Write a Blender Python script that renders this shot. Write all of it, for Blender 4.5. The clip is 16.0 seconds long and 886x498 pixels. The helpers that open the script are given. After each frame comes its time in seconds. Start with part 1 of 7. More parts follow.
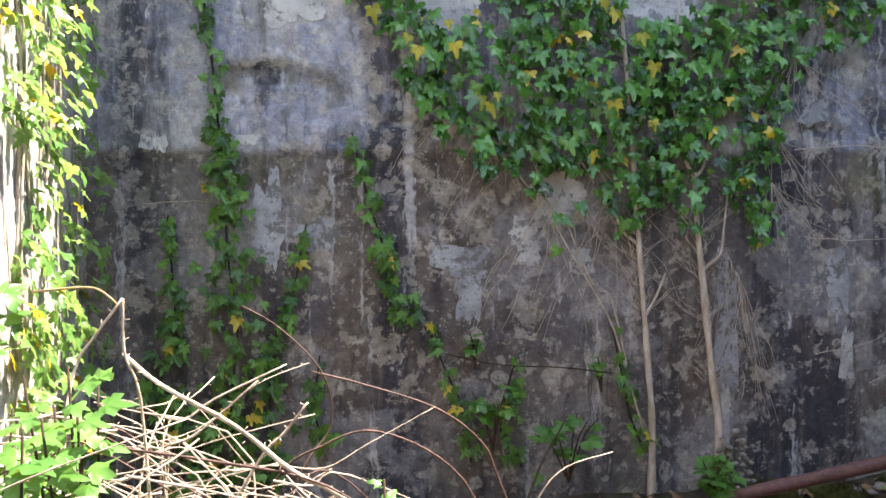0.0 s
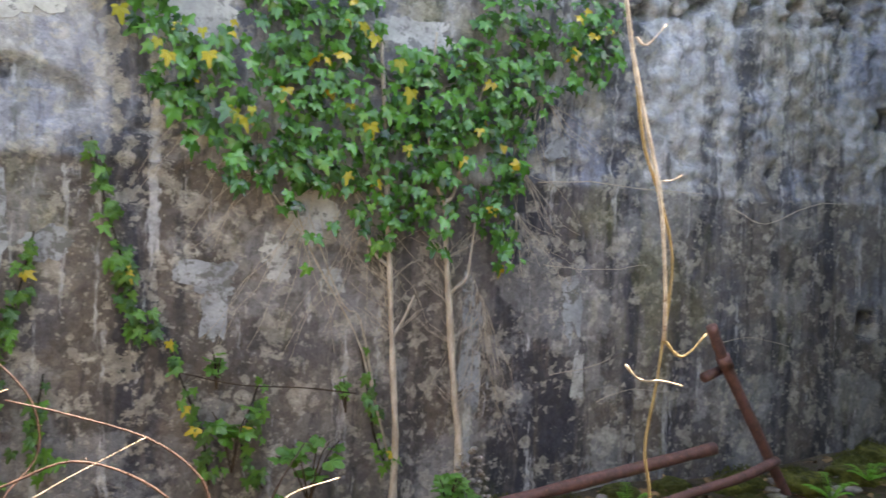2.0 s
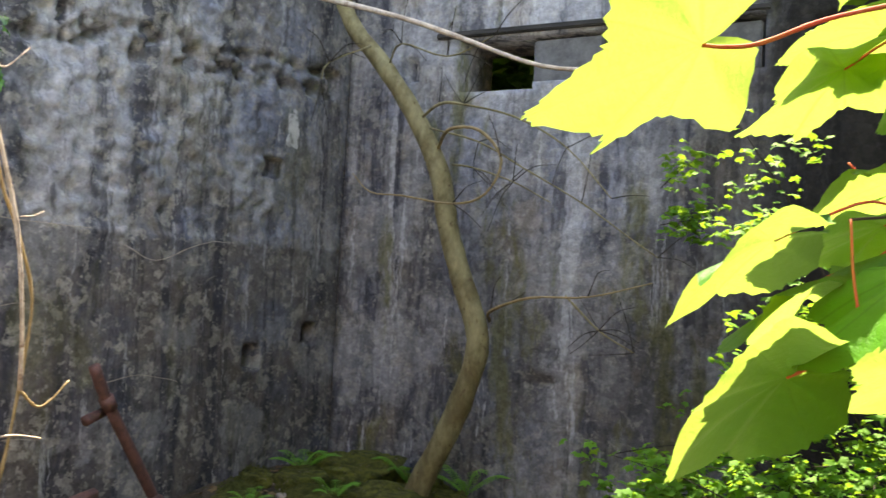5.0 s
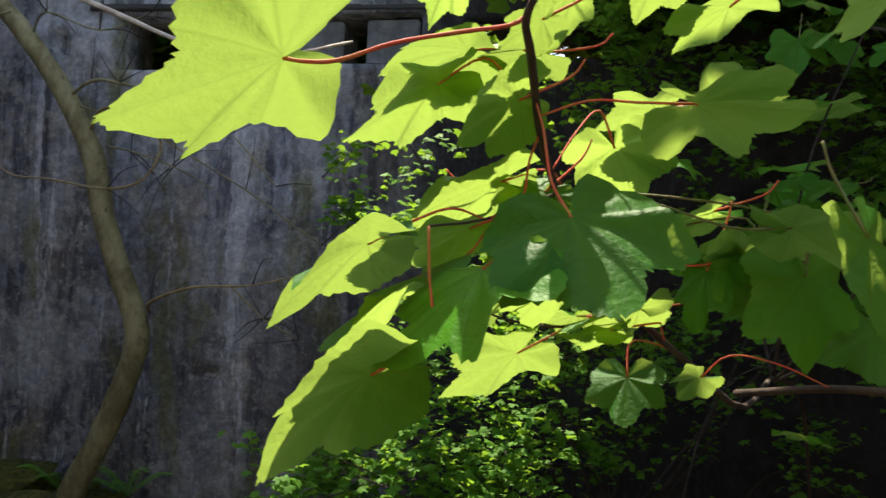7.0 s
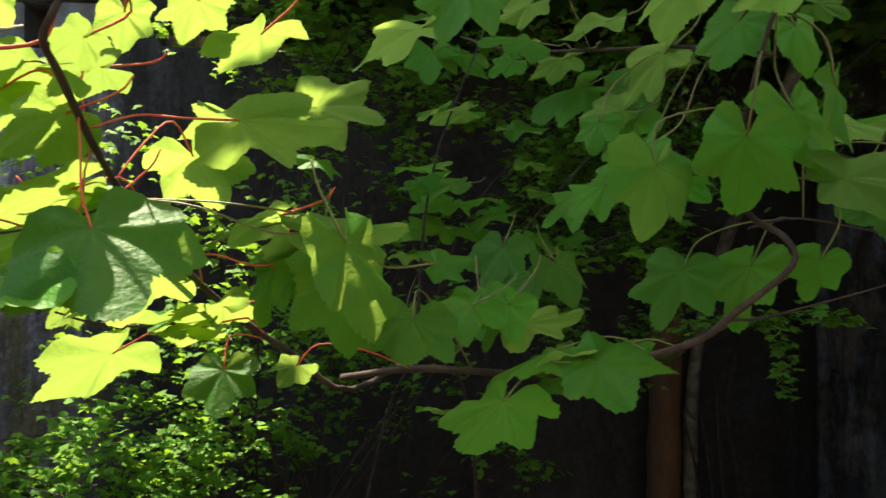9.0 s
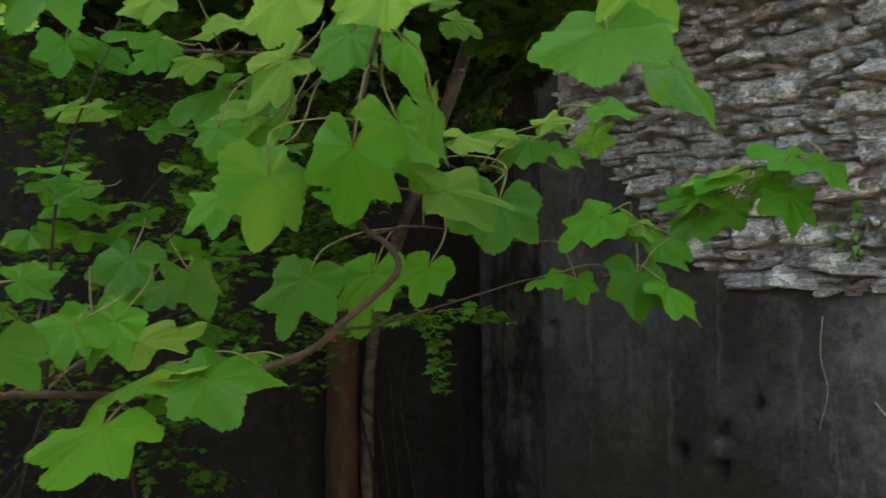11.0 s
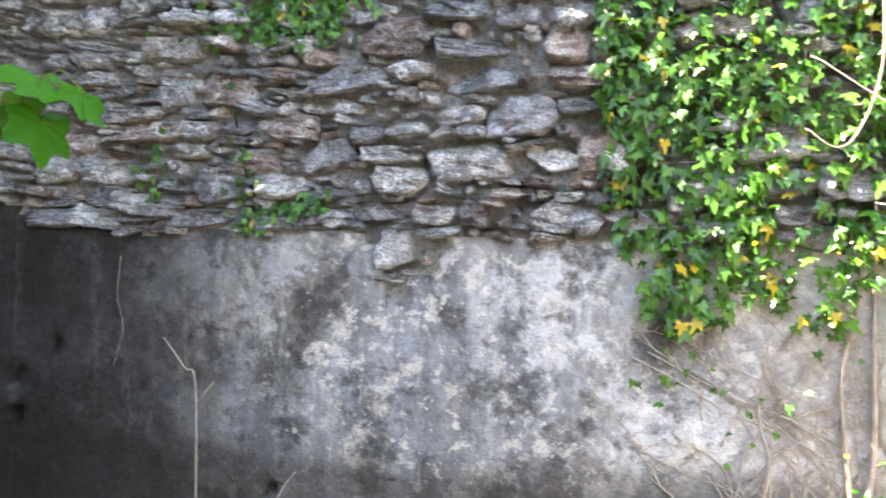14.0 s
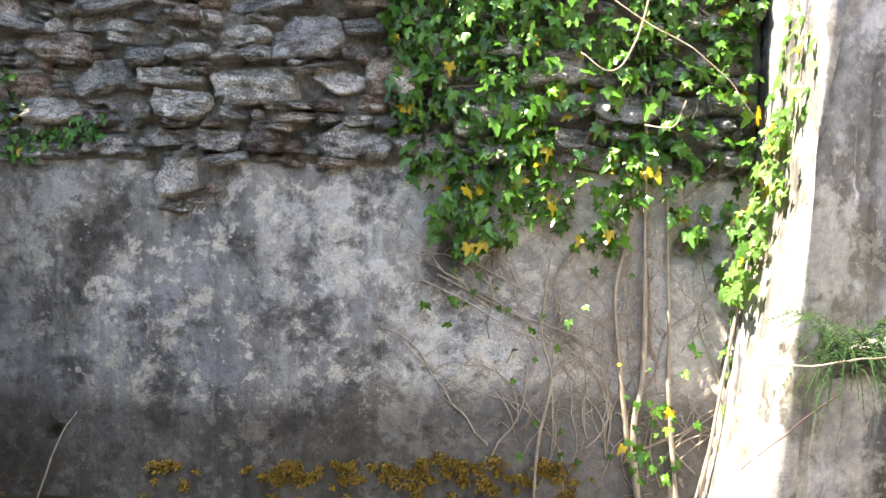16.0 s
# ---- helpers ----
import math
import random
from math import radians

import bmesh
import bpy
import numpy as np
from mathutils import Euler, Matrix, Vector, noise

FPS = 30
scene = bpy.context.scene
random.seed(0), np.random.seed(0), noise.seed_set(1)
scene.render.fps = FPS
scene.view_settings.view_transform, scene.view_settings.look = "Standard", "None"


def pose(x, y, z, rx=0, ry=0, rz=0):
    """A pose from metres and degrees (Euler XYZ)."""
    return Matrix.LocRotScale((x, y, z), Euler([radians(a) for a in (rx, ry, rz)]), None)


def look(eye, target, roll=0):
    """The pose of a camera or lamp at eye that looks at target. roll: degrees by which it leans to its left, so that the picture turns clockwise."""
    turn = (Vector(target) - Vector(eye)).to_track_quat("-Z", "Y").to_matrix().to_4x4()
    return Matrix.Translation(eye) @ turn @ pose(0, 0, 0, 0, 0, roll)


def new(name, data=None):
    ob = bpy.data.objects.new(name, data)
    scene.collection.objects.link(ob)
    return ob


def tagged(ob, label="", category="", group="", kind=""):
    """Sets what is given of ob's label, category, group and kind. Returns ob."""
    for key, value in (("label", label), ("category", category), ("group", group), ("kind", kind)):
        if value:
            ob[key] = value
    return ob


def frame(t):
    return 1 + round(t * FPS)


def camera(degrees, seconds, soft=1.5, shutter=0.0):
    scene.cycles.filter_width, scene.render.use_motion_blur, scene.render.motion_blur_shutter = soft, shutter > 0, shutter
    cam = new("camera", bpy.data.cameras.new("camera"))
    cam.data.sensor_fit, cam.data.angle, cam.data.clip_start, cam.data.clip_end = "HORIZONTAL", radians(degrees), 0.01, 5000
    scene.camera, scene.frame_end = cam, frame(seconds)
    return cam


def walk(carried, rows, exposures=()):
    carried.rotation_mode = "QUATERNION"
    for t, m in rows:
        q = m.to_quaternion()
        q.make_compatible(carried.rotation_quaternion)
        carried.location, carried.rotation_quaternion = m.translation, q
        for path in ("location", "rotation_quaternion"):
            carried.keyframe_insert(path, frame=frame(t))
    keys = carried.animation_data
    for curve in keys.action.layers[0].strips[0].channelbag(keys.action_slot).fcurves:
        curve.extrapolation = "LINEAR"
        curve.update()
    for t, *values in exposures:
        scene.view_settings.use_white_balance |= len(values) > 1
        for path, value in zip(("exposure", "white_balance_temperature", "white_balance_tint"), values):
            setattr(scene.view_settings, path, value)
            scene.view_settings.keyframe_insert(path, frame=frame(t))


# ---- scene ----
# ------------------------------------------------------------------ camera
cam = camera(53.4, 16.0, 1.5, 0.3)
PATH = [
    (0, (0.132, 0.168, 1.696), (0.516, 2.129, 1.613), -0.7),
    (0.5, (0.116, 0.175, 1.707), (0.524, 2.133, 1.65), -0.3),
    (1, (0.16, 0.165, 1.732), (0.655, 2.101, 1.666), 0.2),
    (1.5, (0.209, 0.144, 1.732), (0.888, 2.024, 1.668), 1.2),
    (2, (0.242, 0.146, 1.736), (1.095, 1.954, 1.68), 2.2),
    (2.5, (0.273, 0.141, 1.746), (1.324, 1.843, 1.699), 2.7),
    (3, (0.308, 0.139, 1.759), (1.526, 1.725, 1.748), 3.2),
    (3.5, (0.351, 0.132, 1.772), (1.723, 1.588, 1.768), 3.5),
    (3.7, (0.361, 0.104, 1.765), (1.801, 1.491, 1.778), 3.4),
    (6, (0.383, 0.068, 1.797), (2.282, 0.693, 1.865), 3.1),
    (6.5, (0.389, 0.043, 1.807), (2.339, 0.486, 1.869), 2.6),
    (7, (0.39, 0.027, 1.793), (2.37, 0.297, 1.866), 2.2),
    (7.5, (0.376, -0.005, 1.79), (2.37, 0.138, 1.866), 2.5),
    (8, (0.351, -0.062, 1.802), (2.35, -0.077, 1.868), 1.9),
    (10.3, (0.297, -0.202, 1.812), (2.161, -0.925, 1.874), -0.7),
    (10.5, (0.302, -0.213, 1.816), (2.138, -1.004, 1.875), -0.7),
    (11, (0.308, -0.23, 1.819), (2.054, -1.202, 1.877), -1.0),
    (11.5, (0.31, -0.25, 1.822), (1.975, -1.358, 1.876), -0.8),
    (12, (0.308, -0.269, 1.822), (1.877, -1.508, 1.875), -0.5),
    (12.5, (0.308, -0.29, 1.814), (1.715, -1.71, 1.868), -0.2),
    (13, (0.289, -0.306, 1.827), (1.465, -1.923, 1.842), 0.2),
    (13.5, (0.286, -0.304, 1.822), (1.192, -2.086, 1.803), 1.1),
    (14, (0.172, -0.381, 1.798), (0.91, -2.239, 1.741), 1.6),
    (14.5, (0.129, -0.4, 1.771), (0.687, -2.32, 1.705), 1.8),
    (15, (0.061, -0.424, 1.756), (0.526, -2.368, 1.686), 1.8),
    (15.5, (0.059, -0.43, 1.762), (0.452, -2.386, 1.627), 1.7),
    (16, (0.06, -0.433, 1.762), (0.438, -2.388, 1.577), 1.1),
]
STOPS = [(0.0, 2.75), (1.0, 2.85), (2.0, 3.2), (3.0, 3.5), (3.5, 3.35), (6.0, 2.4), (7.0, 1.75), (8.0, 1.6), (9.2, 2.4), (10.5, 2.8), (11.0, 2.9), (12.5, 3.62), (13.5, 3.7), (14.5, 3.5), (15.5, 3.1), (16.0, 2.85)]
WHITE = {0.0: (7200, 17), 1.0: (7400, 14), 2.0: (8000, 13), 3.0: (8500, 16), 3.5: (9200, 16), 6.0: (7900, 12), 7.0: (7500, 13), 9.2: (8000, 10), 10.5: (8200, 10), 11.0: (8500, 7), 12.5: (7800, 16), 13.5: (7350, 12), 14.5: (7400, 14), 15.5: (7900, 10), 16.0: (7700, 11)}
EXPOSURES = [(t, stop, *WHITE.get(t, (7600, 10))) for t, stop in STOPS]
walk(cam, [(t, look(eye, target, roll)) for t, eye, target, roll in PATH], EXPOSURES)

# ------------------------------------------------------------------ light
SUN_TRAVEL = Vector((-0.46, -0.18, -0.88)).normalized()
world = bpy.data.worlds.new("sky")
scene.world = world
world.use_nodes = True
wn = world.node_tree
sky = wn.nodes.new("ShaderNodeTexSky")
sky.sky_type = "NISHITA"
sky.sun_disc = False
sky.sun_elevation = math.asin(-SUN_TRAVEL.z)
sky.sun_rotation = math.atan2(-SUN_TRAVEL.x, -SUN_TRAVEL.y)
wn.nodes["Background"].inputs[1].default_value = 0.15
wn.links.new(sky.outputs[0], wn.nodes["Background"].inputs[0])
sun = new("sun", bpy.data.lights.new("sun", "SUN"))
sun.data.energy = 4.6
sun.data.angle = radians(0.55)
sun.data.color = (1.0, 0.95, 0.86)
sun.matrix_world = look((6, 2, 10), Vector((6, 2, 10)) + SUN_TRAVEL)

# ------------------------------------------------------------------ node helpers


class Nodes:
    """Short way to write a node material."""

    def __init__(self, name):
        self.mat = bpy.data.materials.new(name)
        self.mat.use_nodes = True
        self.tree = self.mat.node_tree
        self.bsdf = self.tree.nodes["Principled BSDF"]
        self.out = self.tree.nodes["Material Output"]
        self.coord = self.tree.nodes.new("ShaderNodeTexCoord").outputs["Object"]

    def node(self, kind, **inputs):
        n = self.tree.nodes.new(kind)
        for key, value in inputs.items():
            self.put(n.inputs[int(key[1:]) if key[0] == "i" and key[1:].isdigit() else key.replace("_", " ")], value)
        return n

    def put(self, socket, value):
        if isinstance(value, bpy.types.NodeSocket):
            self.tree.links.new(value, socket)
        elif isinstance(value, tuple) and len(value) == 3 and socket.type == "RGBA":
            socket.default_value = (*value, 1)
        else:
            socket.default_value = value

    def stretch(self, sx, sy, sz, vec=None):
        return self.node("ShaderNodeMapping", Vector=vec or self.coord, Scale=(sx, sy, sz)).outputs[0]

    def noise(self, scale, detail=4.0, rough=0.6, vec=None, dist=0.0):
        return self.node("ShaderNodeTexNoise", Vector=vec or self.coord, Scale=scale, Detail=detail, Roughness=rough, Distortion=dist).outputs[0]

    def voronoi(self, scale, vec=None, feature="F1"):
        n = self.node("ShaderNodeTexVoronoi", Vector=vec or self.coord, Scale=scale)
        n.feature = feature
        return n

    def ramp(self, value, low, high):
        n = self.node("ShaderNodeMapRange", i0=value, i1=low, i2=high, i3=0.0, i4=1.0)
        n.interpolation_type = "SMOOTHSTEP"
        return n.outputs[0]

    def math(self, op, a, b=0.0):
        n = self.node("ShaderNodeMath", i0=a, i1=b)
        n.operation = op
        return n.outputs[0]

    def mix(self, factor, a, b, blend="MIX"):
        n = self.tree.nodes.new("ShaderNodeMix")
        n.data_type = "RGBA"
        n.blend_type = blend
        self.put(n.inputs[0], factor)
        self.put(n.inputs[6], a)
        self.put(n.inputs[7], b)
        return n.outputs[2]

    def bump(self, height, strength=0.5, distance=0.01, normal=None):
        n = self.node("ShaderNodeBump", Height=height, Strength=strength, Distance=distance)
        if normal:
            self.put(n.inputs["Normal"], normal)
        return n.outputs[0]

    def warp(self, amount, scale, vec=None):
        c = self.node("ShaderNodeTexNoise", Vector=vec or self.coord, Scale=scale, Detail=3.0).outputs[1]
        v = self.node("ShaderNodeVectorMath", i0=c, i1=(-0.5, -0.5, -0.5))
        s = self.node("ShaderNodeVectorMath", i0=v.outputs[0])
        s.operation = "SCALE"
        s.inputs["Scale"].default_value = amount
        a = self.node("ShaderNodeVectorMath", i0=vec or self.coord, i1=s.outputs[0])
        return a.outputs[0]

    def finish(self, color, rough=0.9, normal=None, spec=0.3):
        self.put(self.bsdf.inputs["Base Color"], color)
        self.put(self.bsdf.inputs["Roughness"], rough)
        self.bsdf.inputs["Specular IOR Level"].default_value = spec
        if normal:
            self.put(self.bsdf.inputs["Normal"], normal)
        return self.mat


# ------------------------------------------------------------------ materials
def render_coat(name, dark, mid, pale, spot, streak, algae, brown=(0.22, 0.18, 0.14), spots=0.5, bluish=(0.27, 0.29, 0.36), crust=0.5, until=None, shade_stain=None, lift=None, edge=0.05, fleck=0.35, foot_band=None, sun_pale=None, relief=0.7, frayed=0.66):
    """Old weathered lime and cement render: soft clouds, lichen crusts and specks, water streaks, algae."""
    n = Nodes(name)
    x, y, z = n.node("ShaderNodeSeparateXYZ", Vector=n.coord).outputs
    w = n.warp(0.10, 3.5)
    w2 = n.warp(0.05, 11)
    big = n.noise(1.1, 6, 0.62, n.stretch(1, 1, 0.55, w))
    med = n.noise(3.4, 9, 0.70, n.stretch(1, 1, 0.6, w))
    fine = n.noise(34, 7, 0.8)
    grit = n.noise(150, 3, 0.7)
    col = n.mix(n.ramp(med, 0.37, 0.63), dark, mid)
    cloud = n.math("MULTIPLY", n.ramp(big, 0.47, 0.64), 0.5)
    if until:
        cloud = n.math("MULTIPLY", cloud, n.math("SUBTRACT", 1.0, n.ramp(x, until - 0.4, until + 0.6)))
    col = n.mix(cloud, col, pale)
    col = n.mix(n.math("MULTIPLY", n.ramp(n.noise(1.5, 6, 0.66, w), 0.47, 0.60), 0.6), col, bluish)
    col = n.mix(n.math("MULTIPLY", n.ramp(n.noise(2.2, 7, 0.68, n.warp(0.3, 1.2)), 0.49, 0.60), 0.55), col, brown)
    if lift:
        rough_line = n.math("ADD", z, n.math("MULTIPLY", n.noise(2.0, 5, 0.6), 0.12))
        low = n.math("SUBTRACT", 1.0, n.ramp(rough_line, lift + 0.04, lift + 0.09))
        tone = n.mix(n.ramp(n.noise(2.6, 6, 0.7, w), 0.4, 0.6), (0.095, 0.072, 0.057), (0.19, 0.152, 0.125))
        west = n.math("SUBTRACT", 1.0, n.math("MULTIPLY", n.ramp(x, 2.2, 4.6), 0.8))
        col = n.mix(n.math("MULTIPLY", n.math("MULTIPLY", low, west), 0.66), col, tone)
        col = n.mix(1.0, col, n.mix(low, (1.3, 1.3, 1.32), (0.92, 0.92, 0.92)), "MULTIPLY")
    # long wet runs, broad then narrow, and pale lime drips
    runs = n.noise(3.0, 6, 0.62, n.stretch(2.2, 2.2, 0.13, w))
    col = n.mix(n.math("MULTIPLY", n.ramp(runs, 0.49, 0.62), streak * 0.85), col, (dark[0] * 0.42, dark[1] * 0.45, dark[2] * 0.58))
    thin = n.noise(6.0, 6, 0.6, n.stretch(2.6, 2.6, 0.10, w2))
    col = n.mix(n.math("MULTIPLY", n.ramp(thin, 0.54, 0.62), streak * 0.6), col, tuple(c * 0.5 for c in dark))
    pale_runs = n.noise(4.2, 7, 0.66, n.stretch(2.8, 2.8, 0.16, w2))
    col = n.mix(n.math("MULTIPLY", n.ramp(pale_runs, 0.575, 0.64), streak * 0.75), col, pale)
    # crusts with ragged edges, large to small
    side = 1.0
    # pale lichen stops past `until`, which also puts that end's shade into the colour
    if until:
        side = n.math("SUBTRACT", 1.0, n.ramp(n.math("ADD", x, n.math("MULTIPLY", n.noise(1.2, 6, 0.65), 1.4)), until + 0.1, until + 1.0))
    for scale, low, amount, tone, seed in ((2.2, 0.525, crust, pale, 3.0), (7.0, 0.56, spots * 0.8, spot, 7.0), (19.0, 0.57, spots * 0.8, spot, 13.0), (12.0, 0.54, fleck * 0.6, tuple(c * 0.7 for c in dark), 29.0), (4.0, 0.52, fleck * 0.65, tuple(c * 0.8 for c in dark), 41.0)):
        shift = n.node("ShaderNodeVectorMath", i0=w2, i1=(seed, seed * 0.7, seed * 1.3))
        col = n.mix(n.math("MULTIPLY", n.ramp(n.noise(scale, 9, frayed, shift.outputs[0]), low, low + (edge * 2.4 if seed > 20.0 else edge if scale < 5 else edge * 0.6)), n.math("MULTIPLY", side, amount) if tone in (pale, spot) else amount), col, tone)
    for scale, few, blur in ((9.0, 0.34, 0.05), (21.0, 0.42, 0.10), (44.0, 0.40, 0.14)):
        v = n.voronoi(scale, n.warp(0.05, 16))
        size = n.math("SUBTRACT", n.math("MULTIPLY", n.node("ShaderNodeSeparateColor", Color=v.outputs["Color"]).outputs[0], 0.75), few)
        rosette = n.ramp(n.math("SUBTRACT", size, v.outputs["Distance"]), 0.0, blur)
        ragged = n.ramp(n.noise(46, 5, 0.75), 0.40, 0.54)
        where = n.ramp(n.noise(1.3, 3, 0.5), 0.36, 0.5)
        col = n.mix(n.math("MULTIPLY", n.math("MULTIPLY", rosette, ragged), n.math("MULTIPLY", n.math("MULTIPLY", where, side), spots)), col, spot)
    col = n.mix(n.math("MULTIPLY", n.ramp(n.noise(1.7, 7, 0.66, n.stretch(1.7, 1.7, 0.6, w)), 0.55, 0.66), algae), col, (0.125, 0.12, 0.04))
    # paler pinkish west end: sun dapple and bounce light painted into the render
    if sun_pale:
        line = n.math("ADD", x, n.math("MULTIPLY", n.noise(2.0, 7, 0.7), 0.5))
        part_of = n.math("SUBTRACT", 1.0, n.ramp(line, sun_pale - 0.05, sun_pale + 0.35))
        col = n.mix(n.math("MULTIPLY", part_of, n.math("MULTIPLY", n.ramp(med, 0.25, 0.6), 0.8)), col, (0.66, 0.615, 0.58))
    # the coat is darker below a ragged line near the foot
    if foot_band:
        foot_edge = n.math("ADD", z, n.math("MULTIPLY", n.noise(1.6, 6, 0.65), 0.30))
        col = n.mix(n.math("MULTIPLY", n.math("SUBTRACT", 1.0, n.ramp(foot_edge, foot_band + 0.12, foot_band + 0.24)), 0.72), col, (0.062, 0.055, 0.046))
    # near-black toward one end: stain and the corner's shade, both put in colour
    if shade_stain is not None:
        edge_line = n.math("ADD", n.math("MULTIPLY", (x, y, z)[shade_stain[0]], shade_stain[1]), n.math("MULTIPLY", n.noise(1.1, 7, 0.7, n.stretch(1, 2.0, 0.35, w)), 1.6))
        col = n.mix(n.math("MULTIPLY", n.math("SUBTRACT", 1.0, n.ramp(edge_line, shade_stain[2], shade_stain[2] + 1.0)), shade_stain[3]), col, (0.018, 0.0148, 0.012))
    col = n.mix(1.0, col, n.mix(n.ramp(fine, 0.25, 0.75), (0.68, 0.68, 0.68), (1.3, 1.3, 1.3)), "MULTIPLY")
    col = n.mix(n.math("MULTIPLY", n.ramp(grit, 0.60, 0.68), 0.45), col, tuple(c * 0.45 for c in dark))
    if lift:
        lumps = n.voronoi(26.0, n.warp(0.05, 14))
        bare = n.math("SUBTRACT", 1.0, low)
        fine = n.math("SUBTRACT", fine, n.math("MULTIPLY", bare, n.math("MULTIPLY", lumps.outputs["Distance"], 1.1)))
        shade = n.node("ShaderNodeSeparateColor", Color=lumps.outputs["Color"]).outputs[0]
        col = n.mix(n.math("MULTIPLY", bare, 0.6), col, n.mix(1.0, col, n.mix(n.ramp(shade, 0.2, 0.8), (0.6, 0.6, 0.6), (1.35, 1.35, 1.35)), "MULTIPLY"))
    height = n.math("ADD", n.math("MULTIPLY", fine, 0.9), n.math("ADD", n.math("MULTIPLY", grit, 0.3), n.math("MULTIPLY", med, 0.8)))
    return n.finish(col, 0.93, n.bump(height, relief, 0.012), 0.2)


NORTH = render_coat("north_render", (0.085, 0.083, 0.09), (0.225, 0.218, 0.222), (0.50, 0.49, 0.50), (0.46, 0.42, 0.36), 0.95, 0.4, spots=0.6, crust=0.26, bluish=(0.19, 0.21, 0.285), lift=1.92, shade_stain=(0, -1.0, -3.3, 0.3))
EAST = render_coat("east_render", (0.085, 0.083, 0.09), (0.23, 0.222, 0.225), (0.46, 0.45, 0.46), (0.40, 0.37, 0.32), 0.95, 0.7, spots=0.4, crust=0.25, bluish=(0.19, 0.20, 0.245), shade_stain=(1, 1.0, 1.3, 0.95), lift=2.1)
SOUTH = render_coat("south_render", (0.068, 0.066, 0.063), (0.23, 0.226, 0.22), (0.72, 0.715, 0.70), (0.66, 0.62, 0.555), 0.35, 0.15, brown=(0.25, 0.21, 0.165), spots=1.0, crust=0.7, bluish=(0.34, 0.355, 0.395), until=1.7, shade_stain=(0, -1.0, -1.25, 0.8), edge=0.05, fleck=1.25, foot_band=1.15, sun_pale=0.15, frayed=0.72)
# near-black coat: the shade inside the recess is put into this colour
ALCOVE = render_coat("alcove_shade_render", (0.022, 0.021, 0.02), (0.05, 0.047, 0.045), (0.12, 0.115, 0.11), (0.13, 0.12, 0.11), 0.6, 0.2, spots=0.2)
WEST = render_coat("west_render", (0.20, 0.195, 0.19), (0.42, 0.415, 0.41), (0.68, 0.67, 0.67), (0.58, 0.55, 0.48), 0.5, 0.15, spots=0.4)
# strong streaks: water runs plus streaks of grazing sun put into the colour
PIER = render_coat("pier_render", (0.11, 0.107, 0.105), (0.36, 0.355, 0.355), (0.70, 0.69, 0.70), (0.52, 0.49, 0.44), 0.95, 0.15, spots=0.5, crust=0.5, bluish=(0.44, 0.46, 0.53), relief=0.35)


def simple(name, a, b, scale, rough=0.85, bump=0.4, distance=0.006, stretch=(1, 1, 1), third=None, third_at=0.62, random_tint=0.0, spec=0.3):
    n = Nodes(name)
    vec = n.stretch(*stretch)
    big = n.noise(scale, 5, 0.65, vec)
    fine = n.noise(scale * 7, 5, 0.7, vec)
    col = n.mix(n.ramp(big, 0.34, 0.66), a, b)
    if third:
        col = n.mix(n.ramp(n.noise(scale * 2.3, 5, 0.7, n.warp(0.05, 9)), third_at, third_at + 0.08), col, third)
    col = n.mix(1.0, col, n.mix(fine, (0.6, 0.6, 0.6), (1.4, 1.4, 1.4)), "MULTIPLY")
    if random_tint:
        info = n.node("ShaderNodeObjectInfo")
        col = n.mix(1.0, col, n.mix(info.outputs["Random"], (1 - random_tint,) * 3, (1 + random_tint,) * 3), "MULTIPLY")
    return n.finish(col, rough, n.bump(n.math("ADD", big, fine), bump, distance), spec)


PLASTER = simple("pale_plaster", (0.33, 0.32, 0.31), (0.50, 0.49, 0.475), 9, bump=0.2, distance=0.003, third=(0.20, 0.195, 0.19), third_at=0.54)
LEDGE = simple("crumbled_ledge", (0.22, 0.21, 0.20), (0.50, 0.48, 0.46), 30, bump=1.0, distance=0.02, third=(0.10, 0.095, 0.085), third_at=0.55)
GREYPATCH = simple("grey_plaster", (0.22, 0.225, 0.24), (0.36, 0.365, 0.385), 9, bump=0.2, distance=0.003, third=(0.15, 0.145, 0.14), third_at=0.50)
MORTAR = simple("mortar", (0.40, 0.365, 0.31), (0.76, 0.73, 0.67), 55, bump=1.0, distance=0.05, third=(0.14, 0.13, 0.07), third_at=0.60)
BARK_GREY = simple("grey_bark", (0.20, 0.18, 0.15), (0.34, 0.31, 0.26), 30, stretch=(1, 1, 0.25), third=(0.13, 0.11, 0.09))
BARK_GREEN = simple("green_bark", (0.115, 0.09, 0.04), (0.25, 0.215, 0.11), 9, bump=0.5, distance=0.006, stretch=(1, 1, 0.5), third=(0.10, 0.062, 0.03), third_at=0.60)
BARK_DAPPLED = simple("dappled_bark", (0.05, 0.038, 0.026), (0.13, 0.11, 0.085), 14, third=(0.24, 0.215, 0.18), third_at=0.6)
IVY_STEM = simple("ivy_stem_bark", (0.32, 0.26, 0.205), (0.53, 0.455, 0.38), 40, stretch=(1, 1, 0.3), third=(0.22, 0.18, 0.14), third_at=0.62)
DRY_CANE = simple("dry_cane", (0.33, 0.255, 0.19), (0.56, 0.475, 0.385), 25, rough=0.7, third=(0.17, 0.095, 0.06), third_at=0.6, spec=0.4)
RED_CANE = simple("red_cane", (0.05, 0.025, 0.02), (0.10, 0.057, 0.044), 30, rough=0.6)
YELLOW_CANE = simple("yellow_cane", (0.20, 0.14, 0.06), (0.31, 0.225, 0.11), 25, rough=0.6)
RED_STEM = simple("red_leaf_stalk", (0.50, 0.055, 0.028), (0.40, 0.12, 0.03), 30, rough=0.75, bump=0.1)
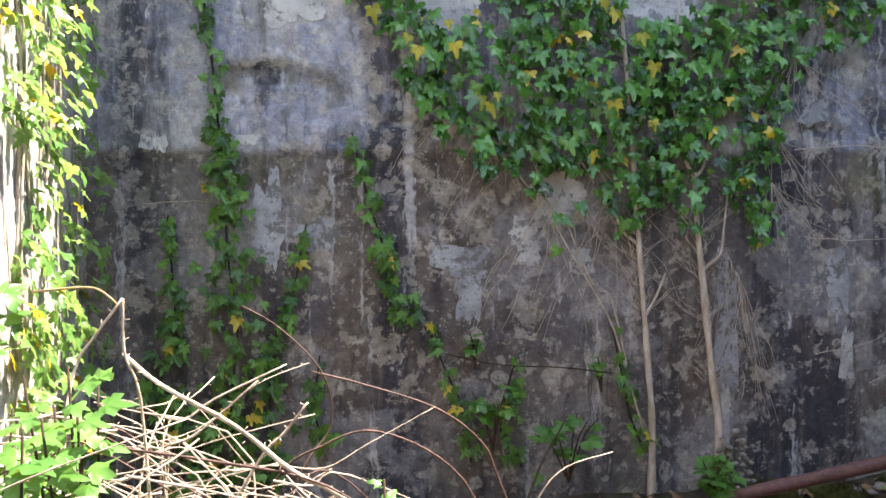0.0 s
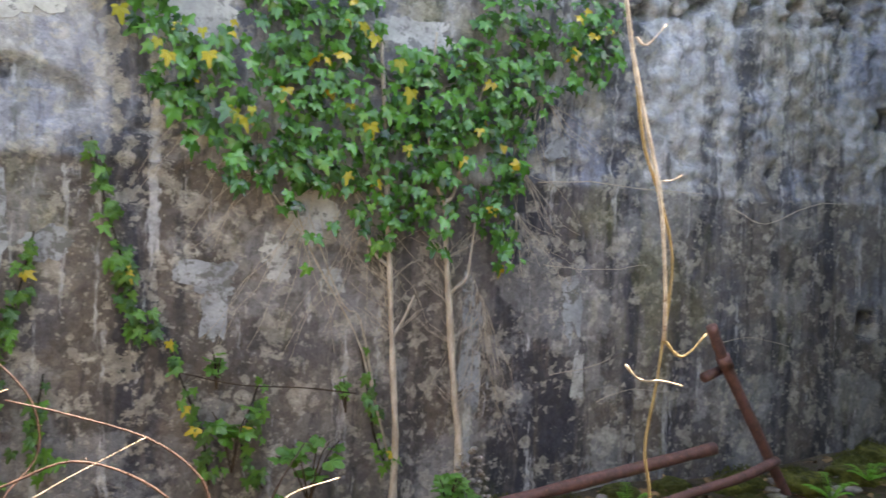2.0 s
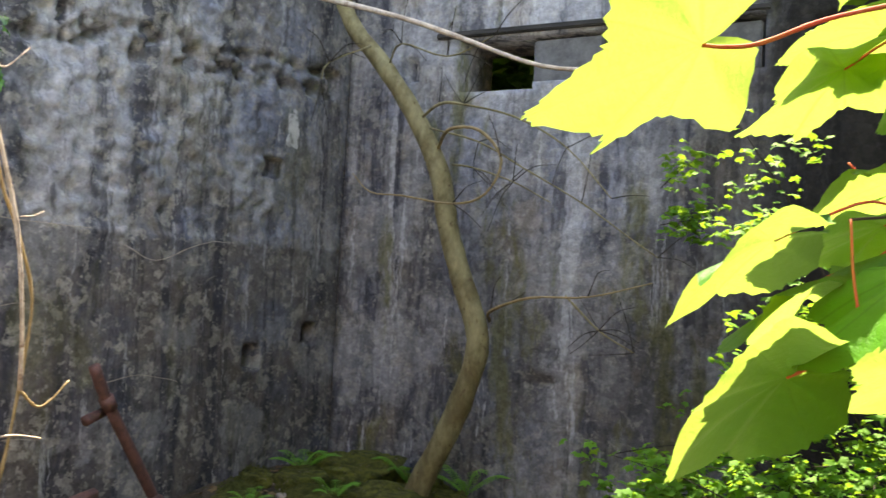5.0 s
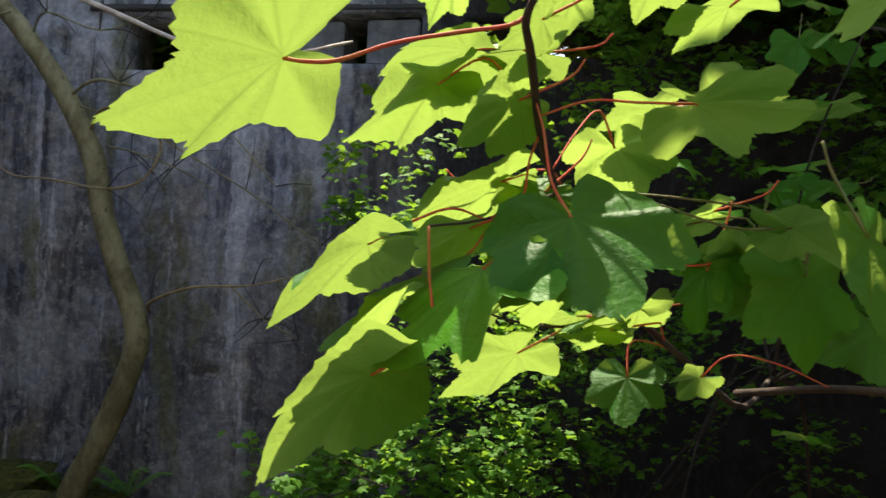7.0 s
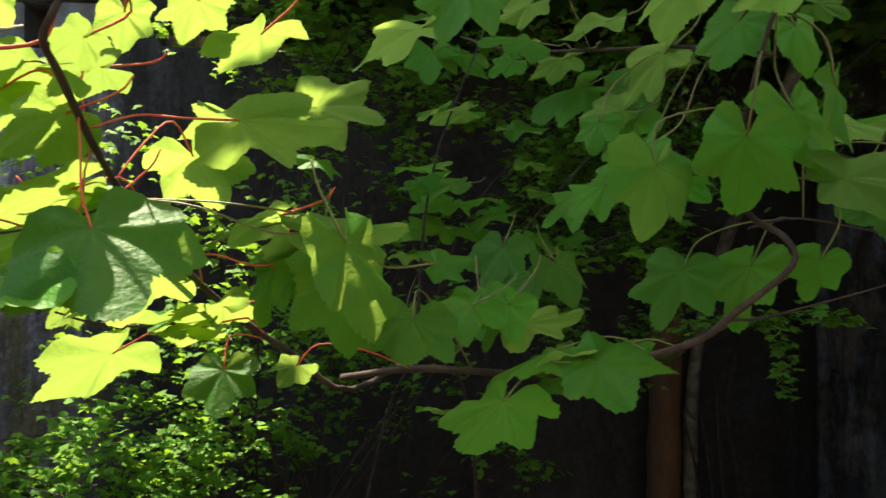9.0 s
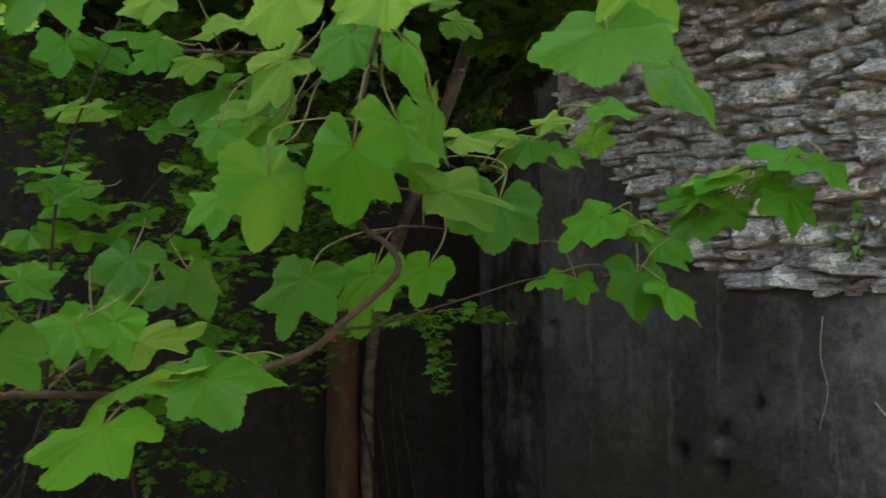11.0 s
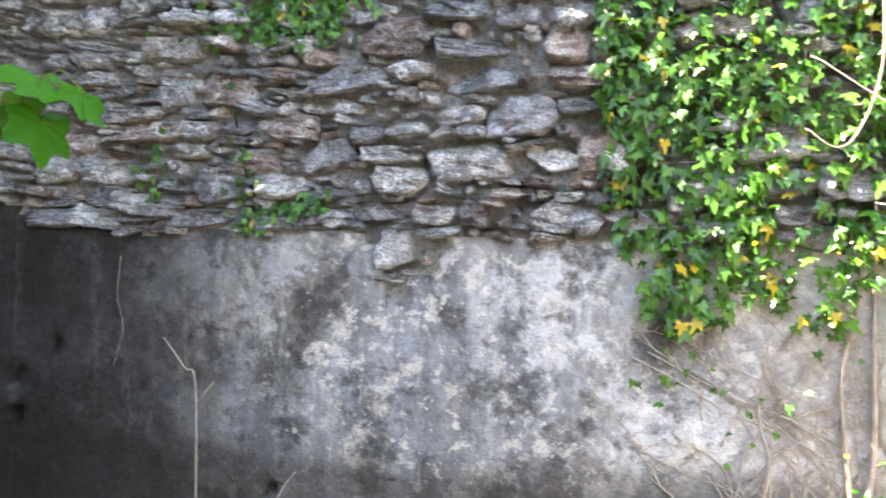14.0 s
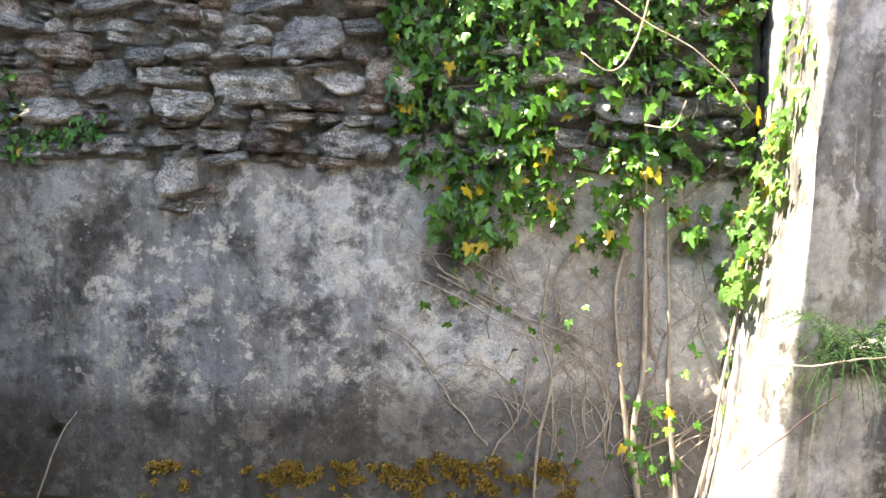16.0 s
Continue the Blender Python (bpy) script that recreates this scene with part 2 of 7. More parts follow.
GREEN_STALK = simple("green_leaf_stalk", (0.08, 0.12, 0.02), (0.14, 0.10, 0.03), 30, rough=0.45, bump=0.1)
TWIG = simple("dark_twig", (0.016, 0.012, 0.009), (0.042, 0.033, 0.024), 30)
SHOOT = simple("green_brown_shoot", (0.026, 0.016, 0.010), (0.06, 0.038, 0.022), 30)
IRON = simple("rusted_iron", (0.075, 0.035, 0.030), (0.14, 0.062, 0.05), 22, rough=0.7, third=(0.20, 0.085, 0.045), third_at=0.6, spec=0.5)
MOSS = simple("moss", (0.055, 0.065, 0.012), (0.13, 0.135, 0.03), 35, rough=1.0, bump=1.0, distance=0.02, third=(0.20, 0.16, 0.03), third_at=0.6)
GOLD_MOSS = simple("golden_moss", (0.20, 0.12, 0.025), (0.50, 0.34, 0.06), 50, rough=1.0, bump=0.4, distance=0.01, third=(0.13, 0.09, 0.03), third_at=0.58)
SOIL = simple("leaf_mould", (0.05, 0.038, 0.026), (0.11, 0.085, 0.058), 9, rough=1.0, bump=1.0, distance=0.03, third=(0.05, 0.065, 0.015), third_at=0.55)
MOSSY_ROCK = simple("mossy_rock", (0.055, 0.06, 0.012), (0.17, 0.17, 0.03), 22, rough=1.0, bump=1.0, distance=0.02, third=(0.20, 0.165, 0.11), third_at=0.58)
POST = simple("rusty_post", (0.040, 0.019, 0.009), (0.085, 0.040, 0.017), 9, stretch=(1, 1, 0.3), third=(0.07, 0.035, 0.02))
DARKWOOD = simple("dark_beam", (0.018, 0.016, 0.014), (0.05, 0.045, 0.04), 10, stretch=(1, 0.2, 1))
BLOCK = simple("grey_block", (0.085, 0.083, 0.082), (0.16, 0.155, 0.155), 8)
LITTER = simple("leaf_litter", (0.13, 0.075, 0.035), (0.30, 0.19, 0.09), 8, random_tint=0.4)
GRAVEL = simple("pale_rubble", (0.17, 0.145, 0.12), (0.34, 0.29, 0.25), 20, random_tint=0.3)


def stone_material(name, a, b, c, vein=0.75):
    """Schist and slate rubble: strata, lichen crust."""
    n = Nodes(name)
    info = n.node("ShaderNodeObjectInfo")
    place = n.node("ShaderNodeNewGeometry").outputs["Position"]
    jump = n.node("ShaderNodeVectorMath", i0=info.outputs["Random"], i1=(7.0, 3.0, 5.0))
    jump.operation = "MULTIPLY"
    shift = n.node("ShaderNodeVectorMath", i0=place, i1=jump.outputs[0])
    tex = n.node("ShaderNodeTexNoise", Vector=n.stretch(1, 1, 1.8, shift.outputs[0]), Scale=24.0, Detail=7.0, Roughness=0.72, Distortion=0.4).outputs[0]
    fine = n.noise(160, 5, 0.75, shift.outputs[0])
    col = n.mix(n.ramp(tex, 0.40, 0.60), a, b)
    col = n.mix(n.math("MULTIPLY", n.ramp(n.noise(17, 9, 0.72, shift.outputs[0]), 0.52, 0.56), vein), col, c)
    col = n.mix(n.math("MULTIPLY", n.ramp(n.noise(45, 6, 0.7, shift.outputs[0]), 0.56, 0.60), 0.6), col, tuple(v * 0.4 for v in a))
    col = n.mix(n.math("MULTIPLY", n.ramp(n.noise(9, 6, 0.7), 0.55, 0.62), 0.45), col, (0.16, 0.15, 0.10))
    col = n.mix(1.0, col, n.mix(info.outputs["Random"], (0.66, 0.67, 0.70), (1.5, 1.46, 1.4)), "MULTIPLY")
    col = n.mix(1.0, col, n.mix(n.ramp(fine, 0.3, 0.7), (0.5, 0.5, 0.5), (1.5, 1.5, 1.5)), "MULTIPLY")
    return n.finish(col, 0.88, n.bump(n.math("ADD", tex, n.math("MULTIPLY", fine, 0.9)), 1.0, 0.02), 0.3)


SCHIST = stone_material("grey_schist", (0.25, 0.24, 0.23), (0.56, 0.55, 0.535), (0.80, 0.79, 0.77), 0.85)
BROWN_STONE = stone_material("brown_stone", (0.24, 0.18, 0.155), (0.50, 0.41, 0.36), (0.72, 0.68, 0.64))
QUARTZ = stone_material("white_quartz", (0.42, 0.40, 0.385), (0.68, 0.66, 0.64), (0.88, 0.87, 0.86), 0.8)


def leaf_material(name, tones, through_tone, gloss=0.42, vein=None, islands=False, glow=0.5, yellow=0.0, yellow_tone=(0.50, 0.37, 0.03), spec=0.35):
    """A leaf: glossy upper skin, light passes through the blade."""
    n = Nodes(name)
    rnd = n.node("ShaderNodeNewGeometry").outputs["Random Per Island"] if islands else n.node("ShaderNodeObjectInfo").outputs["Random"]
    col = n.mix(rnd, tones[0], tones[1])
    blotch = n.noise(6, 4, 0.6)
    col = n.mix(n.math("MULTIPLY", n.ramp(blotch, 0.45, 0.7), 0.35), col, tones[2])
    thr = n.mix(n.math("MULTIPLY", n.math("FRACT", n.math("MULTIPLY", rnd, 7.3)), 0.75), through_tone, tuple(c * 0.5 for c in through_tone))
    if yellow:
        odd = n.math("LESS_THAN", n.math("FRACT", n.math("MULTIPLY", rnd, 17.31)), yellow)
        col = n.mix(odd, col, yellow_tone)
        thr = n.mix(odd, thr, yellow_tone)
    normal = n.bump(n.noise(14, 4, 0.6), 0.25, 0.01)
    if vein:
        xyz = n.node("ShaderNodeSeparateXYZ", Vector=n.coord)
        best = None
        for angle in (90, 48, 132, 8, 172):
            a = radians(angle)
            off = n.math("ABSOLUTE", n.math("SUBTRACT", n.math("MULTIPLY", xyz.outputs[0], math.sin(a)), n.math("MULTIPLY", xyz.outputs[1], math.cos(a))))
            ahead = n.math("ADD", n.math("MULTIPLY", xyz.outputs[0], math.cos(a)), n.math("MULTIPLY", xyz.outputs[1], math.sin(a)))
            off = n.math("ADD", off, n.math("MULTIPLY", n.math("LESS_THAN", ahead, 0.0), 1.0))
            best = off if best is None else n.math("MINIMUM", best, off)
        line = n.math("SUBTRACT", 1.0, n.ramp(best, 0.002, 0.010))
        col = n.mix(n.math("MULTIPLY", line, 0.6), col, vein)
        thr = n.mix(n.math("MULTIPLY", line, 0.55), thr, tuple(c * 0.45 for c in through_tone))
        normal = n.bump(n.math("ADD", n.math("MINIMUM", best, 0.08), n.math("MULTIPLY", n.noise(9, 3, 0.5), 0.05)), 0.35, 0.04, normal)
    n.finish(col, gloss, normal, spec)
    tr = n.node("ShaderNodeBsdfTranslucent", Color=thr, Normal=normal)
    mixer = n.node("ShaderNodeMixShader", i0=glow, i1=n.bsdf.outputs[0], i2=tr.outputs[0])
    n.tree.links.new(mixer.outputs[0], n.out.inputs[0])
    return n.mat


SYC = leaf_material("sycamore_leaf", ((0.018, 0.12, 0.010), (0.055, 0.26, 0.012), (0.05, 0.22, 0.010)), (0.285, 0.43, 0.075), 0.5, vein=(0.09, 0.23, 0.02), glow=0.5, spec=0.16)
SYC_ISL = leaf_material("sycamore_crown_leaf", ((0.045, 0.13, 0.025), (0.075, 0.19, 0.03), (0.10, 0.20, 0.05)), (0.30, 0.46, 0.03), 0.5, islands=True, glow=0.5, spec=0.15)
IVY = leaf_material("ivy_leaf", ((0.006, 0.04, 0.010), (0.10, 0.30, 0.045), (0.14, 0.32, 0.08)), (0.14, 0.26, 0.02), 0.24, vein=(0.10, 0.20, 0.09), glow=0.22, yellow=0.018, spec=0.55)
IVY_ISL = leaf_material("ivy_leaf_mass", ((0.006, 0.04, 0.010), (0.10, 0.30, 0.045), (0.14, 0.32, 0.08)), (0.14, 0.26, 0.02), 0.24, islands=True, glow=0.22, yellow=0.018, spec=0.55)
IVY_LIGHT = leaf_material("light_ivy_leaf", ((0.008, 0.05, 0.010), (0.10, 0.26, 0.030), (0.11, 0.26, 0.04)), (0.17, 0.28, 0.016), 0.3, vein=(0.20, 0.30, 0.12), glow=0.24, yellow=0.04, spec=0.45)
IVY_LIGHT_ISL = leaf_material("light_ivy_mass", ((0.008, 0.05, 0.010), (0.10, 0.26, 0.030), (0.11, 0.26, 0.04)), (0.17, 0.28, 0.016), 0.3, islands=True, glow=0.24, yellow=0.04, spec=0.45)
IVY_YELLOW = leaf_material("yellowing_ivy_leaf", ((0.30, 0.30, 0.02), (0.52, 0.40, 0.025), (0.16, 0.22, 0.03)), (0.45, 0.36, 0.03), 0.35, vein=(0.30, 0.32, 0.06), glow=0.3)
# paler copies of the light ivy: sun glare put into the leaf colour
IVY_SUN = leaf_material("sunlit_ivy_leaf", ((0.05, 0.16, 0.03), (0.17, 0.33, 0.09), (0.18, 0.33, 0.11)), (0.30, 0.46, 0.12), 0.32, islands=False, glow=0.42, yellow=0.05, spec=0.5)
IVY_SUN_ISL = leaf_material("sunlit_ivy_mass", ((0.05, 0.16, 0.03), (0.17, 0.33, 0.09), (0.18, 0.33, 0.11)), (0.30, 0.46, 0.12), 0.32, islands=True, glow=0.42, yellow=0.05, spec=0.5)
THORN = leaf_material("hawthorn_leaf", ((0.055, 0.17, 0.018), (0.10, 0.26, 0.03), (0.10, 0.25, 0.04)), (0.22, 0.40, 0.035), 0.6, islands=True, glow=0.45, spec=0.1)
FRESH = leaf_material("fresh_leaf", ((0.05, 0.16, 0.03), (0.10, 0.25, 0.05), (0.12, 0.27, 0.07)), (0.24, 0.38, 0.06), 0.38, islands=True, glow=0.4)
WEED = leaf_material("feathery_weed", ((0.045, 0.11, 0.04), (0.09, 0.19, 0.08), (0.11, 0.21, 0.10)), (0.16, 0.26, 0.09), 0.6, islands=True, glow=0.3, spec=0.15)
FERN = leaf_material("fern_frond", ((0.09, 0.30, 0.03), (0.14, 0.38, 0.04), (0.14, 0.36, 0.06)), (0.30, 0.52, 0.05), 0.5, islands=True, glow=0.35)


# ------------------------------------------------------------------ geometry helpers
class Geo:
    """Vertices and faces of one mesh."""

    def __init__(self):
        self.v, self.f = [], []

    def add(self, verts, faces, m=None):
        k = len(self.v)
        self.v += [tuple(m @ Vector(p)) for p in verts] if m is not None else [tuple(p) for p in verts]
        self.f += [tuple(i + k for i in f) for f in faces]
        return self

    def tube(self, points, r0, r1=None, sides=7, knobs=0.0, smooth=3, rng=random):
        """A tapered limb through points, with an uneven skin."""
        r1 = r0 if r1 is None else r1
        pts = spline(points, smooth)
        rings = []
        for i, p in enumerate(pts):
            a, b = pts[max(i - 1, 0)], pts[min(i + 1, len(pts) - 1)]
            t = (b - a).normalized()
            x = t.orthogonal().normalized() if not rings else (side - t * side.dot(t)).normalized()
            side, y = x, t.cross(x)
            r = (r0 + (r1 - r0) * i / max(1, len(pts) - 1)) * (1 + rng.uniform(-knobs, knobs))
            rings.append([tuple(p + (x * math.cos(c) + y * math.sin(c)) * r) for c in (2 * math.pi * j / sides for j in range(sides))])
        verts = [q for ring in rings for q in ring]
        faces = [(i * sides + j, i * sides + (j + 1) % sides, (i + 1) * sides + (j + 1) % sides, (i + 1) * sides + j) for i in range(len(rings) - 1) for j in range(sides)]
        faces += [tuple(range(sides))[::-1], tuple(range((len(rings) - 1) * sides, len(rings) * sides))]
        return self.add(verts, faces)

    def mesh(self, name):
        me = bpy.data.meshes.new(name)
        me.from_pydata(self.v, [], self.f)
        me.update()
        return me


def spline(points, n):
    """Catmull-Rom through points, n steps a span."""
    p = [Vector(q) for q in points]
    if len(p) < 3 or n < 2:
        return p
    e = [2 * p[0] - p[1]] + p + [2 * p[-1] - p[-2]]
    out = []
    for i in range(1, len(e) - 2):
        for k in range(n):
            t = k / n
            a, b, c, d = e[i - 1 : i + 3]
            out.append(0.5 * (2 * b + (c - a) * t + (2 * a - 5 * b + 4 * c - d) * t * t + (3 * b - a - 3 * c + d) * t**3))
    return out + [p[-1]]


def part(name, geo, material, parent=None, label="", smooth=True):
    """One mesh object under a thing (or at top level)."""
    me = geo if isinstance(geo, bpy.types.Mesh) else geo.mesh(name)
    if material and not me.materials:
        me.materials.append(material)
    if smooth:
        me.shade_smooth()
    ob = new(name, me)
    if parent:
        ob.parent = parent
    return tagged(ob, label)


def thing(name, label, category, group="", kind="", at=(0, 0, 0)):
    ob = new(name)
    ob.location = at
    ob.empty_display_size = 0.1
    return tagged(ob, label, category, group, kind)


class settled:
    """Whatever is built inside is turned and moved as one, with the skewed south side of the ruin."""

    def __init__(self, move):
        self.move = move

    def __enter__(self):
        self.before = {ob.name for ob in bpy.data.objects}

    def __exit__(self, *_):
        for ob in bpy.data.objects:
            if ob.name not in self.before and ob.parent is None:
                ob.matrix_basis = self.move @ ob.matrix_basis


SKEW = pose(-0.240, 0.5045, -0.045, 0, 0, 8)


def fbm(x, y, z, octaves=4):
    return noise.fractal(Vector((x, y, z)), 1.0, 2.0, octaves, noise_basis="PERLIN_ORIGINAL")


def basis_matrix(pos, tip, normal, size):
    """A pose whose local y is tip and local z is normal."""
    n = Vector(normal).normalized()
    t = Vector(tip)
    t = (t - n * t.dot(n)).normalized()
    x = t.cross(n)
    m = Matrix((x, t, n)).transposed().to_4x4()
    return Matrix.Translation(pos) @ m @ Matrix.Diagonal((size, size, size, 1))


# ------------------------------------------------------------------ leaf shapes (unit width, stalk at the origin, tip along +y)
def lobed(lobes, rings, teeth, tooth, curl, seed, droop=0.15):
    """A palmate leaf: lobes are (angle, length) from one side of the stalk round to the other, sinuses lie between."""
    rng = random.Random(seed)
    outline = []
    for (a0, l0), (a1, l1) in zip(lobes, lobes[1:]):
        for k in range(teeth):
            t = k / teeth
            e = t * t * (3 - 2 * t) if l1 > l0 else t * t * (3 - 2 * t)
            l = l0 + (l1 - l0) * e + (tooth if k == 1 else -tooth * 0.5) * (0.5 + rng.random()) * (1 if 0 < k else 0) + tooth * rng.uniform(-0.7, 0.7)
            outline.append((radians(a0 + (a1 - a0) * t), l))
    outline.append((radians(lobes[-1][0]), lobes[-1][1]))
    verts = [(0, 0, 0)]
    for r in range(1, rings + 1):
        s = r / rings
        for a, l in outline:
            x, y = math.cos(a) * l * s, math.sin(a) * l * s
            fold = -curl * abs(x) ** 1.3 + 0.05 * math.sin(5 * a + seed * 2.1) * s * s + 0.04 * math.sin(3 * a + seed) * s
            verts.append((x, y, fold - droop * max(0.0, y) ** 2 + 0.025 * math.cos(9 * a) * s))
    n = len(outline)
    faces = [(0, 1 + i, 2 + i) for i in range(n - 1)]
    for r in range(rings - 1):
        k = 1 + r * n
        faces += [(k + i, k + n + i, k + n + i + 1, k + i + 1) for i in range(n - 1)]
    return verts, faces


SYC_HALF = [(-74, 0.08), (-64, 0.28), (-50, 0.38), (-36, 0.445), (-22, 0.50), (-12, 0.515), (-4, 0.49), (6, 0.465), (14, 0.462), (22, 0.515), (30, 0.59), (36, 0.65), (39, 0.665), (44, 0.63), (51, 0.562), (58, 0.51), (62, 0.495), (67, 0.54), (73, 0.61), (79, 0.67), (84, 0.71), (88, 0.74)]
SYC_LOBES = SYC_HALF + [(90, 0.74)] + [(180 - a, l) for a, l in reversed(SYC_HALF)]
IVY_LOBES = [(-66, 0.16), (-36, 0.36), (-14, 0.41), (4, 0.31), (22, 0.36), (40, 0.54), (57, 0.36), (70, 0.40), (82, 0.66), (90, 0.80), (98, 0.66), (110, 0.40), (123, 0.36), (140, 0.54), (158, 0.36), (176, 0.31), (194, 0.41), (216, 0.36), (246, 0.16)]
ROUND_LOBES = [(-60, 0.12), (0, 0.42), (30, 0.34), (50, 0.55), (72, 0.40), (90, 0.72), (108, 0.40), (130, 0.55), (150, 0.34), (180, 0.42), (240, 0.12)]
SYC_SHAPES = [lobed(SYC_LOBES, 4, 2, 0.019, 0.03 + 0.035 * k, k, 0.08 + 0.10 * (k % 3)) for k in range(8)]
CROWN_SHAPES = [lobed(SYC_LOBES[::2], 1, 1, 0.0, 0.1 + 0.15 * k, k, 0.2) for k in range(4)]
IVY_SHAPES = [lobed(IVY_LOBES, 1, 1, 0.0, 0.12 + 0.12 * k, k, 0.25) for k in range(5)]
THORN_SHAPES = [lobed(ROUND_LOBES, 1, 1, 0.0, 0.2 + 0.2 * k, k, 0.3) for k in range(3)]


def shared(shapes, name, material):
    out = []
    for verts, faces in shapes:
        me = Geo().add(verts, faces).mesh(name)
        me.materials.append(material)
        me.shade_smooth()
        out.append(me)
    return out


SYC_MESH = shared(SYC_SHAPES, "leaf", SYC)
IVY_MESH = shared(IVY_SHAPES, "leaf", IVY)
IVY_YELLOW_MESH = shared(IVY_SHAPES[:3], "leaf", IVY_YELLOW)
IVY_LIGHT_MESH = shared(IVY_SHAPES, "leaf", IVY_LIGHT)
IVY_SUN_MESH = shared(IVY_SHAPES, "leaf", IVY_SUN)


def leaf_object(parent, meshes, m, rng):
    ob = new("leaf", rng.choice(meshes))
    ob.parent = parent
    ob.matrix_local = m
    return ob


# ------------------------------------------------------------------ walls
def wall(name, label, material, origin, along, normal, length, height, step, depth, thickness=0.5, keep=None):
    """A thick wall, its face a fine relief: depth(u, z) is how far the face stands back, keep(u, z) what of it still stands."""
    o, a, n = Vector(origin), Vector(along), Vector(normal)
    nu, nv = round(length / step), round(height / step)
    geo = Geo()
    front, back = {}, {}

    def vert(i, j):
        if (i, j) not in front:
            u, z = i * step, j * step
            p = o + a * u + Vector((0, 0, z))
            front[i, j] = len(geo.v)
            geo.v.append(tuple(p - n * depth(u, z)))
            back[i, j] = len(geo.v)
            geo.v.append(tuple(p - n * thickness))
        return front[i, j], back[i, j]

    cells = {(i, j) for i in range(nu) for j in range(nv) if keep is None or keep((i + 0.5) * step, (j + 0.5) * step)}
    for i, j in sorted(cells):
        q = [vert(i, j), vert(i + 1, j), vert(i + 1, j + 1), vert(i, j + 1)]
        geo.f.append(tuple(c[0] for c in q))
        geo.f.append(tuple(c[1] for c in reversed(q)))
        for (di, dj), e in (((0, -1), (0, 1)), ((1, 0), (1, 2)), ((0, 1), (2, 3)), ((-1, 0), (3, 0))):
            if (i + di, j + dj) not in cells:
                geo.f.append((q[e[0]][0], q[e[0]][1], q[e[1]][1], q[e[1]][0]))
    ob = part(name, geo, material)
    return tagged(ob, label, "wall", kind="structure")


def pocket(u, z, cu, cz, w, h, d):
    """Depth of a rough hole."""
    r = max(abs(u - cu) / (w / 2), abs(z - cz) / (h / 2)) + 0.2 * fbm(u * 20, 3, z * 20, 2)
    return d * (1 - step01(r, 0.75, 1.15))


def step01(x, a, b):
    t = min(1.0, max(0.0, (x - a) / (b - a)))
    return t * t * (3 - 2 * t)


X_W, X_E, Y_N, Y_S = -0.5, 5.05, 3.4, -3.3
LIFT = 1.92


def north_depth(u, z):
    x = X_W - 0.5 + u
    rough = 0.006 * fbm(x * 3, 0, z * 3, 4)
    d = 0.008 * fbm(x * 0.7, 5, z * 0.7, 2) + rough
    # exposed rough concrete above the lift line
    band = step01(z, LIFT - 0.05 + 0.12 * fbm(x * 2, 3, 0, 3), LIFT + 0.08 + 0.12 * fbm(x * 2, 3, 0, 3)) * step01(x, 2.0, 2.5) * (1 - step01(x, 4.25, 4.6))
    d += band * (0.008 + 0.030 * abs(fbm(x * 4, 9, z * 5, 6)) + 0.022 * fbm(x * 17, 19, z * 17, 3))
    # rubble course and its cavities under the smooth top
    top = 2.86 + 0.09 * (x - 2.66) + 0.03 * fbm(x * 4, 0, 2, 2)
    course = step01(x, 2.4, 2.7) * (1 - step01(x, 4.93, 4.98)) * step01(z, top - 0.20, top - 0.12) * (1 - step01(z, top - 0.01, top + 0.02))
    d += course * (0.012 + 0.05 * fbm(x * 13, 8, z * 15, 3) + 0.36 * max(0.0, fbm(x * 8, 4, z * 9, 3) - 0.10))
    d += pocket(x, z, 4.92, 2.98, 0.07, 0.16, 0.12)
    # fallen render on the upper left: a ragged edge, broken strata below it
    brow = 2.20 + 0.030 * math.sin(x * 8.0 + 0.6) + 0.035 * fbm(x * 7, 1, 1, 3)
    hollow = step01(x, -0.06, 0.0) * (1 - step01(x, 0.36, 0.46)) * (1 - step01(z, brow - 0.008, brow + 0.008)) * step01(z, brow - 0.20, brow - 0.02)
    d += hollow * (0.022 + 0.05 * abs(fbm(x * 7 - z * 4, 2, z * 20, 4)))
    layer = step01(x, 0.15, 0.35) * (1 - step01(x, 0.75, 1.0)) * step01(z, 1.72, 1.92) * (1 - step01(z, 2.10, 2.25))
    d += layer * 0.06 * abs(fbm(x * 5 - z * 3, 7, z * 15, 5))
    d += 0.012 * step01(LIFT - z, -0.01, 0.02) * (1 - step01(x, 2.0, 2.4))
    d -= 0.006 * (1 - step01(abs(z - LIFT), 0.0, 0.03))
    for cx, cz, w, h in ((4.38, 2.38, 0.12, 0.10), (4.27, 1.29, 0.11, 0.12), (4.80, 1.41, 0.12, 0.09)):
        d += pocket(x, z, cx, cz, w, h, 0.28)
    return d


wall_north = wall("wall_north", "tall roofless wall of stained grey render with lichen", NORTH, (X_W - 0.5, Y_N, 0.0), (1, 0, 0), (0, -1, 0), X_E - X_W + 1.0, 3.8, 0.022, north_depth)


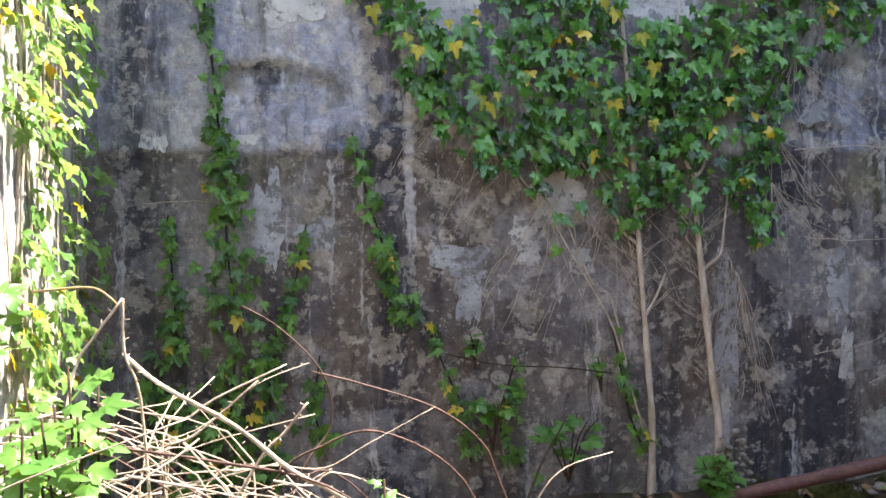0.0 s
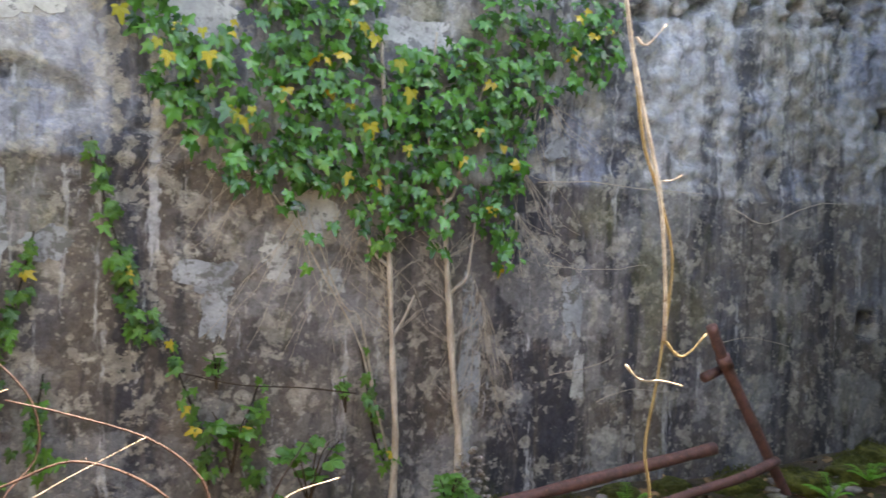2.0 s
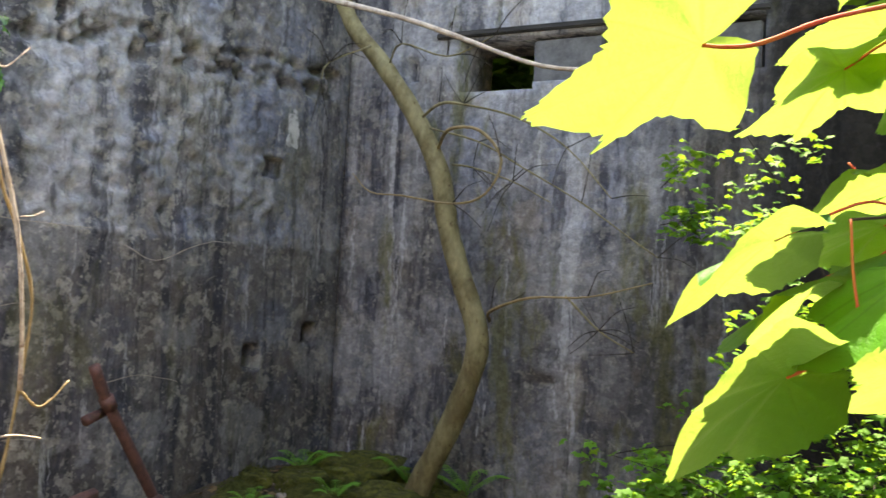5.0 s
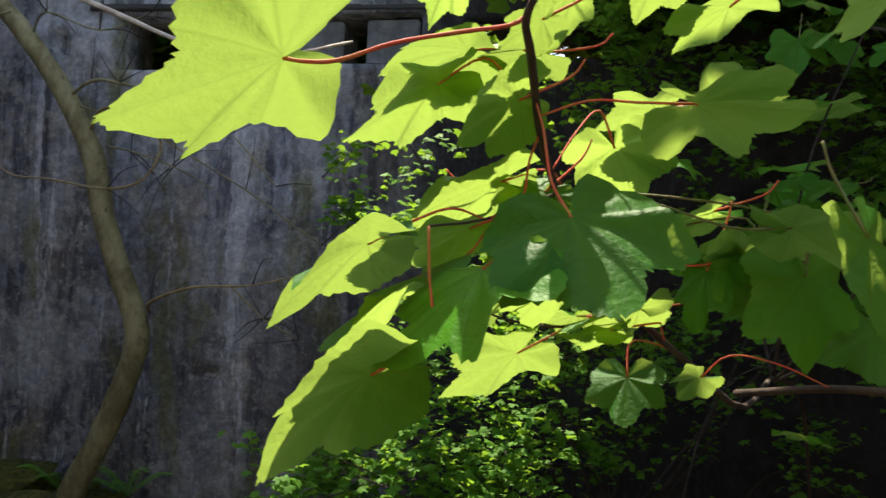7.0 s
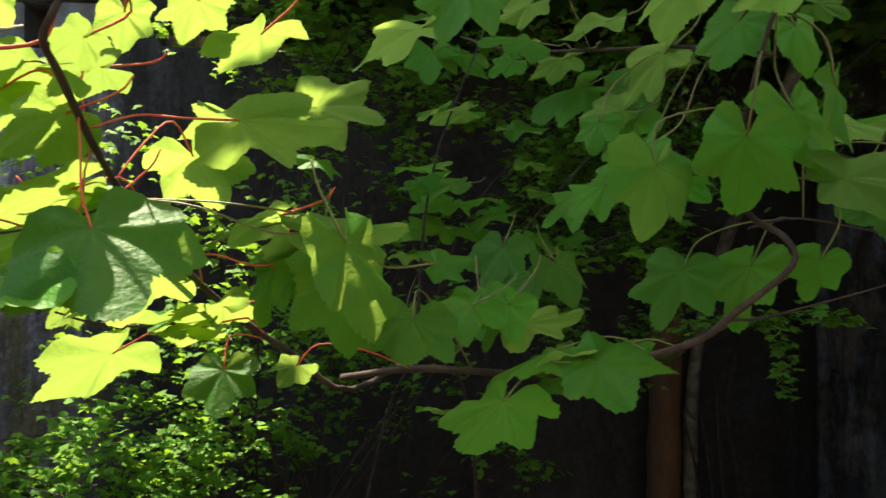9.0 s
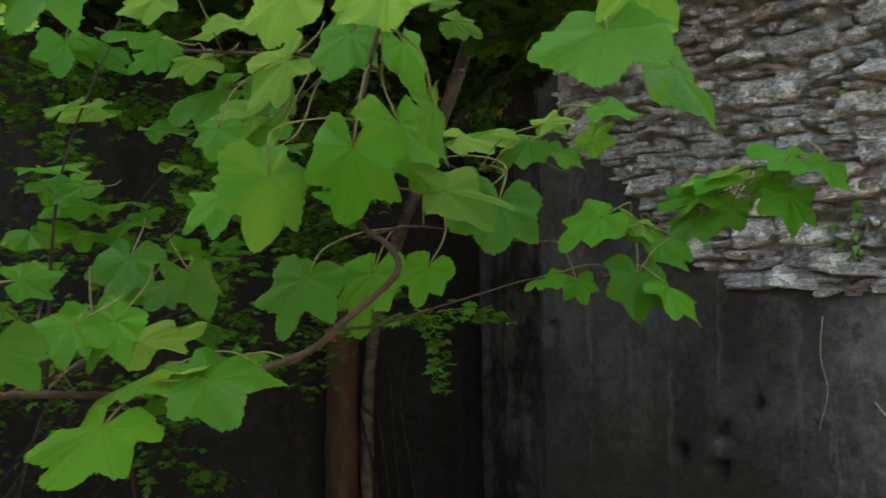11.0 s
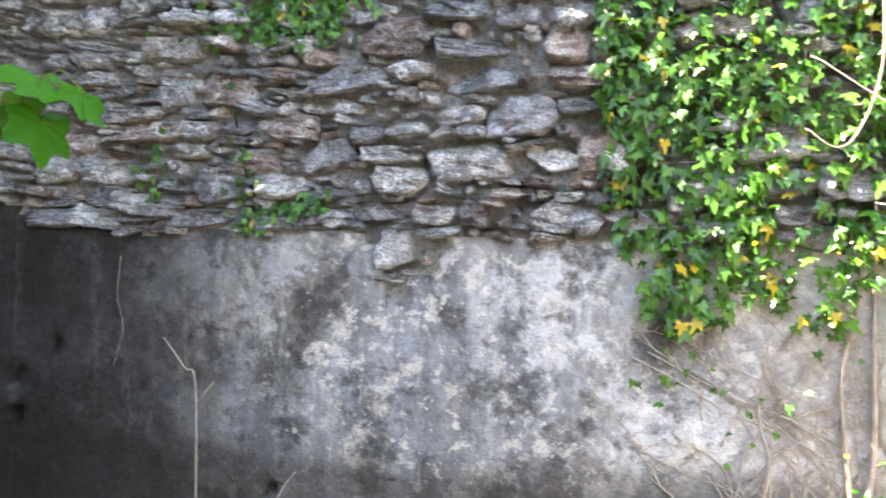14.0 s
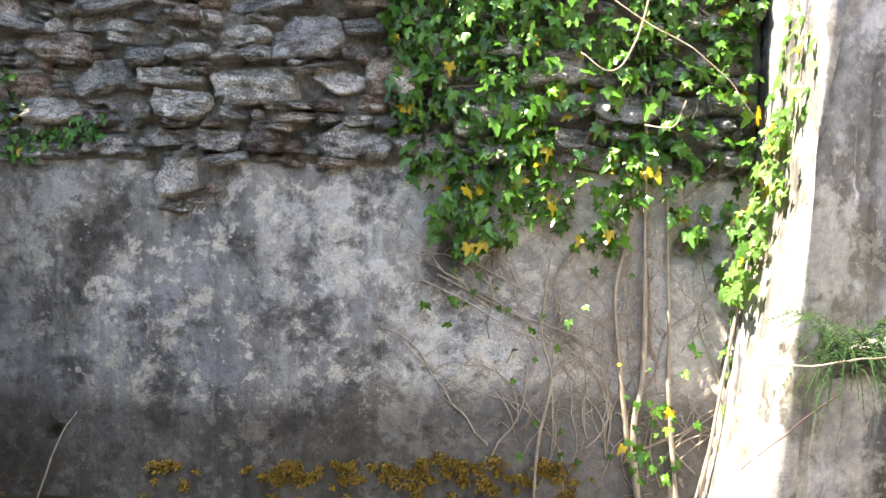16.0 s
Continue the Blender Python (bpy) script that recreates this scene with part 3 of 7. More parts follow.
def east_depth(u, z):
    y = -5.1 + u
    d = 0.010 * fbm(y * 0.8, 3, z * 0.8, 2) + 0.006 * fbm(y * 4, 1, z * 4, 3)
    crack = abs(z - 1.55 - 0.5 * fbm(y * 0.9, 2, 2, 3))
    d += 0.01 * (1 - step01(crack, 0.0, 0.02)) * step01(y, 0.5, 1.0)
    d += step01(y, 1.25, 1.6) * (1 - step01(y, 3.1, 3.5)) * 0.018 * step01(z, 3.16, 3.2)
    d += pocket(y, z, 2.93, 3.09, 0.07, 0.13, 0.14)
    d += pocket(y, z, 1.95, 1.25, 0.16, 0.05, 0.06)
    return d


def east_keep(u, z):
    y = -5.1 + u
    if 2.1 < y < 2.60 and 2.90 < z < 3.26 or 0.84 < y <= 2.1 and 2.96 < z < 3.26 or -0.4 < y < 0.60 and 2.98 < z < 3.20:
        return False
    return z < 4.0 + 0.25 * fbm(y * 0.8, 8, 8, 3)


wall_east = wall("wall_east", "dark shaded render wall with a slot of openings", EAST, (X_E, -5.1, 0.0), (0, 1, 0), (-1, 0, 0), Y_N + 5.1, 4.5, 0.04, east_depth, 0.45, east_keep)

S_END = 3.09


def plaster_top(x):
    """Height at which the render of the south wall ends and the bare stones begin."""
    return 1.80 + 0.03 * fbm(x * 3, 6, 6, 3) + 0.55 * step01(x, 2.1, 2.9) + 0.8 * step01(x, 2.85, 3.1) - 0.12 * (1 - step01(abs(x - 0.97), 0.05, 0.13))


def south_top(x):
    return 3.25 - 0.62 * step01(x, 0.9, 3.3) + 0.05 * fbm(x * 4, 1, 3, 3)


def south_depth(u, z):
    x = S_END - u
    d = 0.008 * fbm(x * 0.8, 3, z * 0.8, 2) + 0.005 * fbm(x * 4, 1, z * 4, 3)
    edge = step01(z - plaster_top(x), -0.01, 0.025)
    d += edge * (0.022 + 0.045 * fbm(x * 16, 2, z * 18, 4))
    for cx, cz, w, h in ((2.096, 1.437, 0.04, 0.04), (2.239, 1.33, 0.04, 0.04), (2.40, 1.24, 0.04, 0.05), (2.24, 1.20, 0.035, 0.035), (-0.37, 1.615, 0.10, 0.05), (0.57, 1.045, 0.016, 0.018), (1.36, 1.06, 0.02, 0.02), (3.02, 1.62, 0.06, 0.10)):
        d += pocket(x, z, cx, cz, w, h, 0.10)
    return d


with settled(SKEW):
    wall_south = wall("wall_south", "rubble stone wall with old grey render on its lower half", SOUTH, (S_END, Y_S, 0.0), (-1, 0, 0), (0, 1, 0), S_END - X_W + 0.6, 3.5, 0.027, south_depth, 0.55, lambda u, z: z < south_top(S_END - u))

wall_south.data.materials.append(MORTAR)
for face in wall_south.data.polygons:
    if face.center.z > plaster_top(face.center.x) + 0.006:
        face.material_index = 1


def alcove_depth(u, z):
    return 0.01 * fbm(u * 2, 3, z * 2, 4) + pocket(u, z, 0.42, 1.55, 0.07, 0.09, 0.08)


wall_alcove = wall("wall_alcove", "end wall of a recess beyond the rubble wall, its shade in the colour", ALCOVE, (X_E, -3.13, 0.0), (-1, 0, 0), (0, 1, 0), 2.6, 2.72, 0.05, alcove_depth, 0.4)


def west_depth(u, z):
    return 0.014 * fbm(u * 3, 12, z * 2, 4) + 0.03 * fbm(u * 0.6, 11, z * 0.6, 2)


wall_west = wall("wall_west", "sunlit pale render wall with ivy", WEST, (X_W, Y_N, 0.0), (0, -1, 0), (1, 0, 0), 2.2, 3.7, 0.03, west_depth, 0.5)
wall_recess = wall("wall_recess", "plain wall closing the recess behind", WEST, (-1.25, 1.3, 0.0), (0, -1, 0), (1, 0, 0), 4.7, 3.4, 0.06, west_depth, 0.4)


def pier_lean(z):
    """The pier's side leans away from the wall it ends."""
    return 0.143 * (z - 1.1) - 0.076


def pier_depth(u, z):
    return pier_lean(z) + 0.012 * fbm(u * 5, 14, z * 2, 4) + 0.010 * fbm(u * 20, 3, z * 1.6, 3) - 0.02 * fbm(u * 0.5, 1, z * 1.2, 2)


def pier_face_depth(u, z):
    return 0.008 * fbm(u * 5, 14, z * 1.5, 4) + 0.011 * fbm(u * 26, 3, z * 1.3, 3)


with settled(SKEW):
    wall_pier = wall("wall_pier", "bright pale render side of a wall pier", PIER, (X_W, -2.88, 0.0), (0, -1, 0), (1, 0, 0), 0.45, 3.5, 0.022, pier_depth, 0.02)
with settled(SKEW):
    wall_pier_face = wall("wall_pier_face", "dappled pale render face of a wall pier", PIER, (-0.424, -2.884, 0.0), (-0.956, -0.292, 0), (-0.292, 0.956, 0), 1.3, 3.5, 0.022, pier_face_depth, 0.03)
corner = Matrix.Translation((-0.424, -2.884, 1.1))
wall_pier_face.data.transform(corner @ Matrix.Rotation(radians(-8.7), 4, Vector((-0.292, 0.956, 0))) @ corner.inverted())


def ledge():
    geo = Geo()
    nx, nz = 40, 7
    for j, (dy, z) in enumerate(((-0.02, 1.452), (0.05, 1.455), (0.095, 1.45), (0.10, 1.43), (0.07, 1.40), (0.03, 1.36), (-0.02, 1.34))):
        for i in range(nx + 1):
            x = -0.56 - 0.6 * i / nx
            out = dy * step01(i, 0, 6) * (0.75 + 0.8 * fbm(x * 16, j * 0.6, 3, 4)) if dy > 0 else dy
            geo.v.append((x, -2.88 + 0.305 * (x + 0.424) + out, z + 0.03 * fbm(x * 18, j * 0.9, 1, 4)))
    for j in range(nz - 1):
        for i in range(nx):
            k = j * (nx + 1) + i
            geo.f.append((k, k + nx + 1, k + nx + 2, k + 1))
    geo.f += [tuple(j * (nx + 1) for j in range(nz)), tuple(j * (nx + 1) + nx for j in reversed(range(nz)))]
    return tagged(part("stone_ledge", geo, LEDGE), "broken pale stone ledge on the wall pier", "ledge", kind="structure")


with settled(SKEW):
    ledge()


# ------------------------------------------------------------------ ground
def ground_z(x, y):
    z = 0.40 + 0.05 * fbm(x * 0.9, y * 0.9, 1, 3) + 0.02 * fbm(x * 4, y * 4, 2, 3)
    z += 0.17 * step01(y, 1.8, 3.2) + 0.07 * step01(x, 3.3, 4.7) * step01(y, 0.5, 2.0)
    far = y - 0.1405 * (x + 0.24) - 0.5  # distance north of the skewed south wall
    z += 0.40 * (1 - step01(far, -3.3, -2.4)) * (1 - step01(x, 1.8, 2.8))
    return z


def ground():
    geo = Geo()
    xs = [-400, -60, -12, -6, -3] + [-1.5 + 0.12 * i for i in range(70)] + [7.2, 9, 14, 60, 400]
    ys = [-400, -60, -12, -7] + [-5.3 + 0.12 * i for i in range(76)] + [4.2, 6, 12, 60, 400]
    for y in ys:
        for x in xs:
            geo.v.append((x, y, ground_z(x, y) if -1.6 < x < 7 and -5.4 < y < 4 else 0.35 + 0.1 * fbm(x * 0.3, y * 0.3, 0, 2)))
    w = len(xs)
    geo.f = [(j * w + i, j * w + i + 1, (j + 1) * w + i + 1, (j + 1) * w + i) for j in range(len(ys) - 1) for i in range(w - 1)]
    return tagged(part("ground", geo, SOIL), "dark leaf mould and moss over rubble", "ground", kind="structure")


ground()


# ------------------------------------------------------------------ loose render patches
def ragged_patch(name, label, material, cx, cz, w, h, seed, y=Y_N, facing=-1, depth=north_depth, lift=0.0028):
    """A flake of paler coat left on a wall: uneven outline, a few millimetres thick."""
    rng = random.Random(seed)
    geo = Geo()
    n = 96
    rim = []
    for i in range(n):
        a = 2 * math.pi * i / n
        k = 1 + 0.55 * fbm(math.cos(a) * 1.2 + seed, math.sin(a) * 1.2, seed * 0.7, 2) + 0.22 * fbm(math.cos(a) * 4 + seed, math.sin(a) * 4, seed, 5)
        sq = 1 / max(abs(math.cos(a)), abs(math.sin(a))) ** 0.45
        rim.append((cx + math.cos(a) * w / 2 * k * sq, cz + math.sin(a) * h / 2 * k * sq))
    rings = ((1.0, -0.002), (0.992, lift), (0.7, lift), (0.4, lift), (0.12, lift))
    for s, l in rings:
        for x, z in rim:
            px, pz = cx + (x - cx) * s, cz + (z - cz) * s
            geo.v.append((px, y + facing * (l + 0.0006 * fbm(px * 9, 1, pz * 9, 3) - depth(px, pz)), pz))
    for r in range(len(rings) - 1):
        for i in range(n):
            j = (i + 1) % n
            geo.f.append((r * n + i, r * n + j, (r + 1) * n + j, (r + 1) * n + i)[:: -facing])
    geo.f.append(tuple(range((len(rings) - 1) * n, len(rings) * n))[:: -facing])
    return part(name, geo, material, wall_north if facing < 0 else wall_south, label, smooth=False)


def flat_north(x, z):
    return north_depth(x - X_W + 0.5, z) if not 1.98 < z < 2.24 else 0.0


for k, (px, pz, pw, ph, pale) in enumerate(((-0.26, 2.02, 0.11, 0.19, 1), (-0.14, 2.14, 0.09, 0.15, 1), (0.22, 2.44, 0.20, 0.16, 1), (0.80, 2.46, 0.22, 0.22, 1), (1.60, 2.49, 0.34, 0.12, 1), (0.85, 1.50, 0.20, 0.12, 0), (0.86, 1.38, 0.09, 0.20, 0), (1.93, 1.22, 0.11, 0.50, 0), (2.42, 1.38, 0.09, 0.30, 0), (2.46, 1.08, 0.07, 0.20, 1), (1.10, 1.54, 0.09, 0.10, 1), (1.31, 1.50, 0.10, 0.10, 1), (1.21, 1.74, 0.09, 0.22, 1), (0.05, 1.98, 0.09, 0.06, 1), (1.22, 1.78, 0.20, 0.22, 1), (1.08, 1.62, 0.12, 0.10, 1), (0.30, 1.62, 0.16, 0.10, 0), (0.13, 1.66, 0.11, 0.34, 0), (4.52, 2.62, 0.10, 0.18, 1), (2.30, 2.08, 0.14, 0.10, 0))):
    ragged_patch("plaster_patch", "pale plaster patch" if pale else "blue-grey plaster patch", PLASTER if pale else GREYPATCH, px, pz, pw, ph, k + 3, depth=flat_north)


# ------------------------------------------------------------------ ivy
def ivy_leaves(parent, spots, meshes, mass_material, normal, rng, size=(0.045, 0.085), limit=300, stand=(0.01, 0.06), tilt=0.5):
    """Leaves at wall spots: the first ones are single leaves, the rest one mass."""
    n = Vector(normal)
    mass = Geo()
    for k, (p, scale) in enumerate(spots):
        p = Vector(p) + n * rng.uniform(*stand)
        out = n + Vector((rng.uniform(-tilt, tilt), rng.uniform(-tilt, tilt), rng.uniform(-0.05, tilt * 1.7)))
        tip = Vector((rng.uniform(-0.8, 0.8), rng.uniform(-0.8, 0.8), -1.0))
        m = basis_matrix(p, tip, out, rng.uniform(*size) * scale)
        if k < limit:
            leaf_object(parent, meshes, m, rng)
        else:
            mass.add(*rng.choice(IVY_SHAPES), m)
    if mass.v:
        tagged(part("leaf_mass", mass, mass_material, parent), kind="stuff")


def inside(x, z, poly):
    hit = False
    for (x0, z0), (x1, z1) in zip(poly, poly[1:] + poly[:1]):
        if (z0 > z) != (z1 > z) and x < (x1 - x0) * (z - z0) / (z1 - z0) + x0:
            hit = not hit
    return hit


def rootlets(geo, rng, start, count, spread, y, drop=(0.15, 0.5), r=0.0022, up=False):
    """Hair-thin clinging stems."""
    for _ in range(count):
        x, z = rng.choice(start)
        pts = [(x, y, z)]
        lean = rng.uniform(-spread, spread)
        for k in range(4):
            z += (1 if up else -1) * rng.uniform(*drop) / 4
            x += lean / 4 + rng.uniform(-0.02, 0.02)
            pts.append((x, y + rng.uniform(-0.004, 0.004), z))
        geo.tube(pts, r, r * 0.5, 4, smooth=2, rng=rng)


def north_ivy():
    rng = random.Random(11)
    vine = thing("ivy_vine", "dark green ivy with yellow leaves spreading on the grey wall", "ivy", at=(1.55, Y_N, 0.55))
    inv = Matrix.Translation((-1.55, -Y_N, -0.55))

    def sub(name, geo, mat, label=""):
        ob = part(name, geo, mat, vine, label)
        ob.matrix_local = inv
        return ob

    g = Geo().tube([(1.57, 3.36, 0.45), (1.58, 3.355, 0.83), (1.56, 3.35, 1.10), (1.54, 3.36, 1.41), (1.52, 3.36, 1.70), (1.50, 3.37, 2.05), (1.46, 3.37, 2.5)], 0.0145, 0.008, 9, 0.25, 4, rng)
    sub("trunk", g, IVY_STEM, "pale woody ivy trunk")
    g = Geo().tube([(1.83, 3.355, 0.5), (1.86, 3.35, 0.81), (1.83, 3.35, 1.04), (1.80, 3.35, 1.32), (1.77, 3.355, 1.63), (1.76, 3.36, 1.84)], 0.0165, 0.010, 9, 0.25, 4, rng)
    sub("trunk", g, IVY_STEM, "pale woody ivy trunk with a fork")
    g = Geo()
    for pts in (((1.76, 3.36, 1.82), (1.72, 3.36, 1.90), (1.68, 3.37, 2.1), (1.70, 3.37, 2.5)), ((1.76, 3.36, 1.82), (1.80, 3.36, 1.87), (1.84, 3.36, 2.05), (1.95, 3.37, 2.4)), ((1.79, 3.35, 1.46), (1.86, 3.34, 1.52), (1.88, 3.35, 1.62), (1.90, 3.36, 1.75)), ((1.55, 3.36, 1.28), (1.60, 3.36, 1.36), (1.64, 3.36, 1.45)), ((1.53, 3.36, 1.56), (1.46, 3.36, 1.62), (1.42, 3.36, 1.72))):
        g.tube(pts, 0.0075, 0.004, 6, 0.15, 3, rng)
    for pts in (((1.56, 3.37, 0.80), (1.47, 3.37, 1.10), (1.40, 3.37, 1.30), (1.22, 3.37, 1.60), (1.12, 3.37, 1.85)), ((1.50, 3.37, 1.0), (1.42, 3.37, 1.35), (1.34, 3.37, 1.42), (1.2, 3.37, 1.75)), ((1.0, 3.38, 2.3), (1.2, 3.37, 2.05), (1.35, 3.37, 1.8)), ((0.75, 3.38, 2.1), (0.95, 3.37, 1.95), (1.12, 3.37, 1.75))):
        g.tube(pts, 0.005, 0.003, 5, 0.1, 3, rng)
    sub("branch", g, IVY_STEM)
    g = Geo()
    rootlets(g, rng, [(1.54, 1.4), (1.53, 1.5), (1.52, 1.6), (1.55, 1.3), (1.79, 1.5), (1.78, 1.6), (1.8, 1.4), (1.81, 1.25), (1.84, 1.0)], 110, 0.16, 3.372, (0.06, 0.14), 0.0017, True)
    rootlets(g, rng, [(1.9 + 0.01 * k, 1.55 - 0.02 * k) for k in range(10)], 24, 0.22, 3.385, (0.3, 0.7), 0.0012)
    rootlets(g, rng, [(1.10 + 0.05 * k, 1.75) for k in range(8)], 18, 0.38, 3.383, (0.25, 0.75), 0.0018)
    rootlets(g, rng, [(0.85, 2.2), (1.0, 2.1), (1.1, 2.0), (1.25, 1.95), (1.35, 1.9), (1.45, 1.95)], 18, 0.4, 3.383, (0.2, 0.55), 0.002)
    rootlets(g, rng, [(2.1, 2.0), (2.15, 2.2), (2.1, 1.8), (2.2, 2.3)], 45, 0.35, 3.375, (0.1, 0.4), 0.0016)
    tagged(sub("rootlet_net", g, IVY_STEM), kind="stuff")
    outline = [(0.34, 2.62), (0.46, 2.47), (0.60, 2.35), (0.60, 2.18), (0.76, 1.98), (0.97, 1.78), (1.12, 1.66), (1.12, 1.50), (1.20, 1.52), (1.24, 1.70), (1.33, 1.62), (1.50, 1.58), (1.60, 1.72), (1.71, 1.60), (1.84, 1.74), (1.92, 1.58), (2.03, 1.49), (2.10, 1.55), (2.06, 1.79), (2.13, 2.08), (2.18, 2.28), (2.54, 2.38), (2.58, 2.75), (0.34, 2.75)]
    bare = [[(0.66, 2.75), (0.68, 2.46), (0.81, 2.34), (0.93, 2.50), (0.97, 2.75)], [(1.42, 2.75), (1.45, 2.50), (1.54, 2.42), (1.70, 2.46), (1.84, 2.50), (1.88, 2.75)]]
    spots = []
    while len(spots) < 1500:
        x, z = rng.uniform(0.3, 2.6), rng.uniform(1.45, 2.75)
        if not inside(x, z, outline) or any(inside(x, z, b) for b in bare):
            continue
        thin = 1.0 if inside(x, z - 0.12, outline) and 1.05 < x < 2.08 else 0.62
        if x > 2.15:
            thin = 0.4
        if z < 1.78:
            thin *= 0.5
        if x < 1.42 and z < 1.86:
            thin *= 0.35
        if rng.random() > thin * (0.55 + 0.9 * max(0.0, fbm(x * 3, 5, z * 3, 2) + 0.45)):
            continue
        spots.append(((x - 1.55, 0.0, z - 0.55), 1.25 if x < 1.0 and z > 1.95 and rng.random() < 0.5 else 1.0))
    rng.shuffle(spots)
    ivy_leaves(vine, spots, IVY_MESH, IVY_ISL, (0, -1, 0), rng, (0.040, 0.078), 300, (0.012, 0.12), 0.62)
    for k in range(20):
        x = rng.uniform(0.5, 1.0) if k < 10 else rng.uniform(1.1, 2.0)
        z = 2.5 - (x - 0.45) * 0.8 + rng.uniform(-0.06, 0.14) if k < 10 else rng.uniform(1.8, 2.5)
        m = basis_matrix((x - 1.55, -rng.uniform(0.09, 0.13), z - 0.55), (rng.uniform(-0.6, 0.6), -0.2, -1), (rng.uniform(-0.5, 0.5), -1, rng.uniform(0.1, 0.7)), rng.uniform(0.045, 0.085))
        leaf_object(vine, IVY_YELLOW_MESH, m, rng)


def ivy_strand(label, path, width, count, seed, light=True, y=Y_N, n=(0, -1, 0), size=(0.038, 0.066)):
    """A narrow ivy strand that climbs a wall."""
    rng = random.Random(seed)
    base = Vector((path[-1][0], y, path[-1][1]))
    vine = thing("ivy_strand", label, "ivy", "ivy strands on the wall", at=base)
    nv = Vector(n)
    pts = [Vector((x, y, z)) + nv * 0.012 - base for x, z in path]
    part("stem", Geo().tube(pts, 0.0035, 0.005, 5, 0.1, 4, rng), TWIG, vine)
    fine = spline(pts, 12)
    spots = []
    for k in range(count):
        p = fine[min(len(fine) - 1, int(rng.random() ** 0.9 * len(fine)))]
        t = p.z
        w = width * (0.35 + 0.65 * min(1.0, (fine[0].z - t) / max(0.01, (fine[0].z - fine[-1].z)) * 1.4))
        spots.append((p + Vector((rng.gauss(0, w * 0.5), 0, rng.uniform(-0.03, 0.03))), 1.0))
    ivy_leaves(vine, spots, IVY_LIGHT_MESH if light else IVY_MESH, IVY_LIGHT_ISL, n, rng, size, 300, (0.01, 0.06) if n[1] < 0 else (0.004, 0.03), 0.6)


north_ivy()
ivy_strand("bright green ivy strand climbing high up the wall", [(-0.09, 2.62), (-0.08, 2.45), (-0.06, 2.26), (-0.04, 2.0)], 0.04, 50, 21)
ivy_strand("broad green ivy strand on the grey wall", [(-0.04, 2.02), (-0.02, 1.8), (-0.02, 1.56), (0.01, 1.29), (-0.02, 1.0), (0.0, 0.75)], 0.14, 215, 22)
ivy_strand("short narrow ivy strand with small leaves", [(-0.22, 1.70), (-0.21, 1.5), (-0.20, 1.28), (-0.21, 1.2)], 0.045, 48, 23)
ivy_strand("thin ivy strand with a few yellow leaves", [(0.26, 1.66), (0.21, 1.43), (0.13, 1.21), (0.12, 0.96), (0.13, 0.75)], 0.06, 72, 24)
ivy_strand("slender ivy strand in the middle of the wall", [(0.43, 1.99), (0.48, 1.77), (0.54, 1.57), (0.57, 1.42), (0.61, 1.32)], 0.055, 74, 25)
ivy_strand("low dense ivy at the foot of the wall", [(-0.25, 1.10), (-0.2, 1.0), (-0.12, 0.85), (-0.1, 0.7)], 0.2, 130, 26)
ivy_strand("sparse ivy sprig near the ground", [(0.70, 1.28), (0.76, 1.12), (0.83, 0.95), (0.86, 0.75)], 0.07, 30, 27)
ivy_strand("small ivy sprig beside the bramble canes", [(1.04, 1.14), (1.00, 1.0), (0.98, 0.86), (1.06, 0.72)], 0.06, 26, 28)
ivy_strand("little ivy shoot beside a plaster patch", [(0.30, 1.18), (0.28, 1.0), (0.30, 0.85)], 0.05, 24, 29)
ivy_strand("yellowish ivy shoots along a thin stem", [(1.42, 1.28), (1.46, 1.1), (1.50, 0.9), (1.56, 0.75)], 0.04, 22, 30)


def west_ivy():
    rng = random.Random(31)
    base = Vector((X_W, 2.9, 0.6))
    vine = thing("ivy_vine", "sunlit yellow-green ivy curtain on the pale wall", "ivy", at=base)
    g = Geo()
    for k in range(9):
        y = rng.uniform(2.4, 3.2)
        g.tube([(0.012, y - base.y + rng.uniform(-0.05, 0.05) * j, 0.55 * j - 0.1) for j in range(5)], 0.006, 0.004, 5, 0.1, 3, rng)
    part("stem", g, IVY_STEM, vine)
    spots = []
    for k in range(820):
        y = 2.35 + 0.95 * rng.random() ** 1.3
        z = rng.uniform(0.75, 2.75)
        if fbm(y * 4, 3, z * 2.5, 2) > -0.25:
            spots.append((Vector((X_W, y, z)) - base, 1.0))
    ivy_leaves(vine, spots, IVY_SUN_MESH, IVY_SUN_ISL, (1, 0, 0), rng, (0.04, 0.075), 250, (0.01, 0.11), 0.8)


west_ivy()


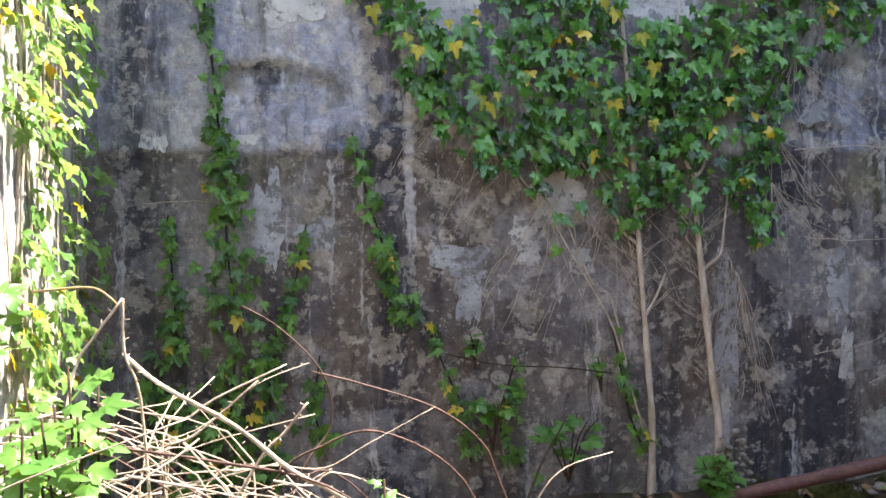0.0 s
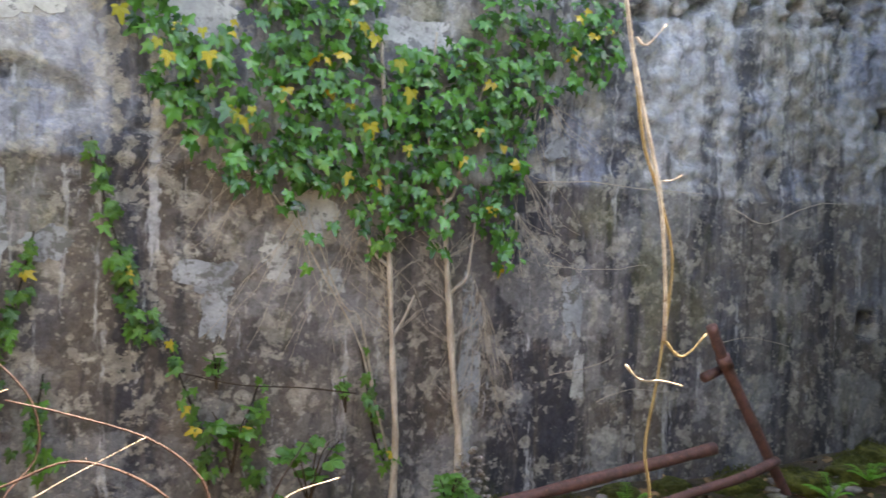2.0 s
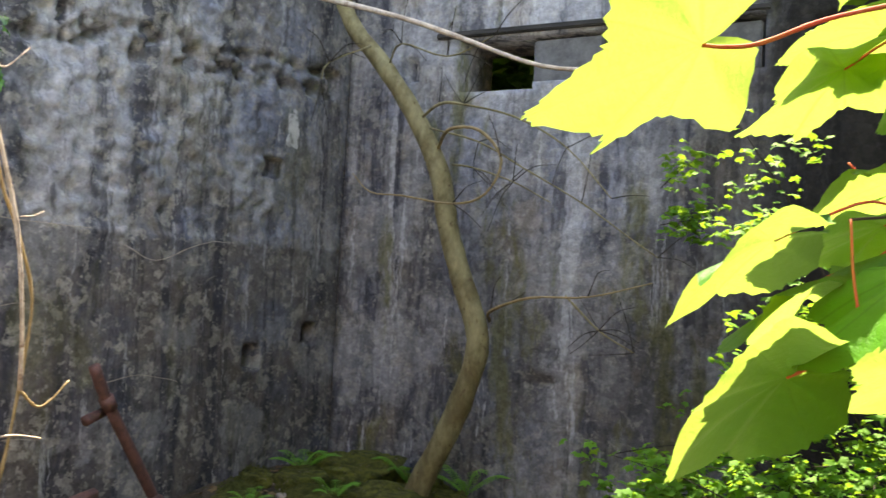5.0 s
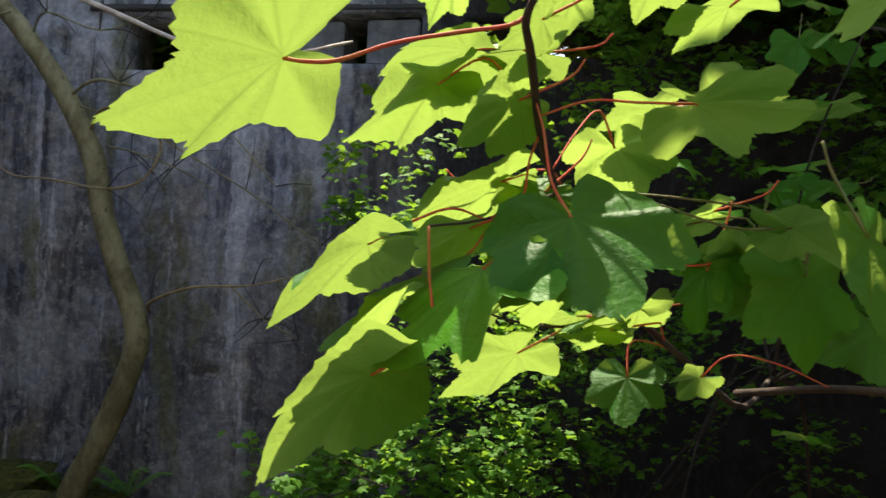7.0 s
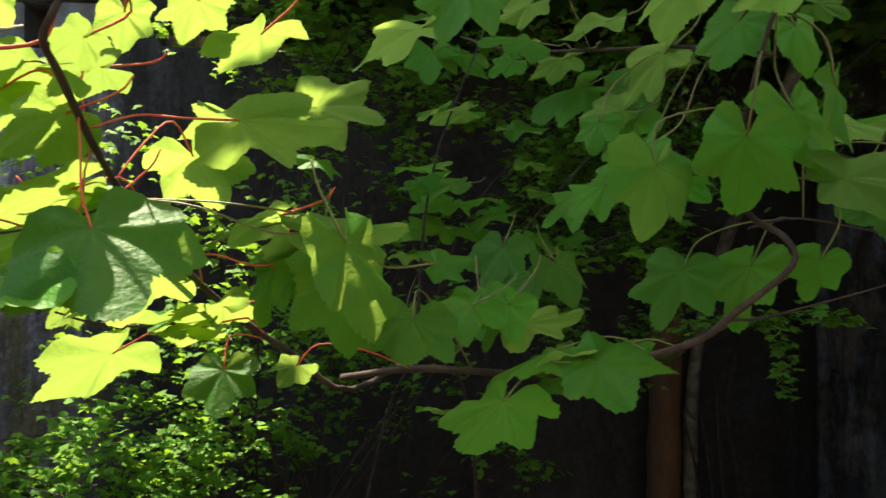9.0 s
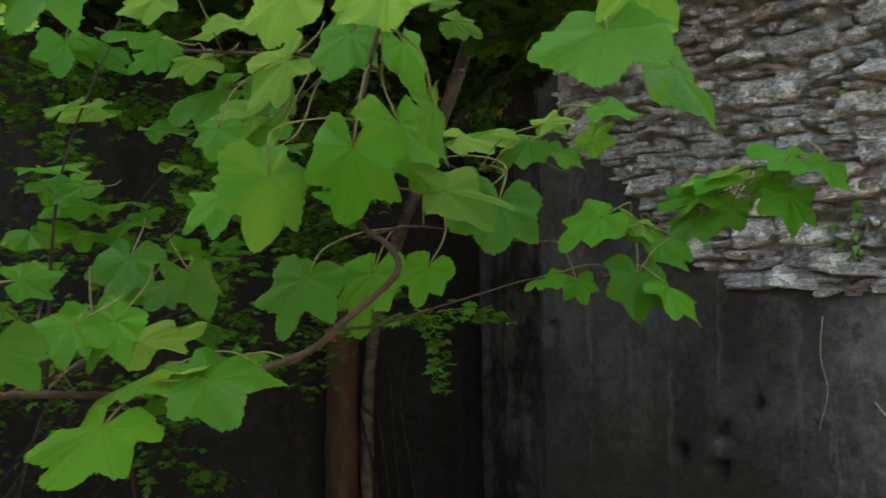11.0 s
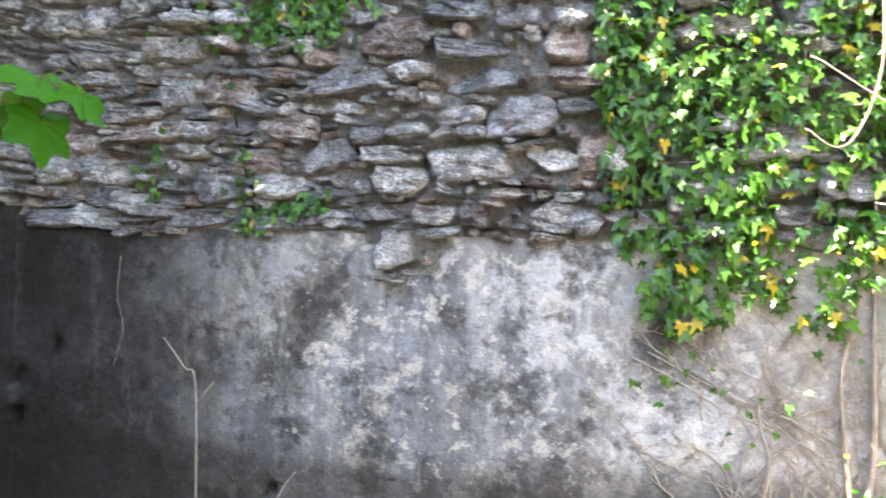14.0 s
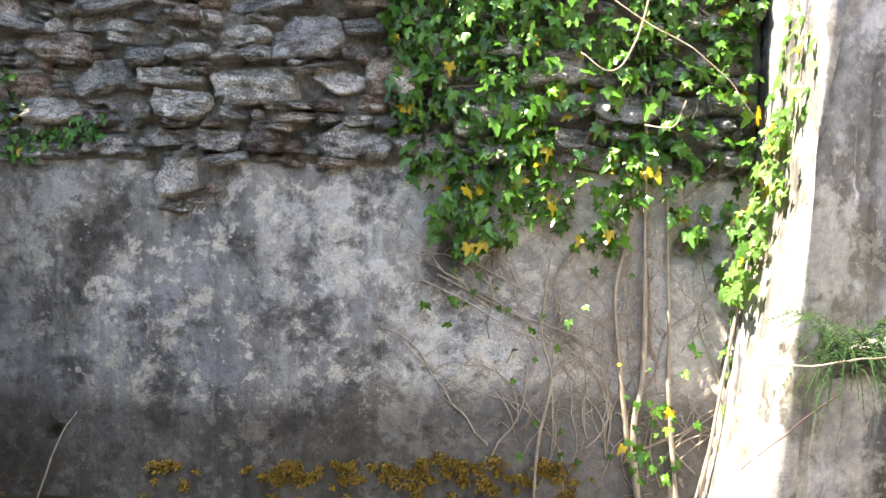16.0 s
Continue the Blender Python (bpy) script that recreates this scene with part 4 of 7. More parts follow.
def south_ivy():
    rng = random.Random(41)
    base = Vector((-0.23, Y_S, 0.85))
    vine = thing("ivy_vine", "glossy green ivy over rubble stones with bare stems below", "ivy", at=base)
    nv = Vector((0, 1, 0))
    for k, pts in enumerate((((-0.27, 0.80), (-0.23, 1.09), (-0.25, 1.29), (-0.24, 1.66), (-0.23, 1.96), (-0.2, 2.4)), ((-0.36, 0.85), (-0.32, 1.21), (-0.31, 1.45), (-0.29, 1.8)), ((-0.22, 1.05), (-0.18, 1.36), (-0.17, 1.5), (-0.20, 1.75), (-0.1, 2.1)), ((0.03, 0.88), (0.02, 1.08), (-0.01, 1.25), (0.02, 1.38), (0.0, 1.6)))):
        part("stem", Geo().tube([Vector((x, Y_S + 0.018, z)) - base for x, z in pts], (0.010, 0.007, 0.0065, 0.0042)[k], 0.003, 7, 0.25, 5, rng), IVY_STEM, vine, "pale hairy ivy stem")
    g = Geo()
    for k in range(260):
        f = rng.random()
        x, z = -0.245 + rng.gauss(0, 0.012), 0.9 + 1.0 * f
        g.tube([Vector((x, Y_S + 0.015, z)) - base, Vector((x + rng.uniform(-0.03, 0.03), Y_S + 0.004, z + rng.uniform(-0.01, 0.02))) - base], 0.0011, 0.0006, 3, 0.0, 1, rng)
    for k in range(74):
        x, z = rng.uniform(-0.46, 0.20), rng.uniform(0.90, 1.5)
        lean = rng.uniform(-0.6, 0.6)
        pts = [(x, z)]
        for j in range(rng.randint(5, 9)):
            lean += rng.uniform(-0.45, 0.45)
            pts.append((pts[-1][0] + 0.05 * math.sin(lean), pts[-1][1] + 0.05 * math.cos(lean)))
        r = rng.uniform(0.0014, 0.0036)
        g.tube([Vector((px, Y_S + 0.004, pz)) - base for px, pz in pts], r, r * 0.5, 4, 0.1, 2, rng)
        for px, pz in pts[2:]:
            side = rng.choice((-1, 1)) * rng.uniform(0.02, 0.05)
            g.tube([Vector((px, Y_S + 0.004, pz)) - base, Vector((px + side * 0.6, Y_S + 0.005, pz + 0.02)) - base, Vector((px + side, Y_S + 0.003, pz + rng.uniform(0.0, 0.04))) - base], r * 0.6, 0.0006, 3, 0.0, 2, rng)
    for x0, z0 in ((0.30, 1.53), (0.18, 1.47), (0.26, 1.58), (0.34, 1.5)):
        g.tube([Vector((x0 - 0.12 * j, Y_S + 0.012, z0 - 0.055 * j + rng.uniform(-0.012, 0.012))) - base for j in range(5)], 0.003, 0.0015, 4, 0.1, 2, rng)
    for k in range(60):
        x, z = rng.uniform(-0.48, 0.36), rng.uniform(1.62, 2.5)
        a = rng.uniform(0, 6.28)
        g.tube([Vector((x + 0.05 * j * math.cos(a) + rng.uniform(-0.02, 0.02), Y_S + rng.uniform(0.0, 0.03), z + 0.05 * j * math.sin(a))) - base for j in range(4)], 0.0028, 0.0018, 4, 0.1, 2, rng)
    tagged(part("twig_net", g, IVY_STEM, vine), kind="stuff")
    outline = [(0.46, 2.9), (0.46, 2.24), (0.42, 2.10), (0.44, 1.95), (0.36, 1.76), (0.30, 1.62), (0.24, 1.57), (0.12, 1.60), (0.02, 1.70), (-0.02, 1.62), (-0.16, 1.58), (-0.24, 1.75), (-0.34, 1.62), (-0.49, 1.52), (-0.49, 2.9)]
    spots = []
    while len(spots) < 2600:
        x, z = rng.uniform(-0.5, 0.5), rng.uniform(1.5, 2.9)
        if not inside(x, z, outline):
            continue
        dense = 0.95 if x > 0.0 or z > 2.15 else 0.5
        if rng.random() > dense * (0.5 + 1.0 * max(0.0, fbm(x * 4, 15, z * 4, 2) + 0.42)):
            continue
        spots.append((Vector((x, Y_S, z)) - base, 1.0))
    for k in range(44):
        x = rng.uniform(-0.47, 0.34)
        spots.append((Vector((x, Y_S, 1.0 + 0.55 * rng.random() if x < 0.1 else rng.uniform(1.4, 1.58))) - base, 0.6))
    for k in range(26):
        spots.append((Vector((-0.26 + rng.gauss(0, 0.05), Y_S + 0.03, 1.10 + rng.uniform(-0.12, 0.12))) - base, 0.75))
    rng.shuffle(spots)
    ivy_leaves(vine, spots, IVY_LIGHT_MESH, IVY_LIGHT_ISL, (0, 1, 0), rng, (0.030, 0.056), 300, (0.005, 0.085), 0.9)


with settled(SKEW):
    south_ivy()


def pier_ivy():
    rng = random.Random(43)
    base = Vector((X_W, -3.1, 1.5))
    vine = thing("ivy_strand", "sunlit yellow-green ivy on the edge of the pier", "ivy", "ivy strands on the wall", at=base)
    part("stem", Geo().tube([Vector((0.012 - pier_lean(z), y + 3.1, z - 1.5)) for y, z in ((-3.2, 0.95), (-3.2, 1.5), (-3.12, 1.9), (-3.0, 2.3), (-2.95, 2.8))], 0.005, 0.003, 5, 0.1, 4, rng), IVY_STEM, vine)
    spots = []
    for k in range(330):
        z = 1.5 + 1.3 * rng.random() ** 1.1
        y = -3.2 + 0.16 * (z - 1.5) / 0.7 + rng.gauss(0, 0.05 + 0.04 * (z - 1.5))
        spots.append((Vector((X_W - pier_lean(z), max(-3.28, min(-2.86, y)), z)) - base, 1.0))
    for k in range(26):
        spots.append((Vector((X_W, -3.27 + abs(rng.gauss(0, 0.03)), rng.uniform(0.9, 1.5))) - base, 0.8))
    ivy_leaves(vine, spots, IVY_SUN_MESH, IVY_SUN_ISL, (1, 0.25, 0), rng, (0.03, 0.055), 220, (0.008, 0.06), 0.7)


with settled(SKEW):
    pier_ivy()
    ivy_strand("ivy tuft hanging over the bare stones", [(1.06, 2.85), (1.16, 2.66), (1.28, 2.49), (1.38, 2.36)], 0.24, 700, 44, True, Y_S, (0, 1, 0), (0.02, 0.04))
    ivy_strand("small ivy sprig among stones", [(1.50, 2.20), (1.46, 2.0), (1.40, 1.86)], 0.06, 26, 45, True, Y_S, (0, 1, 0), (0.018, 0.035))
    ivy_strand("dark ivy tuft on the edge of the render", [(1.20, 1.90), (1.28, 1.88), (1.36, 1.85), (1.44, 1.83)], 0.08, 110, 46, False, Y_S, (0, 1, 0), (0.018, 0.035))
    ivy_strand("green sprig growing from a joint", [(1.72, 2.10), (1.75, 1.98), (1.74, 1.88)], 0.05, 34, 47, True, Y_S, (0, 1, 0), (0.018, 0.035))


# ------------------------------------------------------------------ iron frame, canes, bramble
def rusted_frame():
    rng = random.Random(51)
    frame_thing = thing("iron_frame", "broken rusted iron pipe frame lying against the wall", "scrap iron", at=(3.2, 3.1, 0.6))
    off = Matrix.Translation((-3.2, -3.1, -0.6))
    for pts, r in ((((2.94, 3.10, 1.34), (3.03, 3.10, 1.17), (3.31, 3.10, 0.74), (3.52, 3.10, 0.42)), 0.030), (((2.99, 3.10, 0.80), (2.67, 3.12, 0.75), (2.35, 3.14, 0.70), (1.75, 3.18, 0.60)), 0.032), (((3.31, 3.05, 0.73), (3.05, 3.0, 0.69), (2.79, 2.98, 0.66), (2.2, 2.95, 0.57)), 0.026), (((2.93, 3.12, 1.11), (3.04, 3.14, 1.135)), 0.026)):
        ob = part("pipe", Geo().tube(pts, r * 0.84, r * 0.8, 12, 0.07, 5, rng), IRON, frame_thing, smooth=True)
        ob.matrix_local = off
    ob = part("collar", Geo().tube([(3.01, 3.10, 1.205), (3.04, 3.10, 1.155)], 0.033, 0.033, 12, 0.04, 1, rng), IRON, frame_thing)
    ob.matrix_local = off


rusted_frame()


def snapped_cane():
    rng = random.Random(52)
    cane = thing("snapped_cane", "pale snapped cane hanging from above, standing in rubble", "cane", at=(1.86, 2.13, 0.5))
    off = Matrix.Translation((-1.86, -2.13, -0.5))
    for name, mat, pts, r0, r1, lab in (("stalk", DRY_CANE, ((1.62, 2.16, 2.9), (1.70, 2.14, 2.41), (1.745, 2.13, 2.17), (1.84, 2.13, 1.86), (1.875, 2.13, 1.62), (1.885, 2.13, 1.43)), 0.008, 0.010, "bleached split cane"), ("stalk", YELLOW_CANE, ((1.755, 2.14, 2.14), (1.80, 2.15, 1.97), (1.86, 2.15, 1.84), (1.915, 2.15, 1.67), (1.90, 2.145, 1.50), (1.87, 2.14, 1.30), (1.84, 2.14, 1.12), (1.86, 2.13, 0.95), (1.87, 2.13, 0.45)), 0.006, 0.0085, "yellow-brown cane"), ("side_shoot", YELLOW_CANE, ((1.885, 2.13, 1.43), (1.93, 2.12, 1.385), (1.965, 2.11, 1.40), (2.01, 2.10, 1.45)), 0.006, 0.004, ""), ("side_shoot", DRY_CANE, ((1.73, 2.10, 1.37), (1.79, 2.11, 1.325), (1.88, 2.13, 1.315), (1.965, 2.14, 1.295)), 0.005, 0.004, ""), ("side_shoot", DRY_CANE, ((1.74, 2.13, 2.27), (1.77, 2.12, 2.25), (1.82, 2.1, 2.31)), 0.005, 0.003, ""), ("side_shoot", DRY_CANE, ((1.85, 2.13, 1.88), (1.88, 2.12, 1.885), (1.91, 2.12, 1.90)), 0.003, 0.002, "")):
        ob = part(name, Geo().tube(pts, r0 * 0.66, r1 * 0.66, 7, 0.2, 4, rng), mat, cane, lab)
        ob.matrix_local = off


snapped_cane()


def cane_thing(label, pts, r0, r1, material, seed, thorns=True, group="bramble canes"):
    rng = random.Random(seed)
    b = Vector(pts[0])
    cane = thing("bramble_cane", label, "bramble", group, at=b)
    local = [Vector(p) - b for p in pts]
    part("cane", Geo().tube(local, r0, r1, 6, 0.14, 4, rng), material, cane)
    if thorns:
        g = Geo()
        fine = spline(local, 8)
        for k in range(2, len(fine) - 1, 3):
            d = Vector((rng.uniform(-1, 1), rng.uniform(-1, 1), rng.uniform(-0.4, 1))).normalized()
            g.tube([fine[k], fine[k] + d * (r0 * 1.6 + 0.006)], r0 * 0.45, 0.0006, 4, smooth=1, rng=rng)
        if g.v:
            tagged(part("thorn_cover", g, material, cane), kind="stuff")


def brambles():
    rng = random.Random(61)
    cane_thing("long pale dead bramble cane arching to the ground", [(-0.12, 1.75, 1.46), (-0.04, 1.6, 1.43), (0.07, 1.6, 1.36), (0.16, 1.6, 1.28), (0.27, 1.6, 1.20), (0.45, 1.55, 0.95)], 0.0032, 0.0042, DRY_CANE, 1)
    cane_thing("broken pale bramble cane bent over at its top", [(-0.20, 1.6, 0.9), (-0.20, 1.65, 1.30), (-0.19, 1.7, 1.44), (-0.155, 1.7, 1.50), (-0.11, 1.7, 1.56)], 0.0034, 0.0022, DRY_CANE, 2)
    cane_thing("upright dry cane with a broken tip", [(-0.06, 1.7, 0.9), (-0.08, 1.7, 1.30), (-0.09, 1.7, 1.41), (-0.11, 1.7, 1.47), (-0.11, 1.7, 1.56)], 0.0034, 0.002, DRY_CANE, 3)
    cane_thing("thin curved dead stem", [(-0.25, 1.7, 1.575), (-0.17, 1.7, 1.58), (-0.14, 1.7, 1.57), (-0.115, 1.7, 1.545)], 0.0025, 0.002, YELLOW_CANE, 4, False)
    cane_thing("reddish bramble cane arching across the wall foot", [(0.21, 2.0, 1.37), (0.31, 2.0, 1.34), (0.47, 2.0, 1.28), (0.57, 2.0, 1.20), (0.61, 2.0, 1.11), (0.72, 1.95, 0.8)], 0.002, 0.0028, RED_CANE, 5)
    cane_thing("dark red bramble cane looping downwards", [(0.06, 2.4, 1.47), (0.14, 2.4, 1.42), (0.23, 2.4, 1.33), (0.27, 2.4, 1.25), (0.27, 2.4, 1.15), (0.19, 2.35, 1.05), (0.1, 2.3, 0.8)], 0.002, 0.0028, RED_CANE, 6)
    cane_thing("dark bramble cane low against the wall", [(0.05, 2.2, 0.95), (0.15, 2.2, 1.11), (0.24, 2.2, 1.16), (0.34, 2.2, 1.19), (0.46, 2.2, 1.15), (0.57, 2.2, 1.06), (0.65, 2.2, 0.9)], 0.0035, 0.0025, RED_CANE, 7)
    cane_thing("pale cane leaning out of the tangle", [(0.03, 1.7, 1.15), (0.11, 1.7, 1.28), (0.15, 1.7, 1.32), (0.19, 1.7, 1.37)], 0.003, 0.0022, DRY_CANE, 8)
    cane_thing("short pale curved twig near the wall foot", [(0.70, 2.2, 0.85), (0.76, 2.2, 1.0), (0.83, 2.2, 1.07), (0.95, 2.2, 1.10)], 0.0026, 0.0015, DRY_CANE, 9, False)
    cane_thing("thin stem leaning on the wall", [(1.1, 3.0, 0.98), (0.98, 2.9, 0.86), (0.86, 2.8, 0.66)], 0.003, 0.005, SHOOT, 10, False)
    cane_thing("long thin stem lying across the wall", [(1.35, 3.2, 1.10), (1.15, 3.2, 1.13), (0.92, 3.2, 1.15), (0.72, 3.2, 1.2)], 0.003, 0.002, SHOOT, 14, False)
    for k in range(185):
        x, y = rng.uniform(-0.50, 0.42), rng.uniform(1.35, 1.95)
        top = 1.36 - 0.30 * step01(x, -0.15, 0.5) - 0.06 * (y - 1.6)
        z = top - 0.30 * rng.random() ** 1.1
        # most lean the same way, a third cross them
        a = rng.gauss(-0.1, 0.35) + (math.pi if rng.random() < 0.35 else 0)
        l = rng.uniform(0.15, 0.6)
        dz = -abs(rng.gauss(0.16, 0.16)) * l / 0.4 + (0.12 if rng.random() < 0.25 else 0.0)
        kink = rng.uniform(0.3, 0.7)
        p = [(x + math.cos(a) * l * t, y + math.sin(a) * l * t * 0.6, z + dz * t * t + rng.uniform(-0.012, 0.012) + (0.02 if t == kink else 0)) for t in (0, kink * 0.5, kink, 1)]
        cane_thing("bleached dead bramble cane in a tangled heap", p, rng.uniform(0.0011, 0.0030), rng.uniform(0.0008, 0.0019), DRY_CANE if rng.random() < 0.8 else RED_CANE, 100 + k, rng.random() < 0.6)
    for k in range(44):
        x, y = rng.uniform(-0.45, 0.6), rng.uniform(1.4, 2.1)
        high = 1.32 - 0.32 * step01(x, -0.1, 0.5) + rng.uniform(-0.15, 0.07)
        cane_thing("old bramble cane rising from the ground", [(x, y, 0.40), (x + rng.uniform(-0.1, 0.1), y, 0.75), (x + rng.uniform(-0.12, 0.12), y + rng.uniform(-0.1, 0.1), high - 0.12), (x + rng.uniform(-0.18, 0.18), y + rng.uniform(-0.1, 0.1), high)], 0.0026, 0.0013, DRY_CANE, 200 + k, True)


brambles()


def leafy_plant(name, label, category, base, stems, leaf_size, count, spread, height, material, seed, shapes=None, stem_mat=SHOOT, lean=(0, 0), low=0.34):
    """A low plant: a few shoots with lobed leaves."""
    rng = random.Random(seed)
    plant = thing(name, label, category, at=base)
    g, lv = Geo(), Geo()
    tips = []
    for k in range(stems):
        a = rng.uniform(0, 6.28)
        e = Vector((math.cos(a) * spread * rng.uniform(0.3, 1) + lean[0], math.sin(a) * spread * rng.uniform(0.3, 1) + lean[1], height * rng.uniform(0.55, 1)))
        pts = [Vector((0, 0, -0.03)), e * 0.5 + Vector((0, 0, height * 0.12)), e]
        g.tube(pts, 0.004, 0.002, 5, smooth=4, rng=rng)
        tips.append(spline(pts, 8))
    for k in range(count):
        line = rng.choice(tips)
        p = line[rng.randint(int(len(line) * low), len(line) - 1)]
        d = Vector((rng.uniform(-1, 1), rng.uniform(-1, 1), rng.uniform(-0.5, 0.3)))
        up = Vector((rng.uniform(-0.5, 0.5), rng.uniform(-0.5, 0.5) - 0.3, 1))
        s = leaf_size * rng.uniform(0.6, 1.2)
        lv.add(*rng.choice(shapes or THORN_SHAPES), basis_matrix(p + d.normalized() * s * 0.3, d, up, s))
    tagged(part("shoot_tuft", g, stem_mat, plant), kind="stuff")
    tagged(part("leaf_tuft", lv, material, plant), kind="stuff")


leafy_plant("bramble_bush", "fresh sunlit bramble shoots with lobed leaves", "bramble", (-0.14, 1.55, 0.42), 10, 0.055, 70, 0.10, 1.06, FRESH, 71, IVY_SHAPES, low=0.72)
leafy_plant("bramble_bush", "low bright green bramble leaves among dead canes", "bramble", (-0.24, 1.45, 0.42), 12, 0.06, 130, 0.12, 1.0, FRESH, 72, IVY_SHAPES, low=0.62)
leafy_plant("bramble_bush", "sunlit bramble leaves beside the pale wall", "bramble", (-0.36, 1.75, 0.42), 12, 0.06, 150, 0.13, 1.15, FRESH, 73, IVY_SHAPES, low=0.55)
leafy_plant("bramble_bush", "bright bramble leaves poking out of the tangle", "bramble", (-0.10, 1.40, 0.42), 6, 0.045, 30, 0.06, 0.92, FRESH, 74, IVY_SHAPES, low=0.85)
leafy_plant("bramble_bush", "small sunlit bramble shoot", "bramble", (0.31, 1.5, 0.42), 4, 0.04, 16, 0.05, 0.88, FRESH, 75, IVY_SHAPES, low=0.88)
leafy_plant("bramble_bush", "pale green bramble shoot at the heap's edge", "bramble", (0.18, 1.5, 0.42), 4, 0.04, 12, 0.05, 0.86, FRESH, 76, IVY_SHAPES, low=0.88)
leafy_plant("seedling", "green seedling leaves at the wall foot", "plant", (1.72, 3.15, 0.62), 6, 0.075, 22, 0.09, 0.17, FRESH, 77, SYC_SHAPES)
leafy_plant("seedling", "bright lobed leaves in front of the grey wall", "plant", (1.20, 3.25, 0.72), 5, 0.07, 16, 0.16, 0.26, FRESH, 78, SYC_SHAPES)
leafy_plant("seedling", "small green leaves on a thin stem", "plant", (0.92, 3.28, 0.85), 5, 0.06, 18, 0.10, 0.20, IVY_LIGHT_ISL, 79, SYC_SHAPES)
leafy_plant("seedling", "single bright sprig against the wall", "plant", (0.86, 3.3, 1.15), 3, 0.055, 7, 0.07, 0.10, FRESH, 80, SYC_SHAPES)
leafy_plant("seedling", "little sprig on a bramble stem", "plant", (1.33, 3.25, 1.05), 3, 0.045, 7, 0.06, 0.10, FRESH, 81, SYC_SHAPES)
with settled(SKEW):
    leafy_plant("nettle", "green nettle shoots before the mossy wall foot", "nettle", (0.26, -2.75, 0.78), 6, 0.075, 34, 0.12, 0.27, FRESH, 82, IVY_SHAPES)
    leafy_plant("nettle", "small sunlit weeds beside the ivy stems", "weed", (-0.30, -3.05, 0.82), 5, 0.05, 22, 0.12, 0.16, FRESH, 83, IVY_SHAPES)


# ------------------------------------------------------------------ rubble mound, rocks, moss, ferns
def rock(name, label, pos, size, material, seed, category="stone", group="", parent=None, res=10):
    rng = random.Random(seed)
    g = Geo()
    n, m = res + 4, res
    for j in range(m + 1):
        t = math.pi * j / m
        for i in range(n):
            a = 2 * math.pi * i / n
            d = Vector((math.sin(t) * math.cos(a), math.sin(t) * math.sin(a), math.cos(t)))
            k = 1 + 0.32 * fbm(d.x * 1.4 + seed, d.y * 1.4, d.z * 1.4, 4) + 0.16 * fbm(d.x * 4, d.y * 4 + seed, d.z * 4, 4)
            q = max(abs(d.x), abs(d.y), abs(d.z)) ** -0.4
            g.v.append((d.x * size[0] * k * q, d.y * size[1] * k * q, d.z * size[2] * k * q))
    g.f = [(j * n + i, (j + 1) * n + i, (j + 1) * n + (i + 1) % n, j * n + (i + 1) % n) for j in range(m) for i in range(n)]
    ob = part(name, g, material, parent, "" if not parent else label)
    ob.location = pos
    ob.rotation_euler = (0, 0, rng.uniform(0, 6.28))
    if not parent:
        tagged(ob, label, category, group)
    return ob


def mound():
    rng = random.Random(91)
    for k, (x, y, r) in enumerate(((4.35, 3.05, 0.17), (4.72, 2.93, 0.27), (4.80, 3.15, 0.16), (4.45, 2.55, 0.22), (4.15, 2.75, 0.16), (4.75, 2.35, 0.18), (3.9, 3.1, 0.13), (3.6, 3.15, 0.14), (4.2, 3.25, 0.11), (4.9, 2.6, 0.16), (4.55, 2.05, 0.17), (4.1, 2.35, 0.13), (2.6, 3.25, 0.10), (2.05, 3.27, 0.10), (2.25, 3.22, 0.08), (3.2, 3.2, 0.10), (2.9, 3.25, 0.09))):
        rock("mossy_stone", "rounded moss-covered stone on the rubble mound", (x, y, ground_z(x, y) + 0.04 * r), (r * 1.05, r * 0.85, r * 0.42), MOSSY_ROCK if x > 3 or k % 2 else MOSS, 300 + k, "stone", "mossy stones at the wall foot", res=18)
    for k in range(110):
        x, y = rng.uniform(1.9, 4.9), rng.uniform(2.2, 3.3)
        r = rng.uniform(0.008, 0.035)
        rock("rubble_stone", "small pale stone chip on the mound", (x, y, ground_z(x, y) + r * 0.4), (r * 1.3, r, r * 0.5), GRAVEL, 400 + k, "stone", "loose stone chips", res=6)
    for k in range(70):
        x, y = 1.90 + rng.gauss(0, 0.045), 3.34 + rng.uniform(-0.05, 0.02)
        r = rng.uniform(0.006, 0.014)
        rock("rubble_stone", "crumbled masonry chip at the ivy trunk", (x, y, 0.60 + 0.24 * rng.random() * (1 - abs(x - 1.9) * 4)), (r * 1.3, r, r * 0.8), GRAVEL, 500 + k, "stone", "crumbled masonry", res=5)


mound()


